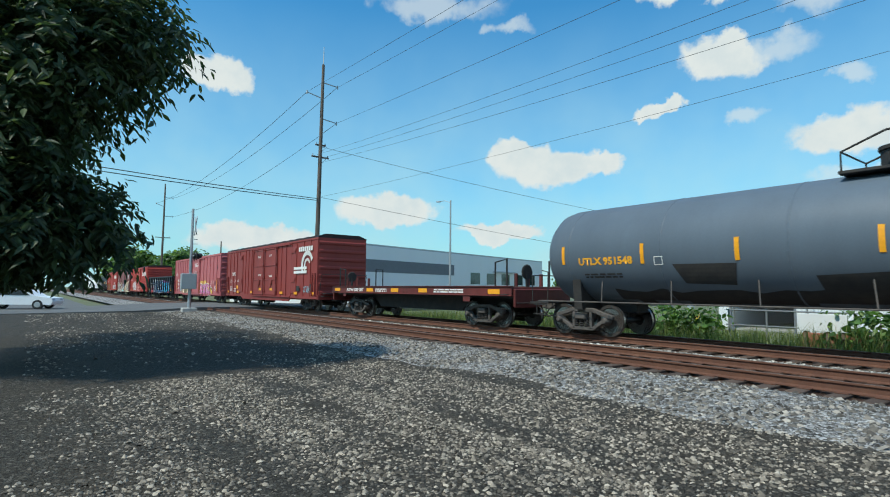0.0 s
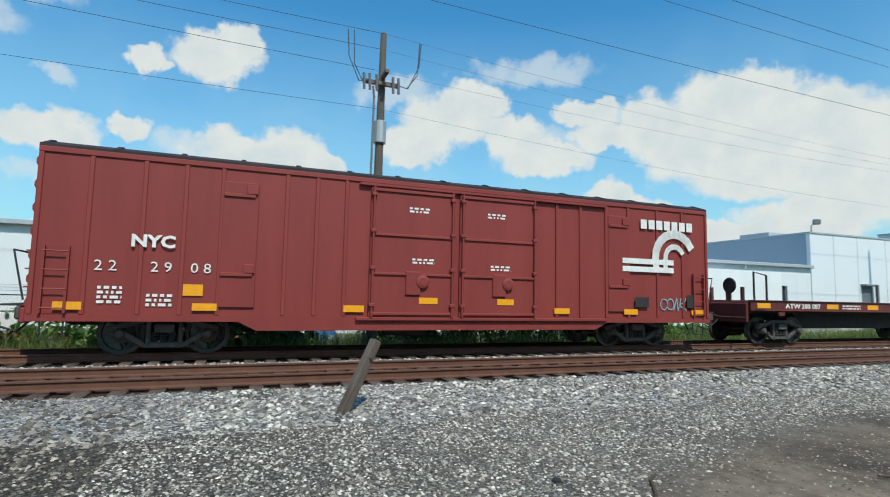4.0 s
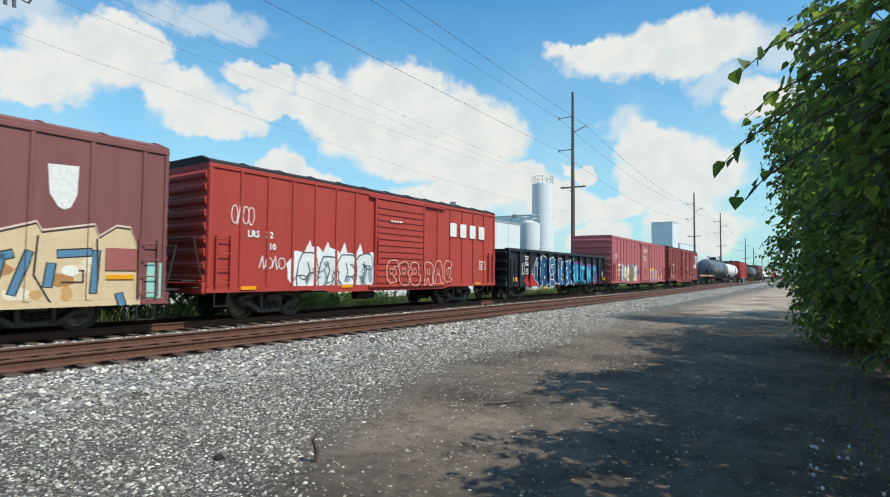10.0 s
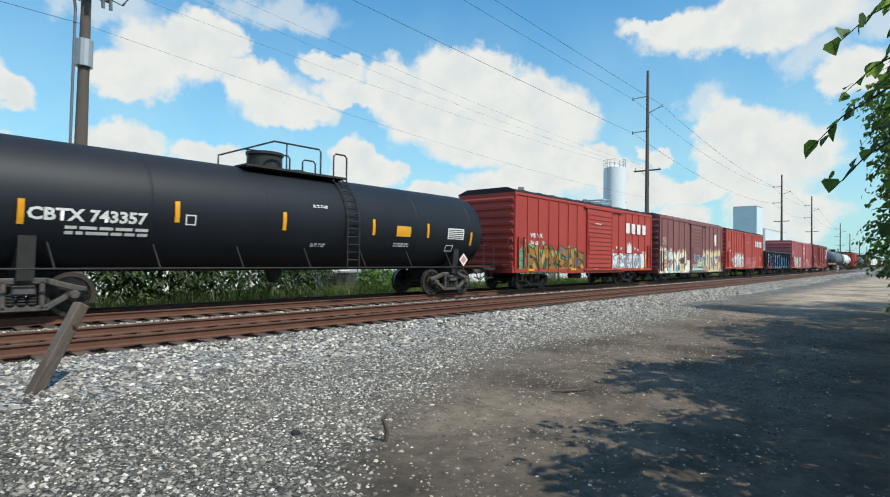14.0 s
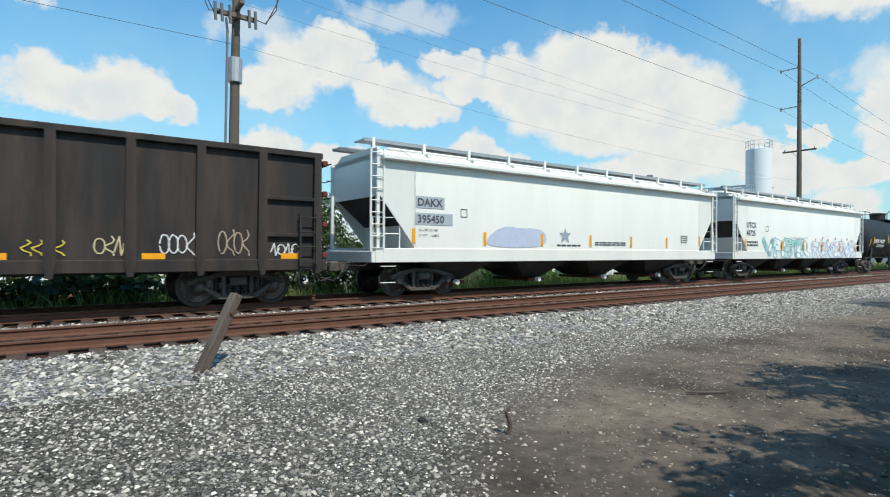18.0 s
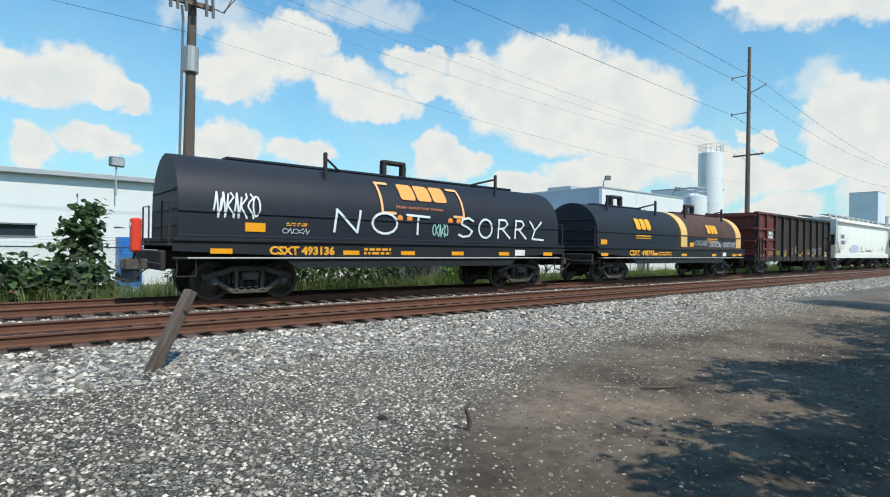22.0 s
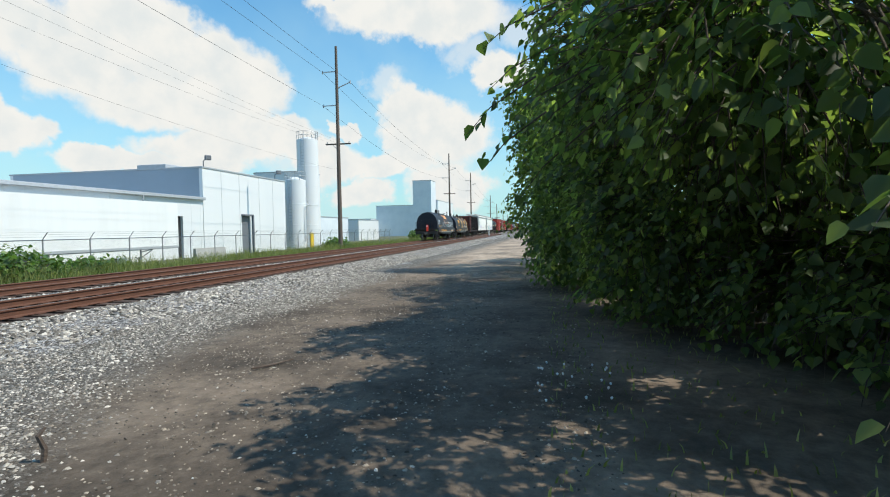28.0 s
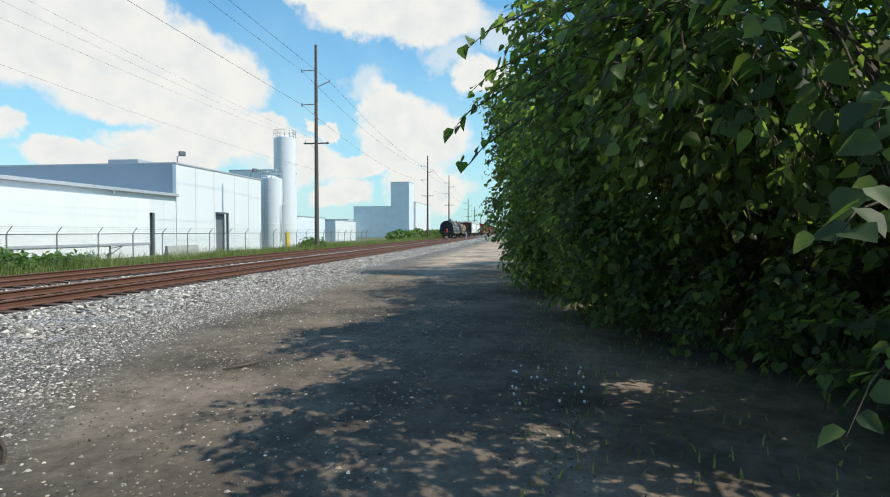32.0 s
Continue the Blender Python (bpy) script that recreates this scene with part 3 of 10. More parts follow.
BED = [(6.4, -0.03, 0), (7.2, 0.02, 0), (8.4, 0.07, 0), (9.25, 0.085, 0), (9.55, 0.03, 1), (11.9, 0.03, 1), (12.15, 0.10, 0), (12.95, 0.10, 0),
       (13.35, 0.03, 1), (16.0, 0.03, 1), (16.4, 0.02, 0), (17.4, -0.12, 2), (21.0, -0.22, 2), (23.5, -0.27, 2)]


def bed_z(y):
    return float(np.interp(y, [b[0] for b in BED], [b[1] for b in BED]))


def build_bed():
    g = Geo()
    xs = np.concatenate([np.arange(-400, -40, 20.0), np.arange(-40, 60, 1.0), np.arange(60, 700, 10.0)])
    v = []
    for x in xs:
        for y, z, _ in BED:
            v.append((x, y + bend(x), z + (wobble(x, y, 0.9, 0.03) if y < 9.3 or y > 16.2 else 0)))
    n = len(BED)
    for j in range(n - 1):
        g.slot = BED[j][2]
        g.f += [(i * n + j, (i + 1) * n + j, (i + 1) * n + j + 1, i * n + j + 1) for i in range(len(xs) - 1)]
        g.mi += [g.slot] * (len(xs) - 1)
    g.v = v
    tagged(part("track_ballast", g, [M["ballast"], M["track_bed"], M["field"]], smooth=True), "crushed stone ballast bed under two rusty tracks", "ballast", kind="structure")


build_bed()


def stone_edge(x):
    """Where the loose stones end on the lot."""
    return 5.5 - 4.6 * np.exp(np.minimum((1 - x) / 2.2, 2.0))


def rocks(name, label, mat, count, area, size, seed, flat=0.7, zf=None, thin=0.0, edge=False, bands=False):
    """Loose stones of uneven shape, joined into one heap."""
    rng = np.random.default_rng(seed)
    x = rng.uniform(area[0], area[1], count)
    y = rng.uniform(area[2], area[3], count)
    if thin or edge:
        # fewer stones towards the low edge, in uneven tongues
        wild = np.array([noise.noise(Vector((a * 0.45, 2.2, b * 0.25))) for a, b in zip(x, y)])
        low = stone_edge(x) - 0.3 + 0.7 * wild if edge else area[2] + thin * (0.6 + 0.9 * wild)
        ok = rng.random(count) < np.clip((y - low) / (0.8 if edge else thin), 0.012 if edge else 0.06, 1)
        x, y = x[ok], y[ok]
        count = len(x)
    if bands:
        # wheels have pressed the stones into the dirt along some lines
        rut = np.array([noise.noise(Vector((a * 0.12, b * 1.1, 6.1))) + 0.5 * noise.noise(Vector((a * 0.9, b * 0.9, 1.7))) for a, b in zip(x, y)])
        ok = rng.random(count) < np.clip(0.62 + 1.5 * rut, 0.12, 1)
        x, y = x[ok], y[ok]
        count = len(x)
    base = np.array([(1, 0, 0), (0.3, 0.95, 0.1), (-0.8, 0.6, 0), (-0.8, -0.6, 0.1), (0.3, -0.95, 0), (0.35, 0.2, 0.8), (-0.35, -0.15, 0.85)])
    tri = np.array([(0, 1, 5), (1, 2, 6), (1, 6, 5), (2, 3, 6), (3, 4, 6), (4, 5, 6), (4, 0, 5)])
    k = len(base)
    s = rng.uniform(size[0], size[1], count) * rng.choice([0.7, 1, 1, 1.4], count)
    a = rng.uniform(0, 6.28, count)
    pts = base[None] * (1 + rng.normal(0, 0.16, (count, k, 3))) * s[:, None, None] * np.array([1, 0.75, flat])
    c, d = np.cos(a)[:, None], np.sin(a)[:, None]
    tl = rng.normal(0, 0.3, (count, 1))
    px = pts[..., 0] * c - pts[..., 1] * d
    py = pts[..., 0] * d + pts[..., 1] * c
    pz = pts[..., 2] + px * tl
    kb = np.array([bend(q) for q in x])
    z0 = np.array([zf(p, q) for p, q in zip(x, y)])
    V = np.stack([px + x[:, None], py + (y + kb)[:, None], pz + (z0 - 0.12 * s)[:, None]], -1).reshape(-1, 3)
    F = (tri[None] + (np.arange(count) * k)[:, None, None]).reshape(-1, 3)
    me = bpy.data.meshes.new(name)
    me.from_pydata(V.tolist(), [], F.tolist())
    me.materials.append(mat)
    ob = new(name, me)
    return tagged(ob, label, "gravel", kind="stuff")


def stone_material(name="loose_stone", base=(0.54, 0.51, 0.47)):
    m = material(name, base, 0.85, spots=(0.25, 0.23, 0.21), spot_amount=0.5, spot_scale=9, grain=0.25, grain_scale=50, bump=0.2)
    nt = m.node_tree
    geo = nt.nodes.new("ShaderNodeNewGeometry")
    ramp = nt.nodes.new("ShaderNodeValToRGB")
    e = ramp.color_ramp.elements
    e[0].color, e[1].color = (0.1, 0.095, 0.09, 1), (1.45, 1.41, 1.34, 1)
    e.new(0.4).color = (0.42, 0.4, 0.375, 1)
    e.new(0.8).color = (0.86, 0.83, 0.78, 1)
    nt.links.new(geo.outputs["Random Per Island"], ramp.inputs[0])
    mul = nt.nodes.new("ShaderNodeMix")
    mul.data_type, mul.blend_type = "RGBA", "MULTIPLY"
    mul.inputs[0].default_value = 1
    bs = nt.nodes["Principled BSDF"]
    src = bs.inputs["Base Color"].links[0].from_socket
    nt.links.new(src, mul.inputs[6])
    nt.links.new(ramp.outputs[0], mul.inputs[7])
    nt.links.new(mul.outputs[2], bs.inputs["Base Color"])
    return m


M["loose"] = stone_material()
M["loose_dark"] = stone_material("dark_loose_stone", (0.34, 0.295, 0.245))
M["loose_mid"] = stone_material("greyed_loose_stone", (0.31, 0.28, 0.25))
lot_z = lambda x, y: wobble(x, y) + wobble(x, y, 1.4, 0.012)
rocks("ballast_stones", "angular pale grey ballast stones on the shoulder", M["loose"], 18000, (-1, 32, 6.9, 9.42), (0.022, 0.05), 1, zf=lambda x, y: bed_z(y) + wobble(x, y, 0.9, 0.03))
rocks("ballast_stones", "angular darker ballast stones on the shoulder", M["loose_mid"], 16000, (-39, -1, 6.7, 9.42), (0.022, 0.052), 9, zf=lambda x, y: bed_z(y) + wobble(x, y, 0.9, 0.03))
rocks("ballast_stones", "pale ballast stones between the two tracks", M["loose"], 9000, (-25, 45, 12.0, 13.05), (0.022, 0.045), 2, zf=lambda x, y: bed_z(y))
rocks("ballast_stones", "ballast stones farther along the shoulder", M["loose"], 9000, (32, 80, 6.9, 9.42), (0.03, 0.055), 3, zf=lambda x, y: bed_z(y))
rocks("gravel_stones", "small loose stones on the gravel lot", M["loose"], 90000, (-1.0, 20, 0.8, 7.0), (0.01, 0.024), 4, edge=True, zf=lot_z)
rocks("gravel_stones", "dark loose grey stones thick on the gravel lot", M["loose_dark"], 42000, (-10.5, -0.6, -0.8, 4.2), (0.011, 0.03), 6, thin=0.9, bands=True, zf=lot_z)
rocks("gravel_stones", "dark stones by the ballast shoulder", M["loose_dark"], 20000, (-14, -1.0, 4.0, 7.0), (0.012, 0.032), 7, bands=True, zf=lot_z)
rocks("gravel_stones", "dark stones at the street end of the lot", M["loose_dark"], 7000, (-39.5, -12, 0, 7.6), (0.02, 0.05), 10, bands=True, zf=lot_z)
rocks("gravel_stones", "dull stones scattered on the brown dirt", M["loose_dark"], 34000, (0.5, 20, -0.5, 5.8), (0.005, 0.018), 5, bands=True, zf=lot_z)

# ---- tracks ----
RAIL_PROF = [(-0.07, -0.165), (0.07, -0.165), (0.07, -0.15), (0.014, -0.128), (0.012, -0.045), (0.036, -0.03), (0.036, -0.006), (0.028, 0.0),
             (-0.028, 0.0), (-0.036, -0.006), (-0.036, -0.03), (-0.012, -0.045), (-0.014, -0.128), (-0.07, -0.15)]


def sweep(g, prof, xs, yc, zc):
    n = len(prof)
    v = [(x, yc + bend(x) + p[0], zc + p[1]) for x in xs for p in prof]
    f, mi = [], []
    for i in range(len(xs) - 1):
        for k in range(n):
            f.append((i * n + k, i * n + (k + 1) % n, (i + 1) * n + (k + 1) % n, (i + 1) * n + k))
            mi.append(1 if k == 7 else 0)
    o = len(g.v)
    g.v += v
    g.f += [tuple(a + o for a in q) for q in f]
    g.mi += mi


XS = np.concatenate([np.arange(-400, -40, 20.0), np.arange(-40, 120, 3.0), np.arange(120, 700, 10.0)])
tie_mesh = Geo().bevel_box(-0.115, 0.115, -1.3, 1.3, -0.17, 0.0, 0.012).mesh("tie", M["tie"])
plate_geo = Geo()
for s in (-1, 1):
    plate_geo.box(-0.09, 0.09, s * GAUGE / 2 - 0.16, s * GAUGE / 2 + 0.16, 0.0, 0.012)
for i, ty in enumerate(TRACK_Y):
    tr = thing("railway_track", "rusty railway track with timber ties in ballast" if i == 0 else "rusty railway track that the train runs on", "railway track", kind="structure")
    for s in (-1, 1):
        g = Geo()
        sweep(g, RAIL_PROF, XS, ty + s * GAUGE / 2, RAIL_Z)
        part("rail", g, [M["rail"], M["rail_head"]], tr)
    rest = Geo()
    rng = random.Random(5 + i)
    near = (-38, 110) if i == 0 else (-30, 60)
    for k in range(int(-120 / 0.5), int(260 / 0.5)):
        x = k * 0.5 + rng.uniform(-0.03, 0.03)
        dy, rz = rng.uniform(-0.05, 0.05), rng.uniform(-0.6, 0.6)
        m = pose(x, ty + bend(x) + dy, RAIL_Z - 0.165 + rng.uniform(-0.006, 0.0), 0, 0, rz)
        if near[0] < x < near[1]:
            t = part("tie", tie_mesh, None, tr)
            t.matrix_basis = m
        else:
            rest.box(-0.115, 0.115, -1.3, 1.3, -0.17, 0.0, m)
    tagged(part("far_ties", rest, M["tie"], tr), kind="stuff")
    pl = Geo()
    for k in range(-60, 160):
        m = pose(k * 0.5, ty + bend(k * 0.5), RAIL_Z - 0.164)
        pl.add([tuple(m @ Vector(p)) for p in plate_geo.v], plate_geo.f)
    tagged(part("tie_plates", pl, M["rail"], tr), kind="stuff")

# ---- road and crossing at the left ----
g = Geo()
xs, ys = (-53.0, -40.0), [-120, 0, 5.5, 9.2, 16.5, 20, 26, 150]
zs = [0.03, 0.03, 0.08, 0.262, 0.262, 0.16, 0.03, 0.03]
v = [(x, y, z) for x in xs for y, z in zip(ys, zs)]
n = len(ys)
g.add(v + [(x, y, -0.3) for x, y, z in v], [(j, n + j, n + j + 1, j + 1) for j in range(n - 1)] + [(n + j, 3 * n + j, 3 * n + j + 1, n + j + 1) for j in range(n - 1)])
tagged(part("road", g, M["asphalt"]), "worn grey asphalt street crossing the tracks", "road", kind="structure")
g = Geo().box(-90, -53.02, -16, 4, -0.25, 0.02)
tagged(part("pavement", g, M["asphalt"]), "grey asphalt apron beyond the street", "pavement", kind="structure")

# ---- buildings ----
def wall_with_openings(g, x0, x1, y, z0, z1, thick, holes):
    """A wall along x with rectangular holes (x0, x1, z0, z1)."""
    xs = sorted({x0, x1, *[h[0] for h in holes], *[h[1] for h in holes]})
    for a, b in zip(xs, xs[1:]):
        cut = sorted([(h[2], h[3]) for h in holes if h[0] <= a and h[1] >= b])
        z = z0
        for c, d in cut:
            if c > z + 1e-3:
                g.box(a, b, y, y + thick, z, c)
            z = d
        if z < z1:
            g.box(a, b, y, y + thick, z, z1)


def build_warehouse():
    w = thing("warehouse", "long low white metal warehouse with a grey eave", "warehouse")
    g = Geo()
    wall_with_openings(g, -13.7, 40.5, 28, -0.35, 4.42, 0.25, [(-13.05, -10.26, -0.35, 2.74), (37.3, 37.95, -0.35, 3.0), (5.6, 8.3, 1.85, 2.3), (-2.2, 1.2, 1.85, 2.3)])
    part("front_wall", g, M["white_wall"], w)
    part("side_wall", Geo().box(-13.7, -13.45, 28.25, 60, -0.35, 4.42), M["white_wall"], w)
    part("side_wall", Geo().box(40.25, 40.5, 28.25, 60, -0.35, 4.42), M["white_wall"], w)
    part("back_wall", Geo().box(-13.7, 40.5, 60, 60.25, -0.35, 4.42), M["white_wall"], w)
    part("roof", Geo().box(-13.9, 40.55, 27.8, 60.4, 4.42, 4.52), M["trim"], w, "flat pale metal roof")
    part("eave_gutter", Geo().bevel_box(-13.9, 40.55, 27.72, 27.88, 4.36, 4.6, 0.03), M["trim"], w, "pale grey metal gutter along the eave")
    part("floor_slab", Geo().box(-13.4, 40.2, 28.3, 59.9, -0.35, -0.2), M["concrete"], w)
    d = part("roller_door", Geo().box(-13.05, -10.26, 28.12, 28.17, 2.2, 2.74), M["trim"], w, "half-raised roller door")
    for k in range(6):
        part("slat", Geo().bevel_box(-13.05, -10.26, 28.09, 28.13, 2.22 + k * 0.085, 2.29 + k * 0.085, 0.006), M["trim"], d)
    fr = Geo()
    fr.box(-13.15, -13.05, 27.95, 28.0, -0.35, 2.84).box(-10.26, -10.16, 27.95, 28.0, -0.35, 2.84).box(-13.15, -10.16, 27.95, 28.0, 2.74, 2.84)
    part("door_frame", fr, M["grey_band"], w)
    # near-black block fills the doorway, standing in for the shade inside
    part("door_recess", Geo().box(37.25, 38.0, 28.2, 28.5, -0.3, 3.05), M["dark_open"], w)
    for a, b in ((5.6, 8.3), (-2.2, 1.2)):
        part("window_glass", Geo().box(a, b, 28.1, 28.13, 1.85, 2.3), M["glass"], w)
        part("window_frame", Geo().box(a - 0.05, b + 0.05, 27.97, 28.0, 2.3, 2.36).box(a - 0.05, b + 0.05, 27.97, 28.0, 1.79, 1.85).box((a + b) / 2 - 0.03, (a + b) / 2 + 0.03, 28.03, 28.1, 1.85, 2.3), M["grey_band"], w)
    for k in range(46):
        x = -12.5 + k * 1.17
        if -13.2 < x < -10.0 or 37.1 < x < 38.2 or 5.4 < x < 8.5 or -2.4 < x < 1.4:
            continue
        part("panel_seam", Geo().box(x, x + 0.018, 27.992, 28.0, -0.3, 4.34), M["white_wall"], w)
    # downpipe, vents and lamps
    for x in (22.2, 33.5, -9.5):
        g = Geo().tube([(x, 27.75, 4.4), (x, 27.75, 4.05), (x + 0.15, 27.93, 3.8), (x + 0.15, 27.93, 3.55)], 0.05, 8)
        part("downpipe", g, M["trim"], w)
    g = Geo().tube([(-10.2, 27.9, 2.95), (-9.47, 27.9, 3.85), (-9.47, 27.9, 0.9)], 0.035, 6).tube([(-10.2, 27.9, 2.95), (-9.47, 27.9, 2.85)], 0.03, 6)
    part("bracket", g, M["trim"], w, "thin steel wall bracket")
    for x, y, r in ((-8.5, 31, 0.7), (-3.2, 31, 0.35)):
        g = Geo().lathe([(4.5, r), (4.75, r), (4.9, r * 0.9), (5.0, r * 0.4), (5.02, 0)], "z", 20, (x, y, 0))
        part("roof_vent", g, M["white_wall"], w, smooth=True)
    for x, y in ((-6.2, 30), (-5.6, 30.5)):
        g = Geo().tube([(x, y, 4.5), (x, y, 5.0), (x + 0.3, y, 5.1), (x + 0.35, y, 4.95)], 0.09, 8)
        part("roof_pipe", g, M["trim"], w)
    g = Geo()
    for a in ((-14.2, 29), (-12.2, 29), (-10.6, 29)):
        g.tube([(*a, 4.5), (*a, 5.25)], 0.03, 6)
    g.tube([(-14.3, 29, 5.2), (-10.5, 29, 5.15)], 0.03, 6).tube([(-12.2, 29, 4.85), (-10.6, 29, 4.85)], 0.03, 6).tube([(-12.2, 29, 5.25), (-12.2, 29, 5.5), (-11.3, 29, 5.5), (-11.3, 29, 5.15)], 0.025, 6)
    part("roof_rail", g, M["grey_steel"], w)
    for x in (-13.3, -6.0, 4.0, 14.6):
        fl = thing("floodlight", "dark floodlight on a short mast at the roof edge", "floodlight", pose(x, 27.7, 4.6, 0, 0, 20), "floodlights on the warehouse")
        part("mast", Geo().tube([(0, 0, -0.9), (0, 0, 0.35)], 0.035, 8), M["trim"], fl)
        part("lamp_head", Geo().bevel_box(-0.3, 0.3, -0.14, 0.1, 0.35, 0.78, 0.04), M["grey_band"], fl)
        part("lens", Geo().box(-0.25, 0.25, -0.155, -0.143, 0.4, 0.73), M["trim"], fl)


build_warehouse()


def simple_block(name, label, cat, x0, x1, y0, y1, z1, mat, parapet=True, end=None):
    w = thing(name, label, cat)
    part("wall", Geo().box(x0, x1, y0, y0 + 0.3, -0.3, z1), mat, w)
    part("wall", Geo().box(x0, x1, y1 - 0.3, y1, -0.3, z1), mat, w)
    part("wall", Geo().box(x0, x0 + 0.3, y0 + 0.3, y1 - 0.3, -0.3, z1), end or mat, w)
    part("wall", Geo().box(x1 - 0.3, x1, y0 + 0.3, y1 - 0.3, -0.3, z1), mat, w)
    part("roof", Geo().box(x0 + 0.3, x1 - 0.3, y0 + 0.3, y1 - 0.3, z1 - 0.4, z1 - 0.2), M["trim"], w)
    if parapet:
        c = Geo()
        c.box(x0 - 0.06, x1 + 0.06, y0 - 0.06, y0 + 0.34, z1, z1 + 0.12).box(x0 - 0.06, x1 + 0.06, y1 - 0.34, y1 + 0.06, z1, z1 + 0.12)
        c.box(x0 - 0.06, x0 + 0.34, y0 + 0.34, y1 - 0.34, z1, z1 + 0.12).box(x1 - 0.34, x1 + 0.06, y0 + 0.34, y1 - 0.34, z1, z1 + 0.12)
        part("coping", c, M["trim"], w)
    return w


tall = simple_block("factory_hall", "tall white factory hall with its shaded side coloured blue-grey", "factory", 40.6, 54.9, 28.02, 47, 7.05, M["white_wall"], end=M["shaded_siding"])
for x in (43.2, 46.0, 49.5, 52.2):
    part("panel_seam", Geo().box(x, x + 0.03, 28.008, 28.02, -0.3, 7.0), M["trim"], tall)
dr = part("door", Geo().box(46.3, 47.6, 28.0, 28.03, -0.3, 3.2), M["grey_band"], tall, "grey steel door under a dark canopy")
part("canopy", Geo().box(46.2, 47.75, 27.6, 28.02, 3.2, 3.34), M["grey_band"], tall)
part("post", Geo().box(47.62, 47.8, 27.62, 27.8, -0.3, 3.2), M["grey_band"], tall)
part("leader_pipe", Geo().box(54.9, 55.1, 28.1, 28.5, -0.3, 6.2), M["grey_band"], tall)
part("roof_unit", Geo().bevel_box(44.0, 46.5, 34, 37, 6.6, 8.0, 0.05), M["trim"], tall)
for x, y, z in ((41.2, 28.3, 7.17), (53.5, 28.4, 7.17)):
    fl = thing("floodlight", "dark floodlight on the factory parapet", "floodlight", pose(x, y, z, 0, 0, -40), "floodlights on the factory")
    part("mast", Geo().tube([(0, 0, 0), (0, 0, 0.5), (0.2, -0.3, 0.7)], 0.04, 8), M["grey_band"], fl)
    part("lamp_head", Geo().bevel_box(0.0, 0.5, -0.6, -0.3, 0.55, 0.95, 0.05), M["grey_band"], fl)


def silo(name, label, x, y, r, h, cone=False):
    s = thing(name, label, "silo", pose(x, y, 0))
    part("shell", Geo().lathe([(-0.3, r), (h, r), (h + 0.02, r * 0.98), (h + 0.35, r * 0.3), (h + 0.4, 0)], "z", 32), M["white_wall"], s, smooth=True)
    for k in range(1, int(h / 2.4)):
        part("seam_band", Geo().lathe([(k * 2.4, r + 0.002), (k * 2.4 + 0.05, r + 0.02), (k * 2.4 + 0.1, r + 0.002)], "z", 32), M["white_wall"], s)
    for k in range(14):
        a = 2 * math.pi * k / 14
        part("rail_post", Geo().tube([(r * math.cos(a), r * math.sin(a), h), (r * math.cos(a), r * math.sin(a), h + 0.95)], 0.025, 5), M["grey_steel"], s)
    for z in (h + 0.5, h + 0.95):
        ring = [(r * math.cos(2 * math.pi * k / 24), r * math.sin(2 * math.pi * k / 24), z) for k in range(25)]
        part("top_rail", Geo().tube(ring, 0.025, 5, False), M["grey_steel"], s)
    g = Geo()
    for dy in (-0.22, 0.22):
        g.tube([(-r - 0.15, dy, 0.6), (-r - 0.15, dy, h + 0.9)], 0.025, 5)
    for k in range(int(h / 0.35)):
        g.tube([(-r - 0.15, -0.22, 0.7 + k * 0.35), (-r - 0.15, 0.22, 0.7 + k * 0.35)], 0.018, 5)
    part("ladder", g, M["trim"], s)
    return s


silo("silo", "tall slim white storage silo with a railed top", 63.4, 29.2, 1.3, 12.9)
tk = silo("storage_tank", "short white storage tank beside the silo", 59.2, 28.9, 1.2, 7.6)
part("yellow_guard", Geo().bevel_box(0.2, 0.9, -1.75, -1.5, -0.3, 1.5, 0.04), M["yellow"], tk, "yellow safety guard plate")
part("pipe", Geo().tube([(-0.3, -1.3, 0.5), (-0.3, -1.45, 4.6), (0.3, -1.45, 4.9), (0.4, -1.3, 5.2)], 0.06, 6), M["trim"], tk)
simple_block("silo_house", "tall narrow white process building behind the silo", "building", 66, 71, 31, 38, 9.4, M["white_wall"])
simple_block("pump_house", "low pale blue-grey pump building", "building", 80, 92, 35, 41, 3.9, M["blue_wall"])
simple_block("loading_shed", "small white loading shed by the fence", "building", 96, 108, 34.5, 40, 3.6, M["white_wall"])
simple_block("elevator_tower", "square pale grey elevator tower", "tower", 165, 172, 35.6, 41.4, 16.8, M["blue_wall"])
simple_block("mill_building", "pale grey mill building beside the tower", "building", 165.5, 185, 41.45, 53.5, 9.3, M["blue_wall"])
simple_block("mill_annex", "low pale grey mill annex with a light band", "building", 160, 185, 53.55, 62, 5.2, M["blue_wall"])
simple_block("mill_wing", "white mill wing facing the tracks", "building", 172.2, 200, 35, 41.3, 11.0, M["white_wall"])

# grey building beyond the street
gb = thing("industrial_building", "long white building with a dark grey band beyond the street", "building", pose(-52.6, 28.9, 0, 0, 0, 106))
part("front_wall", Geo().box(0, 43, 0, 0.3, -0.3, 6.4), M["white_wall"], gb)
part("side_wall", Geo().box(0, 0.3, 0.3, 25, -0.3, 6.4), M["white_wall"], gb)
part("side_wall", Geo().box(42.7, 43, 0.3, 25, -0.3, 6.4), M["white_wall"], gb)
part("back_wall", Geo().box(0, 43, 25, 25.3, -0.3, 6.4), M["white_wall"], gb)
part("roof", Geo().box(0, 43, 0, 25.3, 6.4, 6.6), M["trim"], gb)
part("grey_band", Geo().box(0, 17, -0.03, 0.0, 3.5, 4.9), M["grey_band"], gb, "dark grey painted band")
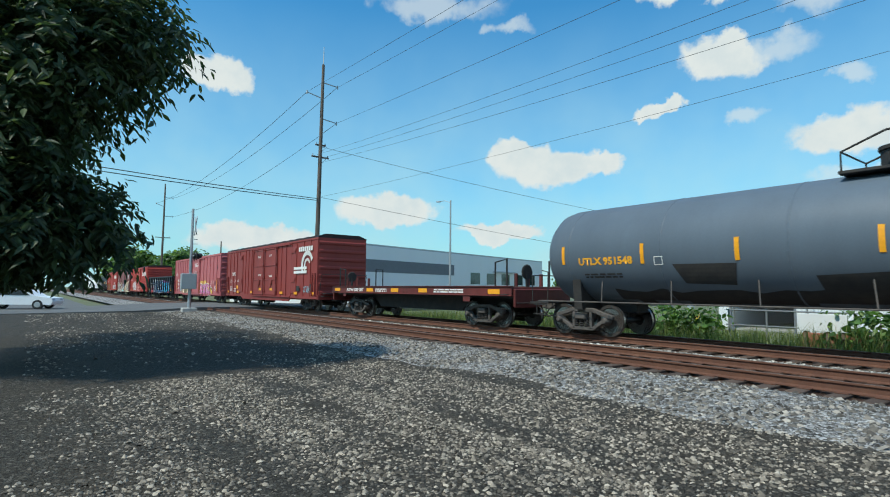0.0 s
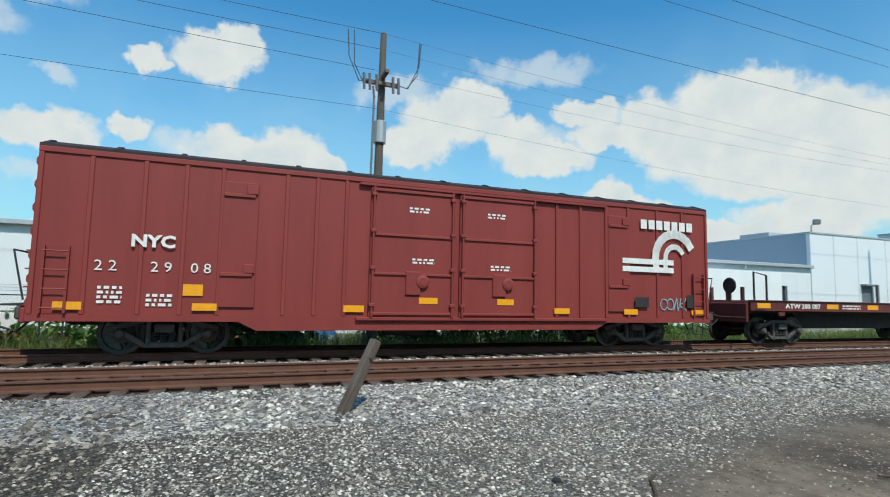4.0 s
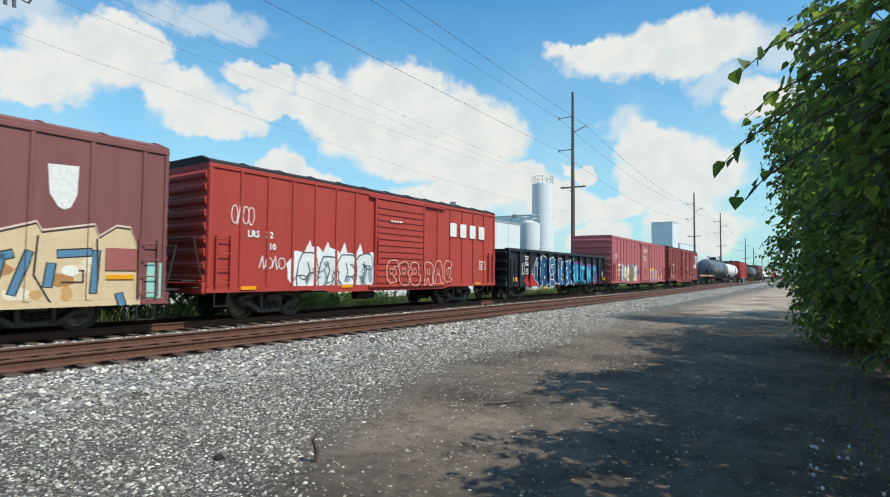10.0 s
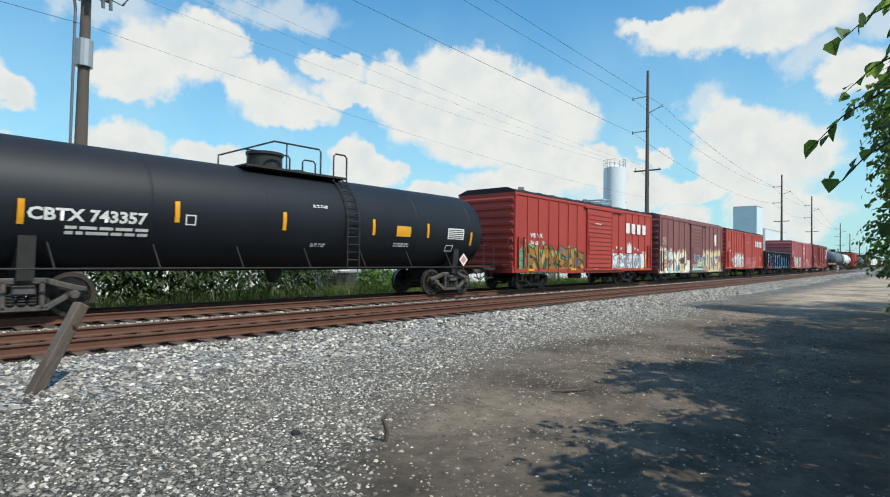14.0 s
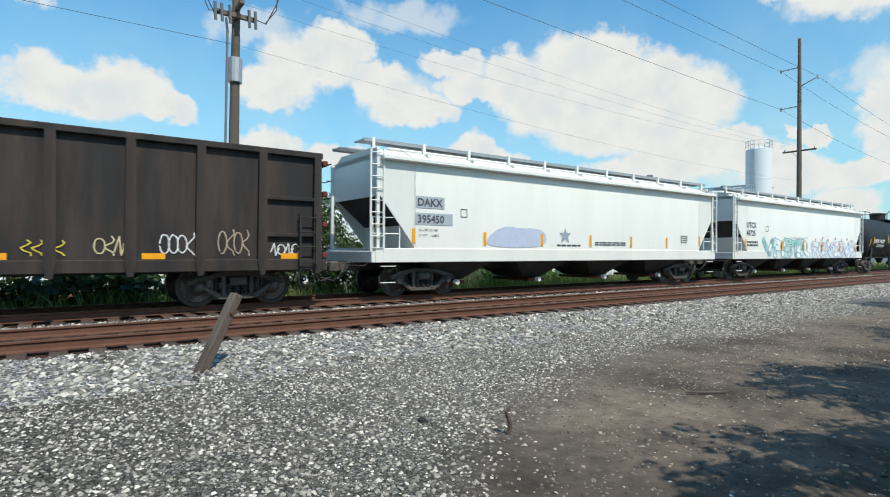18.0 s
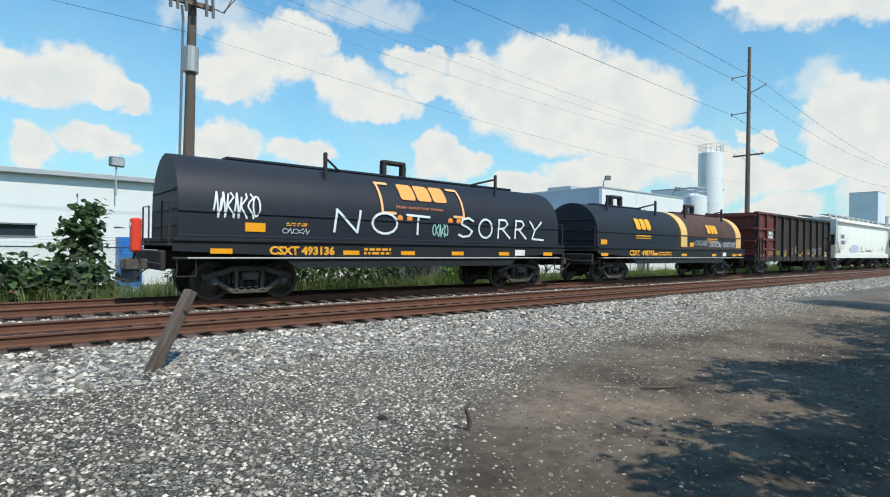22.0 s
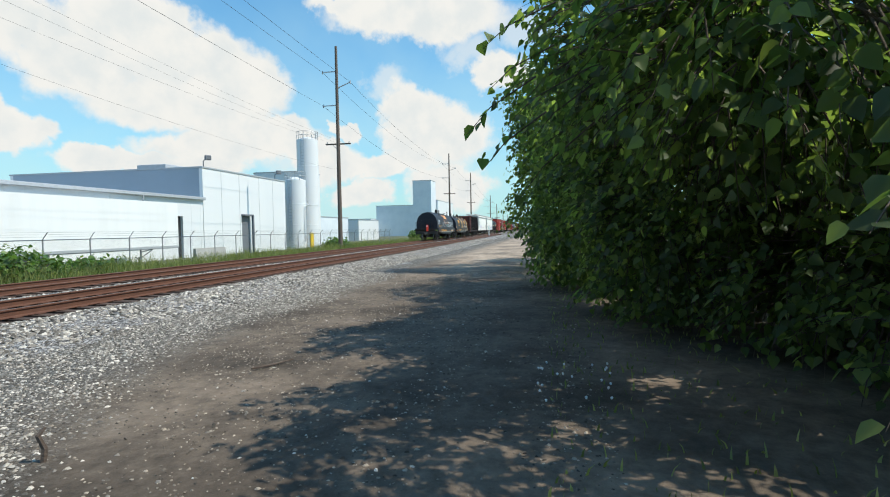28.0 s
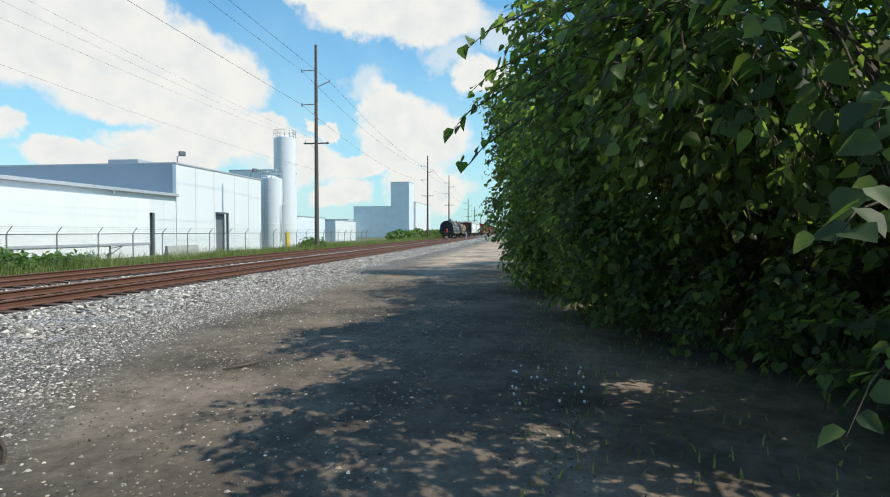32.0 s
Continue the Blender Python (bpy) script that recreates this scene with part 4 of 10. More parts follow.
for k in range(5):
    wn = part("window", Geo().box(21 + k * 4.2, 23.4 + k * 4.2, -0.02, 0.0, 2.4, 4.0), M["glass"], gb)
part("door_canopy", Geo().box(27, 33, -0.5, 0.0, 4.2, 4.4), M["trim"], gb)

# ---- poles and wires ----
POLE_Y = 18.6


def pole(x, y, h, label, arms, r=0.2, lean=0.0, name="utility_pole", wood=None):
    p = thing(name, label, "utility pole", pose(x, y, -0.25, 0, lean, 0), "utility poles along the tracks")
    part("shaft", Geo().tube([(0, 0, 0), (0, 0, h * 0.5), (0, 0, h)], [r, r * 0.8, r * 0.55], 12), wood or M["wood_pole"], p, smooth=True)
    for z, side, length, rise in arms:
        if side == 0:
            part("crossarm", Geo().bevel_box(-0.06, 0.06, -length / 2, length / 2, z, z + 0.12, 0.01), M["wood_pole"], p)
            for s in (-1, 1):
                part("insulator", Geo().lathe([(z + 0.12, 0.03), (z + 0.16, 0.055), (z + 0.22, 0.03), (z + 0.26, 0.045), (z + 0.28, 0)], "z", 8, (0, s * length * 0.44, 0)), M["trim"], p)
            part("brace", Geo().tube([(0.05, 0.55, z + 0.02), (0.05, 0.05, z - 0.5)], 0.02, 5), M["grey_steel"], p)
        else:
            part("standoff_arm", Geo().tube([(0, 0, z), (0, side * length, z + rise)], [0.05, 0.04], 6), M["grey_steel"], p)
            part("insulator", Geo().lathe([(0, 0.05), (0.1, 0.07), (0.2, 0.05), (0.3, 0.06), (0.34, 0)], "z", 8, (0, side * length, z + rise - 0.17)), M["trim"], p)
    return p


ARMS = [(15.12, 1, 1.35, 0.0), (13.7, -1, 1.3, 0.5), (12.3, 1, 1.35, 0.0), (9.0, 0, 2.4, 0)]
WP = {}
for key, x, h, lean in (("W", -41.8, 20.45, 1.4), ("A", 47.6, 18.7, 0), ("B", 111.4, 17.5, 0.2), ("C", 148.4, 17.2, 0), ("D", 211, 14.6, 0.3), ("E", 244.6, 12.8, 0), ("F", 289.9, 11.9, 0), ("G", 335.8, 10.6, 0), ("H", 390, 10.6, 0), ("V", -107.2, 20.3, 0.5)):
    k = h / 17.2
    py = POLE_Y + bend(x)
    arms = [(z * k, s, l, r) for z, s, l, r in ARMS]
    if key == "W":
        arms = [(18.95, 1, 1.35, -0.1), (17.6, -1, 1.35, 0.25), (15.9, 1, 1.35, -0.15), (12.6, 0, 1.5, 0), (13.6, 0, 0.9, 0)]
    p = pole(x, py, h, "tall weathered wooden power pole with staggered arms", arms, 0.21, lean)
    if key == "W":
        part("lightning_rod", Geo().tube([(0, 0, h - 0.3), (0, 0, h + 1.5)], [0.05, 0.03], 6), M["grey_steel"], p)
    WP[key] = [(x + math.sin(radians(lean)) * z, py + s * l, z + r - 0.25) for z, s, l, r in arms[:3]] + [(x, py, arms[3][0])]


def wire(a, b, sag, r=0.011):
    a, b = Vector(a), Vector(b)
    pts = []
    for i in range(17):
        t = i / 16
        p = a.lerp(b, t)
        p.z -= sag * 4 * t * (1 - t)
        pts.append(p)
    return tagged(part("overhead_wire", Geo().tube(pts, r, 5, False), M["wire"]), "thin dark overhead power line", "wire", "overhead wires")


order = ["V", "W", "A", "B", "C", "D", "E", "F", "G", "H"]
for a, b in zip(order, order[1:]):
    for i in range(3):
        d = abs(WP[a][i][0] - WP[b][i][0])
        wire(WP[a][i], WP[b][i], 0.45 if a == "W" else d * 0.021, 0.012 if a != "V" else 0.02)

# distribution pole by the tracks
N_X, N_Y, N_H = 4.62, 18.6, 11.4
pn = pole(N_X, N_Y, N_H, "stout wooden distribution pole with cable terminations", [], 0.2, 0.6)
zt = 10.2
part("crossarm", Geo().bevel_box(-0.07, 0.07, -0.75, 0.75, zt - 0.55, zt - 0.42, 0.01), M["wood_old"], pn)
part("crossarm", Geo().bevel_box(-0.75, 0.6, -0.3, -0.18, zt - 0.85, zt - 0.7, 0.01), M["wood_old"], pn)
for dx in (-0.7, -0.5, -0.25, 0.35, 0.55):
    part("cutout", Geo().tube([(dx, -0.33, zt - 1.1), (dx - 0.05, -0.4, zt - 0.55)], 0.05, 7), M["grey_band"], pn)
part("steel_band", Geo().lathe([(zt - 2.9, 0.205), (zt - 2.88, 0.23), (zt - 2.1, 0.225), (zt - 2.08, 0.2)], "z", 14), M["grey_steel"], pn, "galvanised sleeve on the pole")
part("conduit", Geo().tube([(-0.3, -0.15, 0.2), (-0.3, -0.15, zt - 1.3), (-0.36, -0.2, zt - 0.9)], 0.04, 7), M["grey_band"], pn)
for k, (dx, dz) in enumerate(((-1.1, -0.7), (-1.3, -0.1), (1.2, -0.8), (1.25, 0.0))):
    s = 1 if dx > 0 else -1
    g = Geo().tube([(s * 0.45, -0.3, zt - 0.75), (dx * 0.7, -0.35, zt - 0.85), (dx, -0.4, zt + dz * 0.4), (dx * 1.05, -0.4, zt + 0.9)], 0.018, 6)
    part("jumper_cable", g, M["wire"], pn)
for zn, zw, dy in ((10.9, 12.5, -0.5), (10.6, 12.35, 0.1), (10.0, 12.2, 0.6)):
    wire((N_X, N_Y + dy, zn), (WP["W"][3][0], WP["W"][3][1] + dy, zw), 0.35, 0.009)
    wire((N_X, N_Y + dy, zn), (46.9, POLE_Y + bend(46.9) + dy, 9.7), 0.5, 0.004)
wire((N_X, N_Y - 0.2, 8.25), (WP["W"][3][0], WP["W"][3][1], 9.1), 0.3, 0.007)
wire((N_X, N_Y - 0.2, 8.25), (46.9, POLE_Y + bend(46.9), 7.2), 0.5, 0.004)
wire((-41.5, 18.5, 8.95), (-30, -30, 10.1), 0.7, 0.03)
wire((-41.5, 18.7, 8.8), (-30, -30, 9.9), 0.8, 0.03)
wire((-41.5, 18.7, 13.3), (-25, 64, 7.0), 0.6, 0.016)
wire((-41.5, 18.6, 9.1), (-22, 70, 2.3), 0.5, 0.016)


def street_lamp(x, y, h, rz, label):
    p = thing("street_lamp", label, "street lamp", pose(x, y, -0.25, 0, 0, rz))
    part("post", Geo().tube([(0, 0, 0), (0, 0, h)], [0.14, 0.09], 10), M["grey_steel"], p, smooth=True)
    part("arm", Geo().tube([(0, 0, h - 0.3), (-0.9, 0, h + 0.05), (-1.6, 0, h)], 0.035, 6), M["grey_steel"], p)
    part("lamp_head", Geo().bevel_box(-2.1, -1.5, -0.13, 0.13, h - 0.06, h + 0.08, 0.03), M["grey_steel"], p)


street_lamp(-50.5, 39.3, 12.4, 15, "grey street lamp on a slim metal post")
street_lamp(-44, 72, 7.5, 180, "grey street lamp beyond the parking area")
pole(-44.5, 59.6, 11.5, "distant wooden pole with a crossarm", [(11.0, 0, 2.2, 0)], 0.16)
pole(-90, 24.0, 9.2, "short wooden pole by the street", [], 0.16)
vent = thing("vent_stack", "small striped vent stack on a roof beyond the yard", "vent", pose(-26, 48, -0.25))
part("stack", Geo().lathe([(0, 0.3), (5.2, 0.28), (5.2, 0.8), (5.5, 0.8), (5.7, 0.2), (5.75, 0)], "z", 14), M["trim"], vent)

# crossing signal
cs = thing("crossing_signal", "grey railway crossing signal mast with lights and crossbuck", "crossing signal", pose(-38.2, 8.35, 0.05, 0, 0, 84))
part("base", Geo().bevel_box(-0.45, 0.45, -0.45, 0.45, -0.15, 0.25, 0.05), M["concrete"], cs)
part("mast", Geo().tube([(0, 0, 0.2), (0, 0, 6.7)], [0.11, 0.08], 10), M["grey_steel"], cs)
part("equipment_box", Geo().bevel_box(-0.55, 0.35, -0.45, 0.4, 1.45, 2.45, 0.03), M["grey_steel"], cs)
for s in (-1, 1):
    b = part("light_target", Geo().lathe([(-0.02, 0.3), (0.0, 0.31), (0.02, 0.3)], "x", 20, (0.25, s * 0.55, 3.6)), M["dark_open"], cs)
    part("lens", Geo().lathe([(0.0, 0.14), (0.06, 0.12), (0.08, 0)], "x", 14, (0.27, s * 0.55, 3.6)), M["trim"], b)
    part("hood", Geo().lathe([(-0.2, 0.15), (-0.2, 0.16), (0.25, 0.16), (0.25, 0.15)], "x", 14, (0.3, s * 0.55, 3.6)), M["dark_open"], b)
    part("crossbuck", Geo().box(-0.02, 0.02, -0.75, 0.75, -0.11, 0.11, pose(0.2, 0, 5.6, s * 45, 0, 0)), M["trim"], cs)
part("light_arm", Geo().tube([(0.1, -0.7, 3.6), (0.1, 0.7, 3.6)], 0.04, 6), M["grey_steel"], cs)
part("steps", Geo().tube([(0.1, 0, 5.0), (0.35, 0, 5.0)], 0.02, 5).tube([(0.1, 0, 4.7), (0.35, 0, 4.7)], 0.02, 5).tube([(0.1, 0, 4.4), (0.35, 0, 4.4)], 0.02, 5), M["grey_steel"], cs)

# ---- fence ----
FENCE_Y, FENCE_TOP = 21.5, 1.47
fence = thing("chain_link_fence", "grey chain-link fence with barbed wire arms", "fence")
post_mesh = Geo().tube([(0, 0, -0.3), (0, 0, FENCE_TOP)], 0.032, 7).tube([(0, 0, FENCE_TOP), (0, -0.28, FENCE_TOP + 0.32)], 0.02, 5).mesh("post", M["fence"])
for i in range(-10, 31):
    p = part("post", post_mesh, None, fence)
    p.location = (i * 2.49, FENCE_Y + bend(i * 2.49), 0)
part("top_rail", Geo().tube([(x, FENCE_Y + bend(x), FENCE_TOP - 0.02) for x in range(-25, 76, 5)], 0.022, 6), M["fence"], fence)
g = Geo()
for i in range(0, 1000):
    x = -25 + i * 0.1
    for s in (-1, 1):
        x2 = x + s * 1.7
        g.add([(x, FENCE_Y + bend(x), -0.25), (x + 0.006, FENCE_Y + bend(x), -0.25), (x2 + 0.006, FENCE_Y + bend(x2), FENCE_TOP - 0.03), (x2, FENCE_Y + bend(x2), FENCE_TOP - 0.03)], [(0, 1, 2, 3)])
tagged(part("mesh_wire", g, M["fence"], fence), kind="stuff")
for dz in (0.12, 0.22, 0.31):
    part("barbed_wire", Geo().tube([(x, FENCE_Y + bend(x) - dz * 0.85, FENCE_TOP + dz) for x in range(-25, 76, 5)], 0.006, 4), M["fence"], fence)

# ---- semi-trailer and yard things ----
tr = thing("semi_trailer", "white box semi-trailer with its rear doors open", "trailer", pose(17.6, 24.05, -0.25))
L = 14.5
part("side_panel", Geo().box(0, L, 0, 0.05, 1.05, 3.85), M["trailer"], tr)
part("side_panel", Geo().box(0, L, 2.5, 2.55, 1.05, 3.85), M["trailer"], tr)
part("front_panel", Geo().box(L - 0.05, L, 0.05, 2.5, 1.05, 3.85), M["trailer"], tr)
part("roof_panel", Geo().box(0, L, 0, 2.55, 3.85, 3.9), M["trailer"], tr)
part("floor_deck", Geo().box(0, L, 0, 2.55, 0.95, 1.05), M["grey_band"], tr)
part("bottom_rail", Geo().box(0, L, -0.02, 0.0, 0.98, 1.12), M["trim"], tr)
fr = Geo().box(-0.04, 0.0, -0.03, 0.12, 0.95, 3.92).box(-0.04, 0.0, 2.43, 2.58, 0.95, 3.92).box(-0.04, 0.0, -0.03, 2.58, 3.8, 3.92)
part("door_frame", fr, M["grey_band"], tr)
part("rear_door", Geo().box(0.02, 1.25, -0.06, -0.025, 1.05, 3.8), M["trailer"], tr)
part("rear_door", Geo().box(-0.6, -0.56, 2.6, 3.85, 1.05, 3.8, pose(0.6, 0, 0)), M["trailer"], tr)
for a, b, c, d in ((0.6, 1.9, 1.05, 2.2), (0.4, 1.6, 2.25, 3.0), (0.9, 2.4, 1.05, 1.9)):
    part("cargo_bin", Geo().bevel_box(a, a + 1.0, b - 1.0, b, c, d, 0.03), M["blue"], tr, "blue plastic cargo bin")
for x in (1.6, 2.9):
    for y in (0.15, 0.5, 1.9, 2.25):
        w = part("wheel", Geo().lathe([(y - 0.13, 0.3), (y - 0.13, 0.48), (y - 0.1, 0.5), (y + 0.1, 0.5), (y + 0.13, 0.48), (y + 0.13, 0.3)], "y", 18, (x, 0, 0.5)), M["rubber"], tr)
        part("rim", Geo().lathe([(y - 0.08, 0.0), (y - 0.1, 0.3), (y + 0.1, 0.3), (y + 0.08, 0.0)], "y", 14, (x, 0, 0.5)), M["grey_steel"], w)
part("mud_flap", Geo().box(0.9, 0.93, 0.05, 0.65, 0.2, 0.95), M["rubber"], tr)
part("underframe", Geo().box(0.4, 4.2, 0.6, 1.9, 0.75, 0.95), M["grey_band"], tr)
for y in (0.35, 2.1):
    part("landing_leg", Geo().box(11.4, 11.55, y, y + 0.12, 0.0, 0.95).box(11.3, 11.65, y - 0.08, y + 0.2, 0.0, 0.04), M["grey_band"], tr)
part("leg_brace", Geo().tube([(11.45, 0.4, 0.8), (12.6, 0.4, 0.95)], 0.03, 5).tube([(11.45, 0.4, 0.4), (12.6, 0.4, 0.95)], 0.03, 5).tube([(10.4, 0.4, 0.95), (11.45, 0.4, 0.3)], 0.03, 5), M["grey_band"], tr)
part("side_skirt", Geo().box(5.0, 11.0, 0.02, 0.05, 0.55, 0.98), M["trailer"], tr)
tagged(part("concrete_barrier", Geo().extrude([(23.6, -0.25), (24.2, -0.25), (24.05, 0.1), (23.98, 0.6), (23.82, 0.6), (23.75, 0.1)], 33.5, 37), M["concrete"]), "pale concrete barrier beside the trailer", "barrier")
tagged(part("black_pipe", Geo().tube([(17.2, 20.6, 0.25), (19.2, 20.6, 0.25)], 0.45, 20), M["rubber"], smooth=True), "short length of wide black pipe in the grass", "pipe")

M["wood_post"] = material("dark_weathered_post", (0.085, 0.062, 0.05), 0.9, spots=(0.2, 0.16, 0.13), spot_amount=0.7, spot_scale=7, grain=0.35, bump=0.6, streak=1)
# leaning timber post beside the near track
lp = thing("leaning_post", "weathered timber post leaning over beside the track", "post", look((1.47, 7.45, 0.0), (1.97, 7.62, 1.0)))
part("timber", Geo().bevel_box(-0.068, 0.068, -0.068, 0.068, -1.12, 0.25, 0.015), M["wood_post"], lp)
part("bolt", Geo().lathe([(-0.1, 0.02), (0.1, 0.02)], "x", 8, (0, 0, -0.85)), M["rail"], lp)

# small litter on the lot
tagged(part("upright_stick", Geo().tube([(3.2, 3.54, -0.03), (3.21, 3.53, 0.1), (3.18, 3.55, 0.2), (3.22, 3.53, 0.25)], [0.025, 0.022, 0.02, 0.012], 6), M["wood_post"]), "short broken stick standing in the gravel", "stick")
tagged(part("fallen_twig", Geo().tube([(5.72, 3.4, 0.03), (5.93, 3.27, 0.025), (6.2, 3.12, 0.035)], [0.012, 0.016, 0.009], 6), M["wood_post"]), "dark fallen twig lying on the gravel", "twig")
tagged(part("dark_rock", Geo().lathe([(-0.02, 0.03), (0.0, 0.045), (0.02, 0.04), (0.03, 0.02), (0.034, 0)], "z", 8), M["rubber"]), "fist-sized dark rock on the gravel", "rock").location = (2.79, 4.29, 0.0)
mk = thing("milepost_marker", "short white marker post beside the far track", "marker post", pose(118, 12.75, -0.05))
part("post", Geo().bevel_box(-0.08, 0.08, -0.12, 0.12, 0, 1.35, 0.02), M["white_wall"], mk)
part("cap", Geo().box(-0.09, 0.09, -0.13, 0.13, 1.35, 1.39), M["trim"], mk)
tagged(part("gravel_heap", Geo().lathe([(-0.1, 4.5), (0.3, 3.3), (0.75, 1.7), (0.95, 0.5), (1.0, 0)], "z", 24, (140, 9.5, 0)), M["lot"], smooth=True), "low grey heap of gravel beside the track", "gravel heap")

# weeds with white blossoms at the foot of the hedge
wd = thing("clover_patch", "low weeds with small white blossoms at the hedge foot", "weeds", pose(5.5, -0.25, 0))
rngw = random.Random(5)
CLOVER = [(rngw.uniform(-0.7, 0.7), rngw.uniform(-0.45, 0.4)) for _ in range(22)]
for cx, cy in CLOVER:
    part("blossom", Geo().lathe([(0.07, 0.0), (0.075, 0.01), (0.09, 0.014), (0.1, 0.0)], "z", 6, (cx, cy, rngw.uniform(0, 0.05))), M["white_wall"], wd)
part("stem", Geo().tube([(CLOVER[0][0], CLOVER[0][1], -0.03), (CLOVER[0][0], CLOVER[0][1], 0.08)], 0.004, 4), M["bark"], wd)

# things glimpsed under the train, beyond the far track
def blue_tote(z):
    b = thing("plastic_tote", "bright blue plastic tote with an open front, stacked in the grass", "tote", pose(3.6, 22.0, z), "stacked blue totes")
    for dx in (-0.36, 0.3):
        part("side_wall", Geo().bevel_box(dx, dx + 0.06, -0.4, 0.4, 0.06, 1.04, 0.01), M["blue"], b)
    part("back_wall", Geo().box(-0.3, 0.3, 0.34, 0.4, 0.06, 1.0), M["blue"], b)
    part("front_wall", Geo().bevel_box(-0.3, 0.3, -0.4, -0.35, 0.06, 0.5, 0.01), M["blue"], b)
    part("front_rim", Geo().bevel_box(-0.3, 0.3, -0.4, -0.35, 0.96, 1.04, 0.01), M["blue"], b)
    part("base", Geo().bevel_box(-0.38, 0.38, -0.42, 0.42, 0.0, 0.06, 0.015), M["grey_band"], b)
    part("label_plate", Geo().box(0.08, 0.26, -0.404, -0.4, 0.2, 0.34), M["white_wall"], b)
    return b


blue_tote(-0.27)
blue_tote(0.775)
sb = thing("board_sign", "white board on short posts beside the track", "sign", pose(-6.3, 19.3, -0.2))
part("board", Geo().bevel_box(-0.64, 0.64, -0.02, 0.02, 0.62, 1.15, 0.008), M["white_wall"], sb)
for dx in (-0.5, 0.1, 0.5):
    part("post", Geo().box(dx - 0.04, dx + 0.04, 0.022, 0.09, 0.0, 1.1), M["wood_old"], sb)
br = material("red_brick_edging", (0.34, 0.12, 0.075), 0.9, spots=(0.22, 0.09, 0.06), spot_amount=0.6, spot_scale=3, bump=0.3)
tagged(part("edging_wall", Geo().bevel_box(-7.2, 1.4, 20.2, 20.5, -0.3, 0.3, 0.02), br), "low reddish edging wall beyond the tracks", "wall")
pf = thing("pipe_fence", "grey pipe rail fence beyond the far track", "fence", pose(-9.8, 20.8, -0.25))
for kx in range(7):
    part("post", Geo().tube([(kx * 1.3, 0, 0), (kx * 1.3, 0, 1.22)], 0.035, 7), M["fence"], pf)
for z in (0.65, 1.2):
    part("rail", Geo().tube([(-0.1, 0, z), (7.9, 0, z)], 0.028, 7), M["fence"], pf)
yb = thing("bollard", "yellow steel bollard by the yard", "bollard", pose(-12.6, 23.8, -0.27))
part("post", Geo().tube([(0, 0, 0), (0, 0, 0.9)], 0.09, 12), M["yellow"], yb)
part("cap", Geo().lathe([(0.9, 0.09), (0.94, 0.06), (0.95, 0)], "z", 12), M["yellow"], yb)

# white car on the street
def parked_car():
    c = thing("sedan_car", "white sedan on the street", "car", pose(-47.9, -0.35, 0.03, 0, 0, 66))
    white = material("white_car_paint", (0.82, 0.82, 0.83), 0.25, bump=0, spots=(0.8, 0.8, 0.8))
    prof = [(-2.3, 0.35), (2.2, 0.3), (2.3, 0.55), (2.2, 0.78), (1.2, 0.92), (0.55, 1.38), (-0.9, 1.42), (-1.7, 1.02), (-2.25, 0.98), (-2.35, 0.6)]
    part("body", Geo().plate(prof, -0.88, 0.88), white, c)
    part("side_windows", Geo().plate([(0.95, 0.95), (0.45, 1.32), (-0.85, 1.36), (-1.45, 1.0)], -0.9, 0.9), M["glass"], c)
    for x in (-1.4, 1.4):
        for y in (-0.8, 0.8):
            w = part("wheel", Geo().lathe([(y - 0.11, 0.2), (y - 0.11, 0.32), (y + 0.11, 0.32), (y + 0.11, 0.2)], "y", 20, (x, 0, 0.32)), M["rubber"], c)
            part("hubcap", Geo().lathe([(y - 0.12, 0.19), (y + 0.12, 0.19)], "y", 14, (x, 0, 0.32)), M["grey_steel"], w)
    part("headlight", Geo().bevel_box(2.05, 2.28, -0.75, -0.4, 0.58, 0.74, 0.03), M["trim"], c)
    part("headlight", Geo().bevel_box(2.05, 2.28, 0.4, 0.75, 0.58, 0.74, 0.03), M["trim"], c)


parked_car()

# ---- foliage ----
def leaves(centres, normals, size, rng, droop=0.5):
    """Folded, pointed leaves as one soup of small islands; returns vertices and faces."""
    n = len(centres)
    base = np.array([(0, -0.5, 0), (0.36, -0.3, 0.05), (0.4, 0.02, 0.07), (0.0, 0.62, -0.06), (-0.4, 0.02, 0.07), (-0.36, -0.3, 0.05)])
    nrm = normals + rng.normal(0, 0.45, (n, 3))
    nrm /= np.linalg.norm(nrm, axis=1)[:, None]
    tip = rng.normal(0, 0.5, (n, 3)) + np.array([0, 0, -droop])
    tip -= nrm * (tip * nrm).sum(1)[:, None]
    tip /= np.linalg.norm(tip, axis=1)[:, None] + 1e-9
    side = np.cross(tip, nrm)
    s = size * rng.uniform(0.55, 1.25, n)
    V = centres[:, None] + s[:, None, None] * (base[None, :, 0:1] * side[:, None] + base[None, :, 1:2] * tip[:, None] + base[None, :, 2:3] * nrm[:, None])
    F = np.array([(0, 1, 2), (0, 2, 3), (0, 3, 4), (0, 4, 5)])
    F = (F[None] + (np.arange(n) * 6)[:, None, None]).reshape(-1, 3)
    return V.reshape(-1, 3), F


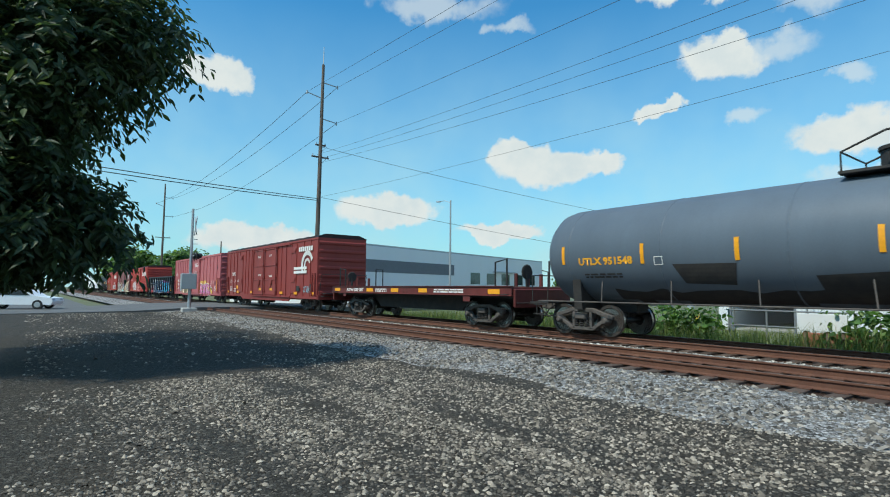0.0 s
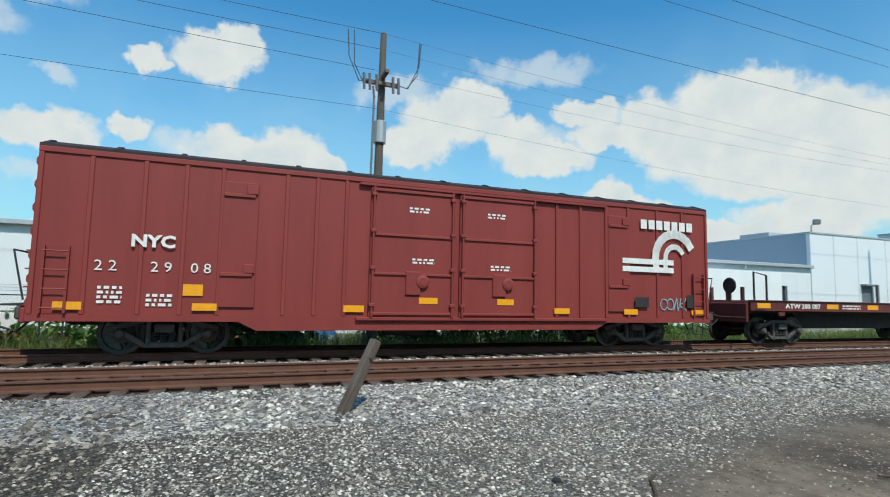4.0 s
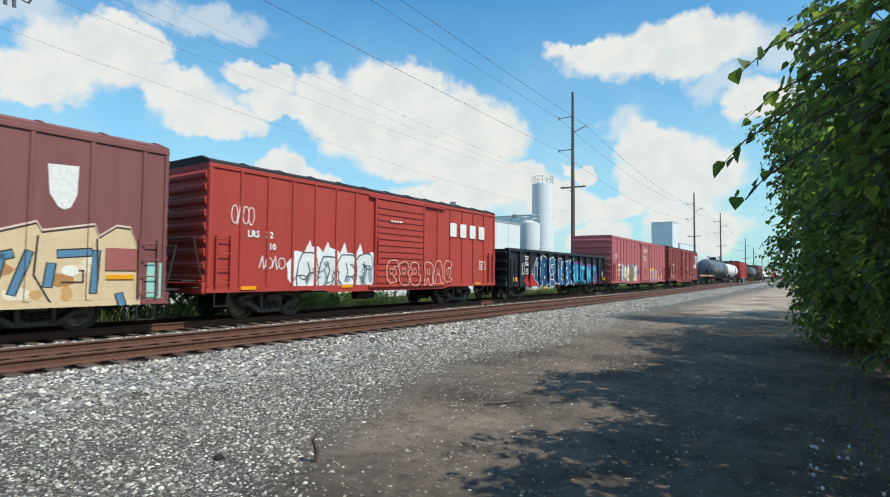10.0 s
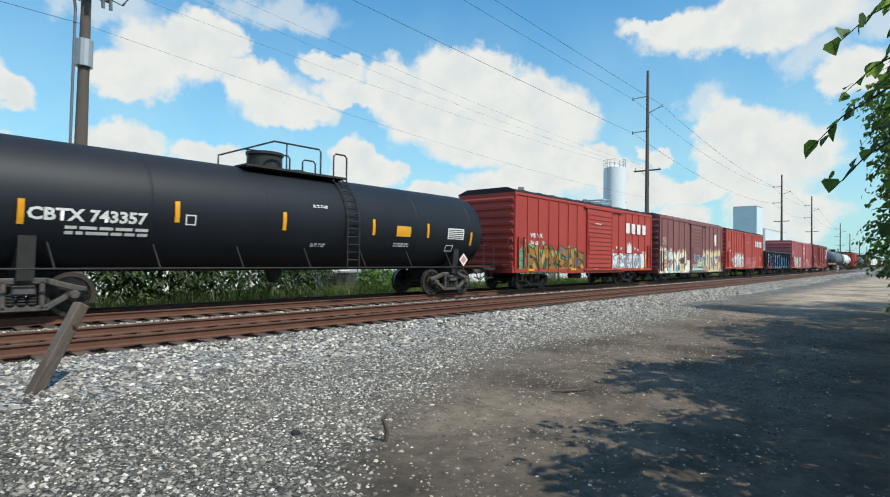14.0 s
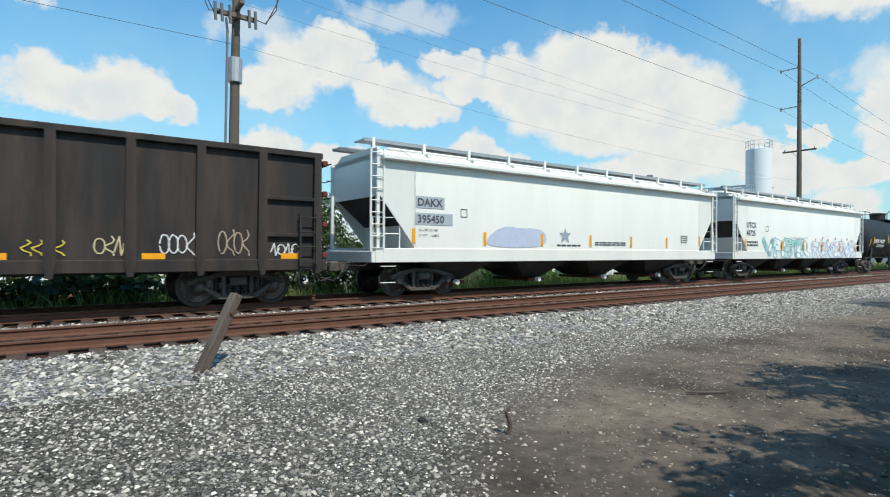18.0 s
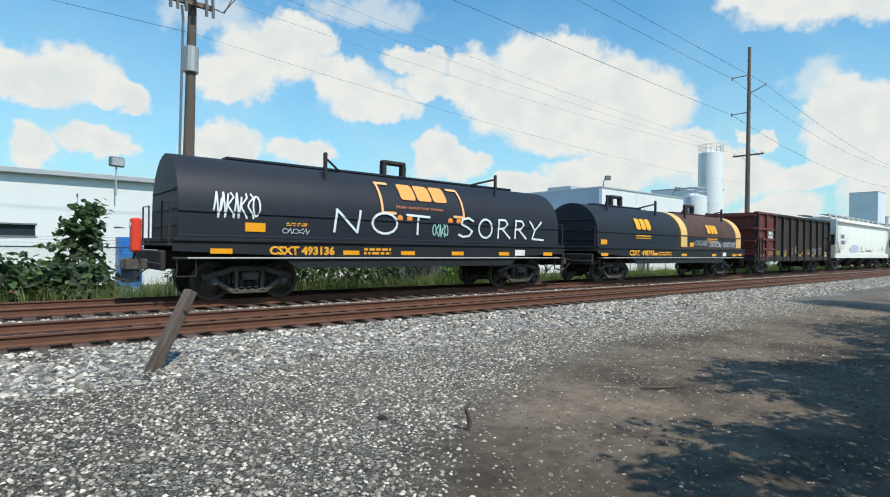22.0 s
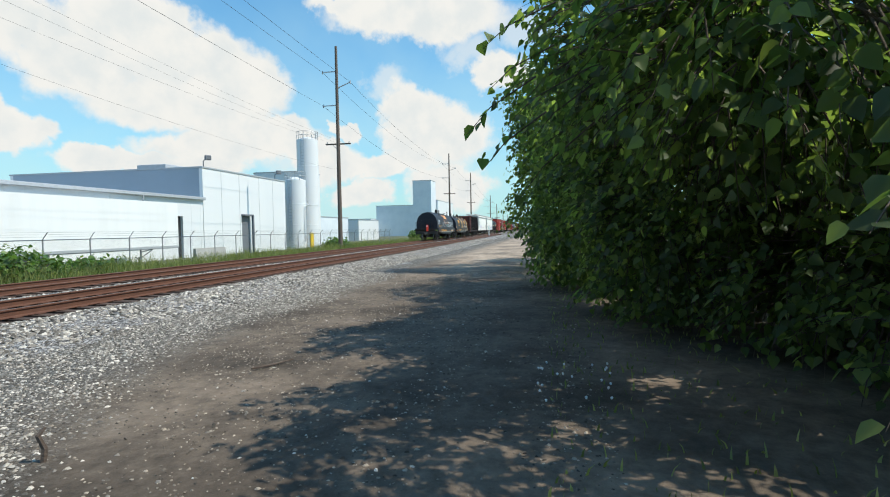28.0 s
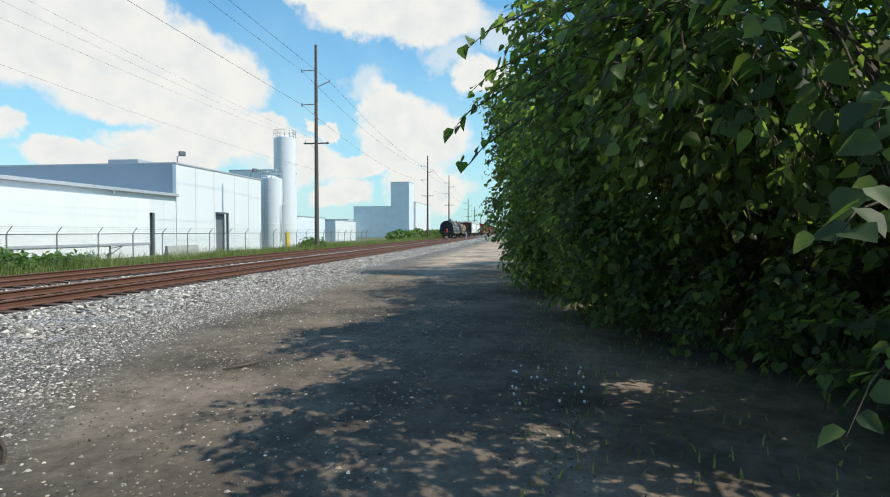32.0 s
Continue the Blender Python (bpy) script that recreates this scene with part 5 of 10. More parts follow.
def crown_points(lumps, rng, per_clump, spread):
    """Leaf places in clumps on the outside of several rounded masses (cx, cy, cz, rx, ry, rz, leaves)."""
    C, Nn = [], []
    for cx, cy, cz, rx, ry, rz, cnt in lumps:
        nc = max(1, cnt // per_clump)
        d = rng.normal(0, 1, (nc, 3))
        d /= np.linalg.norm(d, axis=1)[:, None]
        rad = rng.uniform(0.68, 1.08, nc)
        cc = np.array([cx, cy, cz]) + d * np.array([rx, ry, rz]) * rad[:, None]
        p = np.repeat(cc, per_clump, 0) + rng.normal(0, spread, (nc * per_clump, 3)) * np.array([1, 1, 0.7])
        C.append(p)
        Nn.append(np.repeat(d, per_clump, 0) * 0.6 + np.array([0, 0, 0.5]))
    return np.concatenate(C), np.concatenate(Nn)


def crown_mesh(name, lumps, size, seed, mats, per_clump=16, spread=0.16, core=True, zmin=0.0):
    rng = np.random.default_rng(seed)
    C, Nn = crown_points(lumps, rng, per_clump, spread)
    keep = C[:, 2] > zmin
    C, Nn = C[keep], Nn[keep]
    V, F = leaves(C, Nn, size, rng)
    me = bpy.data.meshes.new(name)
    if core:
        inner = [(a, b, c, d * 0.72, e * 0.72, f * 0.72, int(n * 0.4)) for a, b, c, d, e, f, n in lumps]
        C2, N2 = crown_points(inner, rng, 10, 0.3)
        k2 = C2[:, 2] > zmin
        V2, F2 = leaves(C2[k2], N2[k2], size * 1.7, rng)
        F2 = F2 + len(V)
        nf = len(F)
        V, F = np.concatenate([V, V2]), np.concatenate([F, F2])
    me.from_pydata(V.tolist(), [], F.tolist())
    for m in mats:
        me.materials.append(m)
    if core:
        me.polygons.foreach_set("material_index", [0] * nf + [1] * (len(F) - nf))
    return me


def tree(name, label, x, y, trunk_h, trunk_r, limbs, lumps, size, seed, mats, per_clump=16, spread=0.16, zmin=0.2):
    """lumps are given round the foot of the trunk."""
    t = thing(name, label, "tree", pose(x, y, 0))
    rng = random.Random(seed)
    part("trunk", Geo().tube([(0, 0, -0.2), (rng.uniform(-0.1, 0.1), 0.05, trunk_h * 0.5), (rng.uniform(-0.2, 0.2), rng.uniform(-0.2, 0.2), trunk_h)], [trunk_r, trunk_r * 0.75, trunk_r * 0.5], 9), M["bark"], t)
    for k in range(limbs):
        l = lumps[k % len(lumps)]
        e = Vector((l[0] + rng.uniform(-0.4, 0.4) * l[3], l[1] + rng.uniform(-0.4, 0.4) * l[4], l[2] + rng.uniform(-0.2, 0.5) * l[5]))
        s = Vector((0, 0, trunk_h * rng.uniform(0.45, 0.95)))
        mid = s.lerp(e, 0.5) + Vector((rng.uniform(-0.3, 0.3), rng.uniform(-0.3, 0.3), 0.3))
        part("limb", Geo().tube([s, mid, e], [trunk_r * 0.42, trunk_r * 0.26, trunk_r * 0.08], 6), M["bark"], t)
    me = crown_mesh("crown", lumps, size, seed, mats, per_clump, spread, zmin=zmin)
    tagged(part("crown", me, None, t), kind="stuff")
    return t



def soup(name, V, F, mats, slots=None):
    """One mesh from arrays of corners and triangles."""
    me = bpy.data.meshes.new(name)
    me.vertices.add(len(V))
    me.vertices.foreach_set("co", np.ascontiguousarray(V, dtype=np.float32).ravel())
    me.loops.add(len(F) * 3)
    me.loops.foreach_set("vertex_index", np.ascontiguousarray(F, dtype=np.int32).ravel())
    me.polygons.add(len(F))
    me.polygons.foreach_set("loop_start", np.arange(len(F), dtype=np.int32) * 3)
    for m in mats:
        me.materials.append(m)
    if slots is not None:
        me.polygons.foreach_set("material_index", slots)
    me.update(calc_edges=True)
    me.validate()
    return me


BROAD = np.array([(0, -0.5, 0), (0.34, -0.46, 0.06), (0.46, -0.12, 0.1), (0.24, 0.32, 0.03), (0.0, 0.66, -0.1), (-0.24, 0.32, 0.03), (-0.46, -0.12, 0.1), (-0.34, -0.46, 0.06)])
SLIM = np.array([(0, -0.5, 0), (0.14, -0.3, 0.03), (0.19, 0.0, 0.05), (0.12, 0.35, 0.02), (0.0, 0.68, -0.08), (-0.12, 0.35, 0.02), (-0.19, 0.0, 0.05), (-0.14, -0.3, 0.03)])


def spray_mesh(lumps, size, seed, mats, per=9, length=0.55, shape=BROAD, sprigs=(), twigs=0.0, zmin=0.05, inner=0.25):
    """Twigs that grow out of rounded masses (cx, cy, cz, rx, ry, rz, twigs), with leaves hanging along them on both sides."""
    rng = np.random.default_rng(seed)
    A, D, Ls = [], [], []
    for cx, cy, cz, rx, ry, rz, n in lumps:
        d = rng.normal(0, 1, (n, 3))
        d /= np.linalg.norm(d, axis=1)[:, None]
        deep = rng.random(n) < inner
        rad = np.where(deep, rng.uniform(0.25, 0.7, n), rng.uniform(0.7, 0.98, n))
        A.append(np.array([cx, cy, cz]) + d * np.array([rx, ry, rz]) * rad[:, None])
        g = d + rng.normal(0, 0.45, (n, 3)) + np.array([0, 0, -0.12])
        D.append(g / np.linalg.norm(g, axis=1)[:, None])
        Ls.append(length * rng.uniform(0.5, 1.35, n))
    for x0, y0, z0, x1, y1, z1 in sprigs:
        g = np.array([x1 - x0, y1 - y0, z1 - z0])
        l = np.linalg.norm(g)
        m = max(1, int(l / length + 0.5))
        for q in range(m):
            A.append(np.array([[x0, y0, z0]]) + g * q / m)
            D.append((g / l)[None])
            Ls.append(np.array([l / m]))
    A, D, Ls = np.concatenate(A), np.concatenate(D), np.concatenate(Ls)
    n = len(A)
    f = (np.arange(per) + 0.6) / per
    drop = np.array([0, 0, -0.35])
    C = A[:, None] + (Ls[:, None] * f[None])[..., None] * D[:, None] + (Ls[:, None] * f[None] ** 2)[..., None] * drop
    side = np.cross(D, np.array([0, 0, 1.0]))
    side /= np.linalg.norm(side, axis=1)[:, None] + 1e-9
    sg = np.where(np.arange(per) % 2 == 0, 1.0, -1.0)
    out = side[:, None] * sg[None, :, None]
    C = (C + out * size * 0.45).reshape(-1, 3) + rng.normal(0, size * 0.22, (n * per, 3))
    tip = (out + 0.5 * D[:, None] + np.array([0, 0, -0.75])).reshape(-1, 3) + rng.normal(0, 0.35, (n * per, 3))
    tip /= np.linalg.norm(tip, axis=1)[:, None]
    nrm = np.repeat(D * 0.45, per, 0) + np.array([0, 0, 0.8]) + rng.normal(0, 0.4, (n * per, 3))
    nrm -= tip * (nrm * tip).sum(1)[:, None]
    nrm /= np.linalg.norm(nrm, axis=1)[:, None] + 1e-9
    wide = np.cross(tip, nrm)
    s = size * rng.uniform(0.55, 1.2, n * per)
    ok = C[:, 2] > zmin
    C, tip, nrm, wide, s = C[ok], tip[ok], nrm[ok], wide[ok], s[ok]
    b = shape[None]
    V = (C[:, None] + s[:, None, None] * (b[..., 0:1] * wide[:, None] + b[..., 1:2] * tip[:, None] + b[..., 2:3] * nrm[:, None])).reshape(-1, 3)
    fan = np.array([(0, 1, 2), (0, 2, 3), (0, 3, 4), (0, 4, 5), (0, 5, 6), (0, 6, 7)])
    F = (fan[None] + (np.arange(len(C)) * 8)[:, None, None]).reshape(-1, 3)
    crown = soup("crown", V, F, mats[:1])
    wood = None
    if twigs:
        # slender three-sided twigs
        p0, p1 = A - D * Ls[:, None] * 0.3, A + D * Ls[:, None] * 0.55 + Ls[:, None] * 0.3 * drop
        p2 = A + D * Ls[:, None] + Ls[:, None] * drop
        up = np.cross(side, D)
        ring = [side, -0.5 * side + 0.87 * up, -0.5 * side - 0.87 * up]
        W = np.stack([p + r * twigs * k for p, k in ((p0, 1.4), (p1, 0.9), (p2, 0.3)) for r in ring], 1).reshape(-1, 3)
        t = [(a + i, a + (i + 1) % 3, a + 3 + (i + 1) % 3) for a in (0, 3) for i in range(3)] + [(a + i, a + 3 + (i + 1) % 3, a + 3 + i) for a in (0, 3) for i in range(3)]
        wood = soup("branchwork", W, (np.array(t)[None] + (np.arange(n) * 9)[:, None, None]).reshape(-1, 3), [M["bark"]])
    return crown, wood


def leafy_tree(name, label, x, y, trunk_h, trunk_r, limbs, lumps, size, seed, mats, **kw):
    """A tree of leafy twigs; lumps and sprigs are given round the foot of the trunk."""
    t = thing(name, label, "tree", pose(x, y, 0))
    rng = random.Random(seed)
    part("trunk", Geo().tube([(0, 0, -0.2), (rng.uniform(-0.1, 0.1), 0.05, trunk_h * 0.5), (rng.uniform(-0.2, 0.2), rng.uniform(-0.2, 0.2), trunk_h)], [trunk_r, trunk_r * 0.75, trunk_r * 0.5], 9), M["bark"], t)
    for k in range(limbs):
        l = lumps[k % len(lumps)]
        e = Vector((l[0] + rng.uniform(-0.4, 0.4) * l[3], l[1] + rng.uniform(-0.4, 0.4) * l[4], l[2] + rng.uniform(-0.2, 0.5) * l[5]))
        st = Vector((0, 0, trunk_h * rng.uniform(0.45, 0.95)))
        mid = st.lerp(e, 0.5) + Vector((rng.uniform(-0.3, 0.3), rng.uniform(-0.3, 0.3), 0.3))
        part("limb", Geo().tube([st, mid, e], [trunk_r * 0.42, trunk_r * 0.26, trunk_r * 0.08], 6), M["bark"], t)
    crown, wood = spray_mesh(lumps, size, seed, mats, **kw)
    tagged(part("crown", crown, None, t), kind="stuff")
    if wood:
        tagged(part("branchwork", wood, None, t), kind="stuff")
    return t


HL = [M["leaf_hedge"]]
# hedge of small trees along the lot
# lumps at y -1.9 and -1.5 are leaf mass added to block sun
leafy_tree("mulberry_tree", "dense green leafy tree overhanging the lot", 4.4, -2.8, 3.0, 0.12, 9,
           [(-0.1, -1.4, 1.9, 1.5, 0.9, 1.5, 300), (0.2, 0.8, 3.4, 1.9, 1.6, 1.2, 500), (1.3, 0.9, 3.3, 1.4, 1.1, 1.2, 320), (-0.7, -0.3, 0.7, 1.1, 0.8, 0.6, 90), (-1.9, -1.2, 2.6, 0.7, 0.9, 2.2, 90), (1.3, -0.7, 0.9, 1.3, 0.8, 0.9, 160), (0.6, -1.9, 2.1, 2.9, 0.9, 2.1, 1100), (2.9, 0.4, 3.2, 1.3, 1.3, 1.3, 420), (2.6, -0.2, 1.3, 1.2, 1.0, 1.2, 260)],
           0.118, 11, HL, twigs=0.007, inner=0.15,
           sprigs=[(-1.7, 1.1, 1.75, -2.35, 1.75, 1.72), (-1.5, 1.0, 2.2, -2.2, 1.55, 2.15), (-1.3, 0.9, 1.0, -1.8, 1.4, 0.95), (-0.4, 1.6, 3.5, -0.9, 2.4, 3.6), (0.2, 1.8, 4.2, -0.1, 2.6, 4.3), (0.5, 2.1, 3.3, 0.35, 3.5, 2.6), (0.5, 2.1, 3.0, 0.4, 3.35, 2.3), (0.4, 2.0, 3.4, 0.35, 3.3, 2.95), (0.3, 1.9, 3.7, 0.3, 3.35, 3.3), (0.7, 2.0, 2.8, 0.7, 3.1, 2.05), (0.8, 2.0, 3.2, 0.9, 3.2, 2.8)])
leafy_tree("mulberry_tree", "green leafy tree with sprigs hanging over the lot", 9.0, -2.4, 3.4, 0.15, 9,
           [(0, 0.3, 2.2, 1.9, 1.6, 1.7, 900), (0.2, 0.5, 3.9, 1.9, 1.6, 1.2, 760), (-1.1, 1.5, 4.2, 1.2, 1.0, 1.1, 340), (0.8, 0.6, 0.9, 1.7, 1.1, 0.9, 280), (1.8, 1.2, 2.6, 1.2, 1.0, 1.4, 320), (2.7, 0.7, 4.0, 1.5, 1.4, 1.4, 420), (0.4, -1.5, 2.1, 2.9, 0.9, 2.1, 900)],
           0.112, 12, HL, twigs=0.006, inner=0.18,
           sprigs=[(-0.6, 2.2, 4.0, -0.3, 3.3, 3.75), (-0.2, 2.2, 3.9, 0.1, 3.15, 3.35), (-0.3, 2.2, 3.6, 0.0, 3.05, 2.95), (0.3, 2.3, 4.4, 0.5, 3.0, 4.55), (-0.8, 2.0, 4.3, -0.8, 2.6, 4.9), (-0.5, 1.9, 4.5, -0.6, 2.45, 5.3), (0.4, 2.2, 3.2, 0.6, 2.9, 2.9)])
leafy_tree("mulberry_tree", "leafy green tree with lighter sprays at the lot edge", 14.2, -1.9, 3.4, 0.16, 7,
           [(0, 0.6, 2.0, 2.3, 1.7, 2.0, 620), (0.3, 0.6, 3.8, 1.9, 1.5, 1.2, 560), (1.2, 1.2, 1.2, 1.8, 1.2, 1.2, 260), (-0.2, 0.8, 4.7, 2.2, 1.5, 1.2, 320), (3.2, 0.8, 3.8, 1.8, 1.5, 1.9, 380)], 0.13, 13, HL, length=0.6)
leafy_tree("mulberry_tree", "tall leafy green tree at the lot edge", 20.6, -1.3, 4.4, 0.18, 7,
           [(0, 0.7, 2.6, 2.6, 1.9, 2.5, 620), (0.4, 1.0, 5.0, 1.8, 1.5, 1.6, 360), (0.2, 1.7, 6.5, 1.3, 0.9, 0.9, 180), (2.8, 0.9, 4.4, 1.8, 1.5, 1.8, 260)], 0.14, 14, HL, length=0.7)
leafy_tree("mulberry_tree", "leafy green tree farther along the lot edge", 26.5, -1.7, 3.6, 0.18, 6,
           [(0, 0.6, 2.3, 2.6, 1.8, 2.3, 460), (0.6, 0.6, 4.2, 2.0, 1.4, 1.3, 220)], 0.15, 15, HL, length=0.7)
# backing tree, added to keep light out of the hedge from behind
leafy_tree("mulberry_tree", "big leafy green tree added behind the hedge to darken it", 3.5, -6.6, 4.0, 0.2, 6,
           [(-1.0, 0, 2.6, 3.0, 1.9, 2.5, 1300), (3.4, -0.2, 2.6, 3.2, 1.9, 2.5, 1200), (0.5, 1.6, 1.3, 3.2, 1.2, 1.3, 600), (-3.4, 0.8, 2.4, 1.8, 1.4, 2.4, 500), (8.5, -0.4, 3.0, 3.4, 1.9, 2.9, 620)], 0.16, 16, [M["leaf"]], length=0.7)
# dark tree over the street end of the lot
leafy_tree("honey_locust_tree", "dark leafy tree with drooping branch ends", -14.6, -2.2, 4.2, 0.3, 9,
           [(1.6, 1.9, 3.0, 1.7, 1.0, 0.95, 420), (1.6, 2.9, 2.9, 1.0, 0.75, 0.75, 240), (1.6, 1.5, 4.3, 1.9, 1.35, 1.3, 480), (1.6, 2.2, 6.0, 2.0, 1.7, 1.3, 520), (1.7, 3.6, 6.9, 1.6, 0.95, 0.9, 260), (1.2, 1.8, 7.8, 2.4, 2.0, 1.3, 420), (-1.6, 0.6, 4.6, 2.6, 2.6, 2.9, 700), (0.8, 1.2, 2.2, 1.4, 1.1, 0.6, 260), (-1.6, 0.4, 7.6, 2.6, 2.6, 1.8, 420), (-5.2, 1.0, 6.6, 2.6, 2.6, 2.4, 420)],
           0.22, 17, [M["leaf_dark"]], per=13, length=0.75, shape=SLIM, inner=0.5, zmin=1.5)


def shrub(label, x, y, lumps, size, seed, mats, name="shrub"):
    t = thing(name, label, "shrub", pose(x, y, -0.2))
    g = Geo()
    rng = random.Random(seed)
    for k in range(6):
        l = rng.choice(lumps)
        g.tube([(rng.uniform(-0.15, 0.15), rng.uniform(-0.15, 0.15), 0), (l[0] * 0.5, l[1] * 0.5, l[2] * 0.6), (l[0], l[1], l[2] + 0.5 * l[5])], [0.04, 0.025, 0.01], 5)
    part("stem_clump", g, M["bark"], t)
    tagged(part("foliage", crown_mesh("foliage", lumps, size, seed, mats, 10, 0.16, True, 0.0), None, t), kind="stuff")


SG = [M["leaf_light"], M["leaf"]]
leafy_tree("sapling_tree", "leafy green sapling by the fence", 12.1, 19.4, 2.4, 0.05, 6, [(0, 0, 1.3, 1.1, 0.8, 1.1, 190), (0.5, 0, 2.8, 0.55, 0.5, 0.9, 90), (-1.0, 0, 1.9, 0.7, 0.6, 0.8, 90), (0.9, 0, 1.3, 0.9, 0.7, 0.9, 110), (-0.3, 0, 2.4, 0.6, 0.5, 0.6, 60), (-1.4, 0, 0.8, 0.9, 0.6, 0.7, 90)], 0.2, 31, [M["leaf_bush"]], per=10, length=0.6, shape=SLIM)
leafy_tree("fence_shrub", "big dense dark green shrub by the fence", 7.4, 19.6, 2.2, 0.06, 7, [(0, 0, 1.5, 2.0, 0.9, 1.6, 480), (0.3, 0, 2.8, 1.1, 0.7, 0.9, 210), (-1.7, 0, 1.1, 1.1, 0.7, 1.0, 190), (1.6, 0, 1.2, 1.2, 0.7, 1.1, 210), (-0.8, 0, 2.4, 0.9, 0.7, 0.8, 150)], 0.2, 32, [M["leaf_bush"]], per=10, length=0.55, shape=SLIM, zmin=0.0)
shrub("low green weeds under the fence", 16.9, 19.6, [(0, 0, 0.6, 1.0, 0.6, 0.8, 600), (1.2, 0, 0.4, 0.9, 0.5, 0.6, 360)], 0.14, 33, SG)
shrub("dark green weeds beside the far track", 0.0, 18.9, [(0, 0, 0.6, 1.6, 0.7, 0.8, 900), (1.9, 0.2, 0.5, 1.2, 0.6, 0.7, 500), (-2.0, 0, 0.5, 1.2, 0.6, 0.7, 500)], 0.17, 34, [M["leaf_bush"], M["leaf_dark"]])
shrub("leafy sapling near the pole", 1.9, 19.8, [(0, 0, 1.4, 0.6, 0.5, 1.1, 420), (0.2, 0, 2.5, 0.4, 0.4, 0.6, 180)], 0.18, 35, [M["leaf_bush"], M["leaf_dark"]])
for i, (x, y, s) in enumerate(((-12, 20, 0.8), (-5, 19.8, 0.7), (21, 20.5, 0.35), (-20, 19.6, 0.6), (48.6, 19.2, 0.5), (51, 20.5, 0.6))):
    shrub("low yellow-green weeds along the fence", x, y + bend(x), [(0, 0, s, 1.6 * s + 0.5, 0.8, s, 500), (1.4, 0, s * 0.7, 1.2, 0.6, s * 0.8, 300)], 0.15, 40 + i, [M["leaf_light"], M["leaf"]])
for i, (x, y, w, h) in enumerate(((112, 26.5, 7, 1.4), (126, 26, 8, 1.6), (142, 25.5, 9, 1.5), (160, 26, 10, 1.7))):
    shrub("yellow-green thicket beyond the tracks", x, y, [(0, 0, h * 0.5, w, 2, h * 0.8, 1300), (w * 0.5, 0, h * 0.6, w * 0.5, 1.5, h, 500)], 0.4, 50 + i, [M["leaf_light"], M["leaf"]])
for i, (x, y, r, h) in enumerate(((-150, 20, 9, 10), (-140, 28, 8, 9), (-165, 34, 10, 11), (-120, 38, 6, 8), (-58, 100, 7, 5.5), (-90, 120, 12, 6), (-30, 110, 8, 4.5), (-75, -12, 5, 6))):
    tree("distant_tree", "rounded green tree beyond the street", x, y, h * 0.4, 0.3, 4, [(0, 0, h * 0.6, r, r * 0.8, h * 0.4, 1500), (r * 0.4, 0, h * 0.85, r * 0.5, r * 0.5, h * 0.25, 500), (-r * 0.5, 0, h * 0.5, r * 0.6, r * 0.6, h * 0.4, 600)], 0.75, 60 + i, [M["leaf_light"], M["leaf"]], 10, 0.7)


def blades(name, label, count, area, hrange, seed, zf, mat):
    rng = np.random.default_rng(seed)
    x, y = rng.uniform(area[0], area[1], count), rng.uniform(area[2], area[3], count)
    h = rng.uniform(hrange[0], hrange[1], count) * (0.6 + 0.8 * np.array([noise.noise(Vector((a * 0.4, b * 0.4, 7))) + 0.5 for a, b in zip(x, y)]))
    a = rng.uniform(0, 6.28, count)
    w = rng.uniform(0.006, 0.014, count)
    lean = rng.normal(0, 0.35, (count, 2)) * h[:, None]
    kb = np.array([bend(q) for q in x])
    z = np.array([zf(q) for q in y])
    b = np.stack([x, y + kb, z - 0.02], 1)
    sd = np.stack([np.cos(a) * w, np.sin(a) * w, 0 * a], 1)
    mid = b + np.stack([lean[:, 0] * 0.35, lean[:, 1] * 0.35, h * 0.6], 1)
    top = b + np.stack([lean[:, 0], lean[:, 1], h], 1)
    V = np.stack([b - sd, b + sd, mid + sd * 0.7, mid - sd * 0.7, top], 1).reshape(-1, 3)
    o = (np.arange(count) * 5)[:, None]
    F = np.concatenate([np.array([(0, 1, 2)]) + o, np.array([(0, 2, 3)]) + o, np.array([(3, 2, 4)]) + o])
    me = bpy.data.meshes.new(name)
    me.from_pydata(V.tolist(), [], F.tolist())
    me.materials.append(mat)
    return tagged(new(name, me), label, "grass", kind="stuff")


blades("tall_grass", "tall yellow-green grass beyond the far track", 26000, (-30, 60, 17.0, 21.4), (0.25, 0.75), 71, bed_z, M["grass"])
blades("tall_grass", "thin grass under the fence", 9000, (60, 130, 17.2, 22.5), (0.3, 0.8), 72, bed_z, M["grass"])
blades("short_grass", "sparse short grass at the foot of the hedge", 1800, (3.0, 26, -2.5, 0.0), (0.03, 0.1), 73, lambda y: 0.0, M["grass"])

# ---- railway cars: paint ----
def car_paint(name, hexcol, fade=None, amount=0.45, scale=1.6, rough=0.55, grain=0.08):
    c = srgb(hexcol)
    return material(name, c, rough, spots=srgb(fade) if fade else tuple(x * 0.6 for x in c), spot_amount=amount, spot_scale=scale, grain=grain, grain_scale=25, bump=0.06, bump_scale=12, streak=1.2, per_object=0.05, spec=0.3)


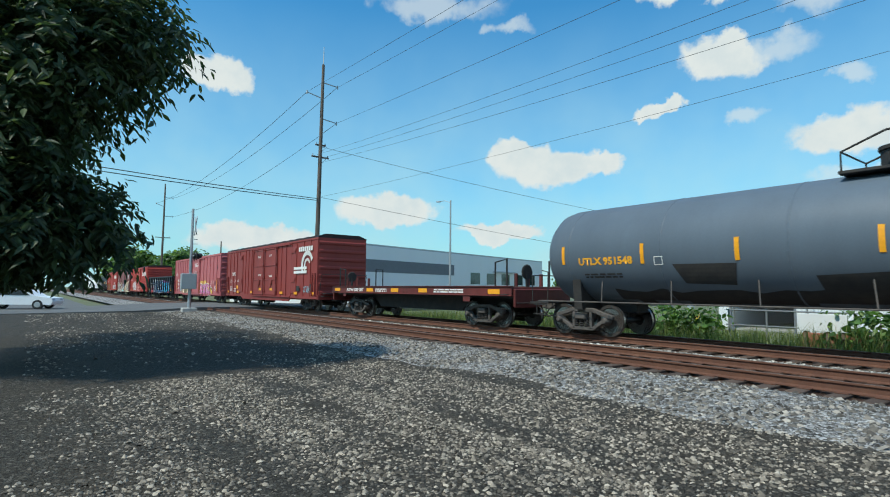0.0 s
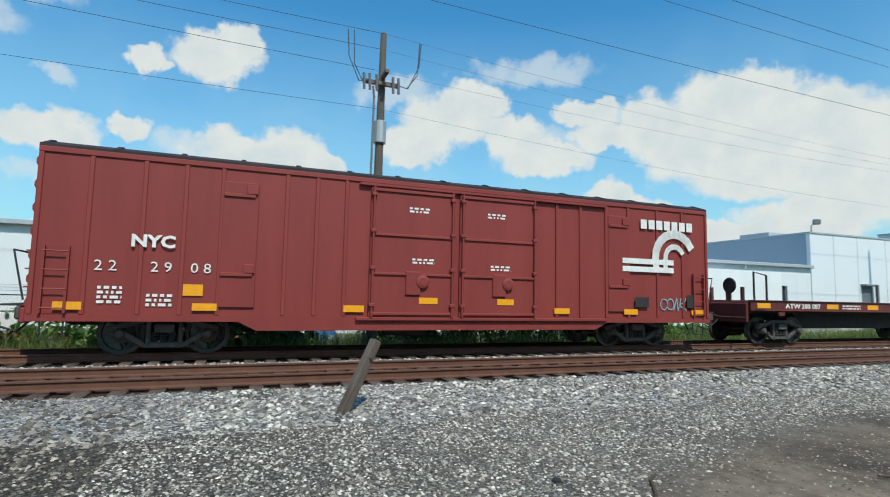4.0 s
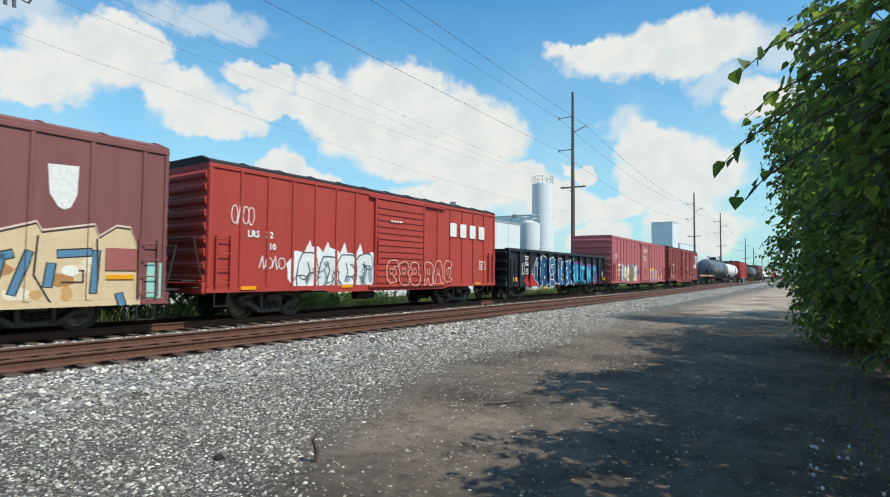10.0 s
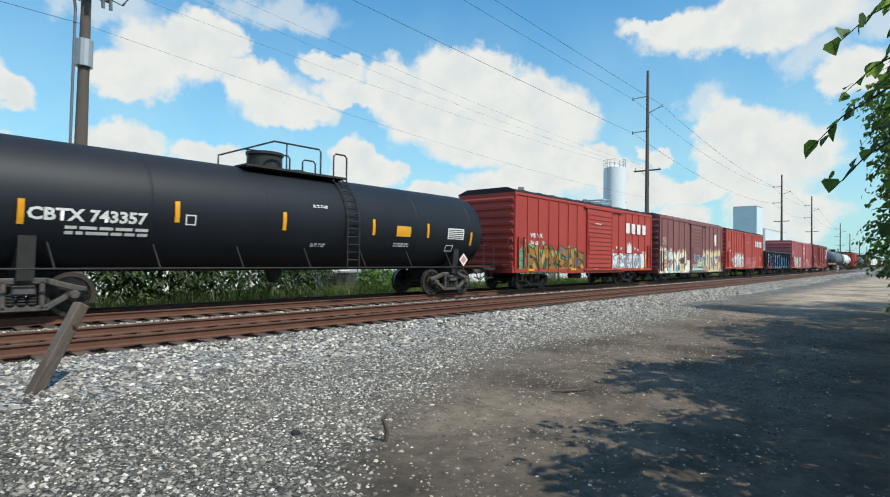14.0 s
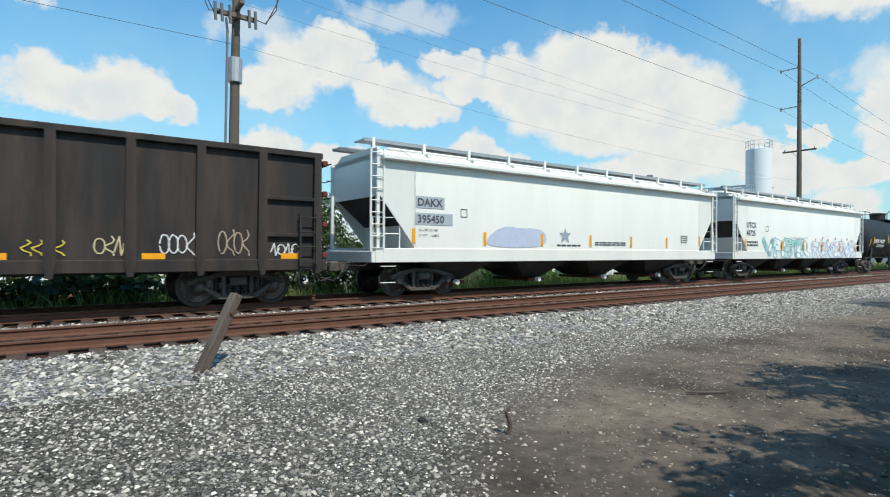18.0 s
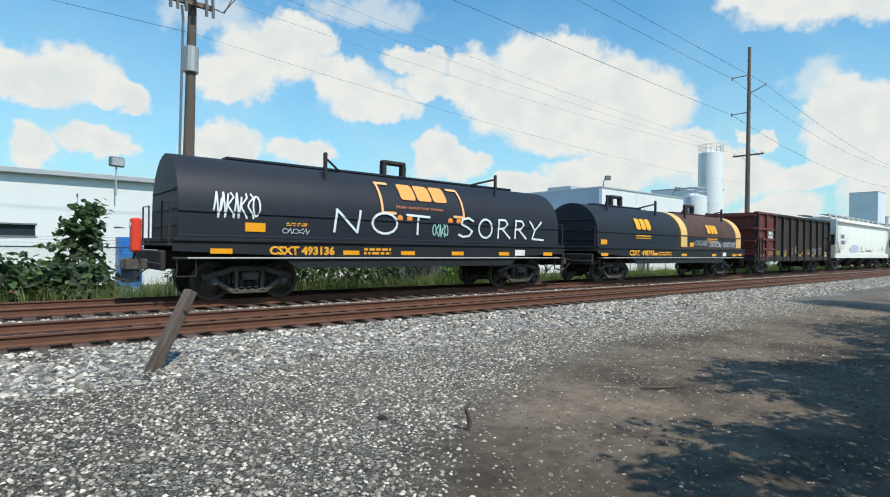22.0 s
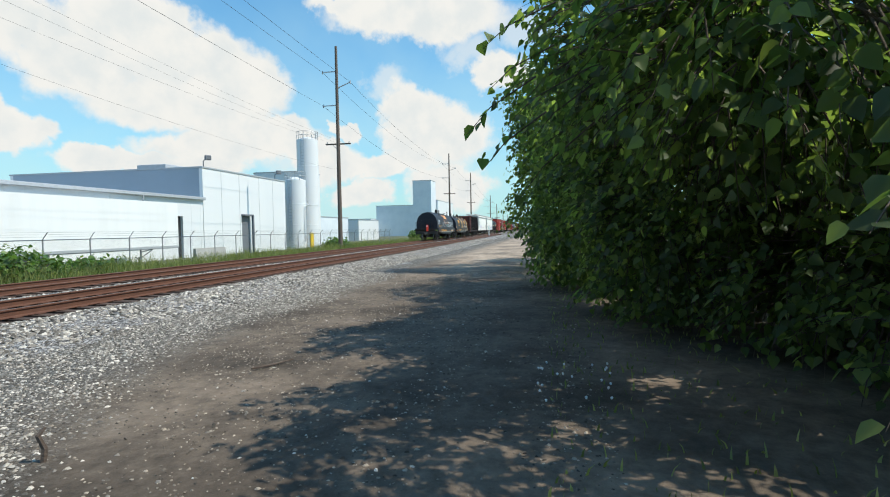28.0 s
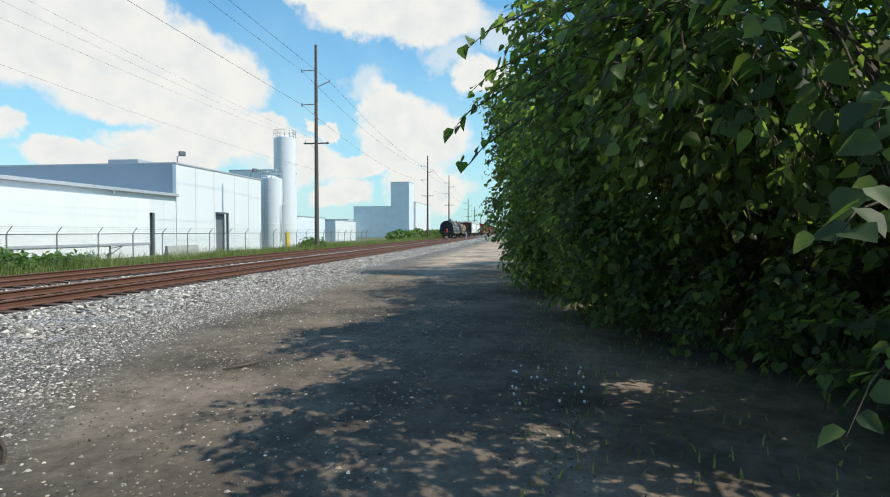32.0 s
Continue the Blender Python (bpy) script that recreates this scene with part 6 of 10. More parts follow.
P = {
    "maroon": car_paint("maroon_boxcar_paint", "8a3c37", "702f2c", 0.5, 0.9),
    "pink": car_paint("faded_pink_boxcar_paint", "ae5f61", "9c4f52", 0.5, 0.8),
    "red": car_paint("red_boxcar_paint", "b0443b", "93362f", 0.4, 0.9),
    "brown": car_paint("brown_boxcar_paint", "865552", "6c403f", 0.6, 1.2),
    "black": car_paint("black_car_paint", "23262b", "303135", 0.5, 1.5, 0.55),
    "hood": car_paint("dark_blue_black_hood_paint", "21252e", "2c2f38", 0.5, 0.8, 0.55),
    "tankgrey": car_paint("blue_grey_tank_paint", "5d6772", "4c545d", 0.5, 0.6, 0.5),
    "tankblack": car_paint("black_tank_paint", "1b1e24", "24272d", 0.5, 0.8, 0.55),
    "white": car_paint("white_hopper_paint", "e4e2dc", "cdcdc9", 0.4, 0.8, 0.5, 0.03),
    "tan": car_paint("tan_hood_paint", "e2b877", "c59a60", 0.4, 1.0),
    "rusthood": car_paint("rusty_brown_hood_paint", "4a362f", "6b4634", 0.7, 1.6),
    "rustred": car_paint("rusty_red_gondola_paint", "6d3430", "3e2422", 0.7, 2.0),
    "gondola": car_paint("dirty_black_gondola_paint", "2c2929", "54463e", 0.7, 1.8, 0.75),
    "orange": car_paint("orange_red_boxcar_paint", "c2472e", "9e3a28", 0.4, 0.9),
    "roof": car_paint("dark_roof_paint", "2e2628", "4a3a38", 0.6, 1.5, 0.7),
    "under": material("grimy_black_underframe", (0.022, 0.02, 0.02), 0.8, spots=(0.05, 0.042, 0.036), spot_amount=0.7, spot_scale=3, bump=0.2),
    "truck": material("dusty_truck_casting", (0.07, 0.061, 0.056), 0.75, spots=(0.15, 0.122, 0.105), spot_amount=0.8, spot_scale=5, bump=0.25),
    "wheel": material("dark_rolled_steel", (0.06, 0.05, 0.045), 0.55, 0.5, spots=(0.11, 0.085, 0.07), spot_amount=0.7, spot_scale=4, bump=0.1),
    "tread": material("bright_wheel_tread", (0.45, 0.44, 0.43), 0.3, 0.9, bump=0),
    "amber": material("amber_reflector_sheet", srgb("f2a51e"), 0.4, bump=0, spots=srgb("d88f1a"), spot_amount=0.5, spot_scale=6),
    "lw": material("white_lettering", srgb("e9e7e2"), 0.6, bump=0, spots=srgb("c9b9b0"), spot_amount=0.6, spot_scale=9),
    "ly": material("yellow_lettering", srgb("f0a92a"), 0.55, bump=0),
    "lk": material("dark_grey_lettering", srgb("4a4e55"), 0.6, bump=0),
}


def spray(hexcol):
    """A flat spray paint, made once for each colour."""
    if hexcol not in P:
        c = srgb(hexcol)
        P[hexcol] = material("spray_paint_" + str(len(P)), c, 0.5, bump=0, spots=tuple(x * 0.82 for x in c), spot_amount=0.6, spot_scale=5, grain=0.05)
    return P[hexcol]


# ---- railway cars: running gear ----
def wheelset_mesh():
    g = Geo()
    for s in (-1, 1):
        y = s * 0.755
        prof = [(y - s * 0.09, 0.0), (y - s * 0.09, 0.15), (y - s * 0.05, 0.17), (y - s * 0.015, 0.36), (y - s * 0.06, 0.385), (y - s * 0.065, 0.455)]
        g.slot = 0
        g.lathe(prof, "y", 28)
        g.slot = 1
        g.lathe([(y - s * 0.065, 0.455), (y + s * 0.05, 0.452)], "y", 28)
        g.slot = 0
        g.lathe([(y + s * 0.05, 0.452), (y + s * 0.055, 0.48), (y + s * 0.08, 0.475), (y + s * 0.08, 0.385), (y + s * 0.03, 0.36), (y + s * 0.06, 0.16), (y + s * 0.07, 0.0)], "y", 28)
    g.lathe([(-0.74, 0.085), (0.74, 0.085)], "y", 12)
    for s in (-1, 1):
        g.lathe([(s * 0.8, 0.07), (s * 1.06, 0.07)], "y", 12)
    return g.mesh("wheelset", [P["wheel"], P["tread"]], True)


def bogie_meshes():
    out = {}
    g = Geo()
    # cast side frame: arched top and bottom members with two windows
    def beam(pts, w, y):
        for (x0, z0), (x1, z1) in zip(pts, pts[1:]):
            d = math.hypot(x1 - x0, z1 - z0)
            a = math.atan2(z1 - z0, x1 - x0)
            g.bevel_box(-0.03, d + 0.03, -0.07, 0.07, -w / 2, w / 2, 0.02, Matrix.Translation((x0, y, z0)) @ Matrix.Rotation(-a, 4, "Y"))
    beam([(-1.08, 0.56), (-0.7, 0.66), (-0.4, 0.76), (0.4, 0.76), (0.7, 0.66), (1.08, 0.56)], 0.13, 0)
    beam([(-0.86, 0.5), (-0.4, 0.2), (0.4, 0.2), (0.86, 0.5)], 0.12, 0)
    beam([(-0.32, 0.2), (-0.32, 0.74)], 0.1, 0)
    beam([(0.32, 0.2), (0.32, 0.74)], 0.1, 0)
    out["side_frame"] = g.mesh("side_frame", P["truck"])
    g = Geo()
    for x in (-0.2, -0.02, 0.16):
        for k in range(4):
            g.lathe([(0.27 + k * 0.062, 0.055), (0.29 + k * 0.062, 0.085), (0.31 + k * 0.062, 0.085), (0.33 + k * 0.062, 0.055)], "z", 10, (x, -0.01, 0))
    out["springs"] = g.mesh("springs", P["under"])
    out["bolster"] = Geo().bevel_box(-0.2, 0.2, -1.15, 1.15, 0.48, 0.68, 0.03).lathe([(0.68, 0.3), (0.78, 0.28)], "z", 16).mesh("bolster", P["truck"])
    out["brake_beam"] = Geo().tube([(-0.45, -0.75, 0.4), (-0.45, 0.75, 0.4)], 0.05, 6).tube([(0.45, -0.75, 0.4), (0.45, 0.75, 0.4)], 0.05, 6).mesh("brake_beam", P["under"])
    cap = Geo()
    cap.lathe([(-0.17, 0.0), (-0.17, 0.07), (-0.13, 0.1), (-0.05, 0.125), (0.08, 0.13)], "y", 16)
    out["bearing_cap"] = cap.mesh("bearing_cap", P["truck"], True)
    return out


WHEELSET = wheelset_mesh()
BOGIE = bogie_meshes()
SPIN = []


def bogie(car, x, spin=True):
    b = part("bogie", BOGIE["bolster"], None, car, "dusty cast steel truck")
    b.location = (x, 0, 0)
    for s in (-1, 1):
        f = part("side_frame", BOGIE["side_frame"], None, b)
        f.location = (0, s * 0.98, 0)
        sp = tagged(part("spring_set", BOGIE["springs"], None, b), kind="stuff")
        sp.location = (0, s * 1.0, 0)
        for e in (-0.87, 0.87):
            c = part("bearing_cap", BOGIE["bearing_cap"], None, b)
            c.location = (e, s * 0.98, 0.455)
            if s > 0:
                c.rotation_euler = (0, 0, math.pi)
    part("brake_beam", BOGIE["brake_beam"], None, b)
    for e in (-0.87, 0.87):
        w = part("wheelset", WHEELSET, None, b)
        w.location = (e, 0, 0.455)
        if spin:
            SPIN.append(w)
    return b


def coupler(car, x, s, rear_gear=True):
    """Knuckle coupler, draft gear and brake hose at the end x that looks towards s."""
    m = Matrix.Translation((x, 0, 0.86)) @ Matrix.Diagonal((s, 1, 1, 1))
    g = Geo()
    g.bevel_box(-0.4, 0.35, -0.09, 0.09, -0.12, 0.12, 0.02).bevel_box(0.3, 0.6, -0.16, 0.06, -0.15, 0.15, 0.04).bevel_box(0.45, 0.66, 0.04, 0.18, -0.14, 0.14, 0.04)
    g.v = [tuple(m @ Vector(p)) for p in g.v]
    part("coupler", g, P["truck"], car)
    g = Geo().tube([m @ Vector(p) for p in ((0, -0.25, 0), (0.25, -0.3, -0.15), (0.5, -0.2, -0.4), (0.85, -0.1, -0.3))], 0.025, 6)
    part("brake_hose", g, P["under"], car)
    g = Geo().tube([m @ Vector(p) for p in ((0.05, -1.4, 0.12), (0.12, -1.35, 0.05), (0.15, -0.4, 0.05), (0.3, -0.1, 0.15))], 0.014, 5)
    part("uncoupling_lever", g, P["truck"], car)


def ladder(car, x, y, z0, z1, rungs, along="x", w=0.42, mat=None, outset=0.07):
    """Grab-iron ladder. along: the way in which its rungs run."""
    s = -1 if y < 0 else 1
    mat = mat or P["under"]
    base, piece = car, "grab_iron"
    if along == "x" and rungs > 3:
        for e in (-1, 1):
            g = Geo().box(x + e * w / 2 - 0.025, x + e * w / 2 + 0.025, min(y, y + s * outset), max(y, y + s * outset), z0 - 0.1, z1 + 0.1)
            if e < 0:
                base, piece = part("ladder", g, mat, car), "rung"
            else:
                part("stile", g, mat, base)
    for k in range(rungs):
        z = z0 + (z1 - z0) * k / max(1, rungs - 1)
        if along == "x":
            pts = [(x - w / 2, y, z), (x - w / 2, y + s * outset, z), (x + w / 2, y + s * outset, z), (x + w / 2, y, z)]
        else:
            q = -1 if x < 0 else 1
            pts = [(x, y - w / 2, z), (x + q * outset, y - w / 2, z), (x + q * outset, y + w / 2, z), (x, y + w / 2, z)]
        part(piece, Geo().tube(pts, 0.014, 5), mat, base)


def stirrup(car, x, y, z):
    g = Geo().tube([(x - 0.2, y, z), (x - 0.2, y, z - 0.38), (x + 0.2, y, z - 0.38), (x + 0.2, y, z)], 0.02, 5)
    part("stirrup_step", g, P["under"], car)


# ---- markings ----
TEXTS = []


def lettering(car, s, x, z, h, mat, y=-1.56, wrap=None, stretch=1.0, bold=0.0):
    """Lettering of cap height h whose lower left corner lies at x, z of the near side."""
    cu = bpy.data.curves.new("lettering", "FONT")
    cu.body, cu.size, cu.resolution_u, cu.offset = s, h * 1.42, 2 if h < 0.5 else 6, bold
    ob = new("lettering", cu)
    TEXTS.append((ob, car, mat, Matrix.Translation((x, y, z)) @ Matrix.Rotation(radians(90), 4, "X") @ Matrix.Diagonal((stretch, 1, 1, 1)), wrap))


def finish_texts():
    bpy.context.view_layer.update()
    dg = bpy.context.evaluated_depsgraph_get()
    for ob, car, mat, m, wrap in TEXTS:
        me = bpy.data.meshes.new_from_object(ob.evaluated_get(dg))
        me.transform(m)
        if wrap:
            for v in me.vertices:
                v.co.y = wrap(v.co.z)
        me.materials.clear()
        me.materials.append(mat)
        t = new("lettering", me)
        t.parent = car
        cu = ob.data
        bpy.data.objects.remove(ob)
        bpy.data.curves.remove(cu)


def slices(poly, step=0.11):
    """Cuts a shape into level strips, so that it can follow a round side."""
    lo, hi = min(z for _, z in poly), max(z for _, z in poly)
    n = max(1, int((hi - lo) / step + 0.99))

    def cut(p, zc, keep_above):
        out = []
        for (x0, z0), (x1, z1) in zip(p, p[1:] + p[:1]):
            in0, in1 = (z0 >= zc) == keep_above, (z1 >= zc) == keep_above
            if in0:
                out.append((x0, z0))
            if in0 != in1 and z1 != z0:
                out.append((x0 + (x1 - x0) * (zc - z0) / (z1 - z0), zc))
        return out

    res = []
    for k in range(n):
        p = list(poly)
        if k > 0:
            p = cut(p, lo + (hi - lo) * k / n, True)
        if k < n - 1 and len(p) > 2:
            p = cut(p, lo + (hi - lo) * (k + 1) / n, False)
        if len(p) > 2:
            res.append(p)
    return res


def decal(car, name, polys, mat, y=-1.56, lift=1, wrap=None, label=""):
    """Flat painted shapes, each a list of (x, z), lying lift thin coats above the side."""
    g = Geo()
    for poly in polys:
        for q in (slices(poly) if wrap else [poly]):
            g.add([(x, (wrap(z) if wrap else y) - 0.0035 * lift, z) for x, z in q], [tuple(range(len(q)))])
    return part(name, g, mat, car, label)


def rect(x0, x1, z0, z1):
    return [(x0, z0), (x1, z0), (x1, z1), (x0, z1)]


def ribbon(pts, w):
    """A brush stroke of width w as four-sided pieces with a little overlap."""
    out = []
    for (x0, z0), (x1, z1) in zip(pts, pts[1:]):
        d = math.hypot(x1 - x0, z1 - z0) or 1e-6
        nx, nz = -(z1 - z0) / d * w / 2, (x1 - x0) / d * w / 2
        ex, ez = (x1 - x0) / d * w * 0.3, (z1 - z0) / d * w * 0.3
        out.append([(x0 - ex + nx, z0 - ez + nz), (x0 - ex - nx, z0 - ez - nz), (x1 + ex - nx, z1 + ez - nz), (x1 + ex + nx, z1 + ez + nz)])
    return out


STROKES = {
    "N": [[(0, 0), (0.08, 1), (0.75, 0), (0.85, 1)]],
    "O": [[(0.45 + 0.45 * math.cos(a * 0.45 + 1.4), 0.48 + 0.5 * math.sin(a * 0.45 + 1.4)) for a in range(16)]],
    "T": [[(0, 0.95), (0.9, 0.9)], [(0.45, 0.95), (0.42, 0)]],
    "S": [[(0.85, 0.85), (0.55, 1), (0.15, 0.9), (0.1, 0.65), (0.5, 0.5), (0.8, 0.3), (0.6, 0.05), (0.2, 0), (-0.05, 0.1)]],
    "R": [[(0.1, 0), (0.15, 1), (0.6, 1), (0.75, 0.8), (0.55, 0.55), (0.15, 0.5)], [(0.4, 0.5), (0.95, 0)]],
    "Y": [[(0, 1), (0.4, 0.5)], [(0.9, 1), (0.4, 0.5), (0.2, 0.0), (1.1, -0.05)]],
}


def tag_word(car, word, x, z, h, w, gap, colour, wrap=None, y=-1.56, width=0.07, lift=4):
    polys = []
    for ch in word:
        if ch in STROKES:
            for s in STROKES[ch]:
                polys += ribbon([(x + p[0] * w, z + p[1] * h) for p in s], width)
        x += w + gap
    decal(car, "spray_tag", polys, spray(colour), y, lift, wrap, "sprayed graffiti tag")


def scribble(car, x0, x1, z0, z1, colour, seed, n=7, width=0.035, wrap=None, y=-1.56, lift=3):
    """An unreadable sprayed tag of loops and slashes."""
    r = random.Random(seed)
    polys = []
    cw = (x1 - x0) / n
    for i in range(n):
        cx = x0 + cw * (i + 0.5)
        k = r.choice("ols")
        if k == "o":
            a0 = r.uniform(0, 6)
            pts = [(cx + cw * 0.55 * math.cos(a0 + a * 0.5), (z0 + z1) / 2 + (z1 - z0) * r.uniform(0.36, 0.44) * math.sin(a0 + a * 0.5)) for a in range(13)]
        elif k == "l":
            pts = [(cx - cw * 0.5, z0 + (z1 - z0) * r.uniform(0, 0.3)), (cx, z1), (cx + cw * 0.2, z0), (cx + cw * 0.7, z0 + (z1 - z0) * r.uniform(0.4, 1))]
        else:
            pts = [(cx + cw * 0.5 * math.sin(a * 1.3 + r.random()), z1 - (z1 - z0) * a / 6) for a in range(7)]
        polys += ribbon(pts, width)
    decal(car, "spray_tag", polys, spray(colour), y, lift, wrap, "thin sprayed graffiti tag")


def throw_up(car, x0, x1, z0, z1, n, colour, seed, width=0.04, y=-1.56, lift=3, wrap=None):
    """Large hollow letters drawn with one line of spray."""
    r = random.Random(seed)
    w = (x1 - x0) / n
    polys = []
    for i in range(n):
        lb = smooth_loop(letter_blob(r, x0 + i * w, x0 + (i + 1) * w, z0, z1 - r.uniform(0, 0.2) * (z1 - z0), 0.08), 1)
        polys += ribbon(lb + lb[:1], width)
        cx, cz = x0 + (i + 0.5) * w, (z0 + z1) / 2
        polys += ribbon([(cx + w * 0.14 * math.cos(a), cz + 0.12 * math.sin(a)) for a in (0, 1, 2, 3, 4, 5, 6.28)], width * 0.8)
    decal(car, "throw_up", polys, spray(colour), y, lift, wrap, "outlined sprayed graffiti letters")


def smooth_loop(pts, rounds=2):
    for _ in range(rounds):
        q = []
        for a, b in zip(pts, pts[1:] + pts[:1]):
            q.append((a[0] * 0.75 + b[0] * 0.25, a[1] * 0.75 + b[1] * 0.25))
            q.append((a[0] * 0.25 + b[0] * 0.75, a[1] * 0.25 + b[1] * 0.75))
        pts = q
    return pts


def letter_blob(r, x0, x1, z0, z1, jag):
    """A fat, uneven letter-like form as a closed loop."""
    w, h = x1 - x0, z1 - z0
    j = lambda a: r.uniform(-a, a)
    kind = r.randrange(4)
    if kind == 0:
        p = [(0, 0), (0.3, 0.05), (0.42, 0.35), (0.6, 0.02), (1, 0), (0.85, 0.4), (1.0, 0.75), (0.75, 1), (0.1, 0.97), (0.15, 0.5)]
    elif kind == 1:
        p = [(0.1, 0), (0.95, 0.04), (0.9, 0.28), (0.5, 0.3), (0.9, 0.42), (0.85, 0.62), (0.5, 0.65), (1, 0.75), (0.95, 1), (0.05, 0.96)]
    elif kind == 2:
        p = [(0, 0.05), (0.25, 0), (0.35, 0.4), (0.65, 0.4), (0.75, 0), (1, 0.02), (0.85, 0.95), (0.5, 1), (0.2, 0.92)]
    else:
        p = [(0.05, 0.2), (0.3, 0), (0.85, 0), (1, 0.3), (0.75, 0.55), (0.95, 0.7), (0.8, 1), (0.25, 0.98), (0.0, 0.75), (0.25, 0.5)]
    return [(x0 + w * a + j(jag * w), z0 + h * b + j(jag * h)) for a, b in p]


def grow(pts, d):
    cx, cz = sum(p[0] for p in pts) / len(pts), sum(p[1] for p in pts) / len(pts)
    out = []
    for x, z in pts:
        l = math.hypot(x - cx, z - cz) or 1
        out.append((x + (x - cx) / l * d, z + (z - cz) / l * d))
    return out


def mural(car, x0, x1, z0, z1, n, fills, outline, halo, cloud=None, seed=1, y=-1.56, wrap=None, jag=0.07, lift=1, shine="f4f4f4", lim=None, accents=()):
    """A row of fat painted letters with an outline, a halo and a coloured cloud behind."""
    r = random.Random(seed)
    fit = lambda poly: [(min(max(a, x0 - 0.5), x1 + 0.5), max(b, lim if lim is not None else z0 - 0.12)) for a, b in poly]
    if cloud:
        blobs = []
        for i in range(n + 2):
            cx = x0 + (x1 - x0) * (i + 0.1) / (n + 1)
            rx, rz = (x1 - x0) / n * r.uniform(0.6, 0.8), (z1 - z0) * r.uniform(0.5, 0.62)
            blobs.append(fit([(cx + rx * math.cos(a * 0.35) * r.uniform(0.88, 1.1), (z0 + z1) / 2 + rz * math.sin(a * 0.35) * r.uniform(0.88, 1.1)) for a in range(18)]))
        decal(car, "mural_cloud", blobs, spray(cloud), y, lift, wrap, "sprayed graffiti backing")
    sets = {}
    w = (x1 - x0) / n
    for i in range(n):
        lb = letter_blob(r, x0 + i * w - w * 0.06, x0 + (i + 1) * w + w * 0.06, z0 + r.uniform(0, 0.08) * (z1 - z0), z1 - r.uniform(0, 0.12) * (z1 - z0), jag)
        body = smooth_loop(lb, 1)
        sets.setdefault("halo", []).append(fit(grow(body, 0.13)))
        sets.setdefault("outline", []).append(fit(grow(body, 0.05)))
        sets.setdefault(("fill", i % len(fills)), []).append(fit(body))
        zc, xc = (z0 + z1) / 2, x0 + (i + 0.5) * w
        sets.setdefault("shine", []).append(ribbon([(xc - w * 0.25, zc + (z1 - z0) * 0.25), (xc + w * 0.05, zc + (z1 - z0) * 0.32)], 0.04)[0])
        sets.setdefault("inner", []).extend(ribbon([(xc - w * 0.1, zc - (z1 - z0) * 0.3), (xc + w * 0.05, zc), (xc - w * 0.05, zc + (z1 - z0) * 0.2)], 0.05))
    if halo:
        decal(car, "mural_halo", sets["halo"], spray(halo), y, lift + 1, wrap)
    for k, poly in enumerate(sets["outline"]):
        decal(car, "mural_outline", [poly], spray(outline), y, lift + 2 + 0.25 * (k % 2), wrap)
    for i in range(len(fills)):
        if ("fill", i) in sets:
            for poly in sets["fill", i]:
                decal(car, "mural_letter", [poly], spray(fills[i]), y, lift + 3 + 0.2 * i, wrap, "fat sprayed graffiti letter")
    # patches of other colours and loose strokes laid over the letters
    for q, col in enumerate(accents):
        polys = []
        for i in range(n * 2):
            cx, cz = r.uniform(x0, x1), r.uniform(z0 + 0.1, z1 - 0.25)
            a = r.uniform(0, 3.1)
            l, b = r.uniform(0.12, 0.38), r.uniform(0.04, 0.13)
            loop = [(cx + l * math.cos(t) * math.cos(a) - b * math.sin(t) * math.sin(a), cz + l * math.cos(t) * math.sin(a) + b * math.sin(t) * math.cos(a)) for t in (0, 0.7, 1.5, 2.3, 3.1, 4.2, 5.3)]
            polys.append(fit(loop))
        tagged(decal(car, "mural_accent", polys, spray(col), y, lift + 3.9 + 0.2 * q, wrap), kind="stuff")
    if accents:
        polys = []
        for i in range(n * 3):
            cx, cz = r.uniform(x0, x1), r.uniform(z0 + 0.15, z1 - 0.3)
            a0, rr = r.uniform(0, 6.2), r.uniform(0.12, 0.34)
            polys += [fit(p) for p in ribbon([(cx + rr * math.cos(a0 + k * 0.5), cz + rr * 0.8 * math.sin(a0 + k * 0.5)) for k in range(6)], 0.035)]
        tagged(decal(car, "mural_stroke", polys, spray(outline), y, lift + 4.6, wrap), kind="stuff")
    tagged(decal(car, "mural_detail", sets["inner"], spray(outline), y, lift + 4.5, wrap), kind="stuff")
    if shine:
        tagged(decal(car, "mural_shine", sets["shine"], spray(shine), y, lift + 5, wrap), kind="stuff")


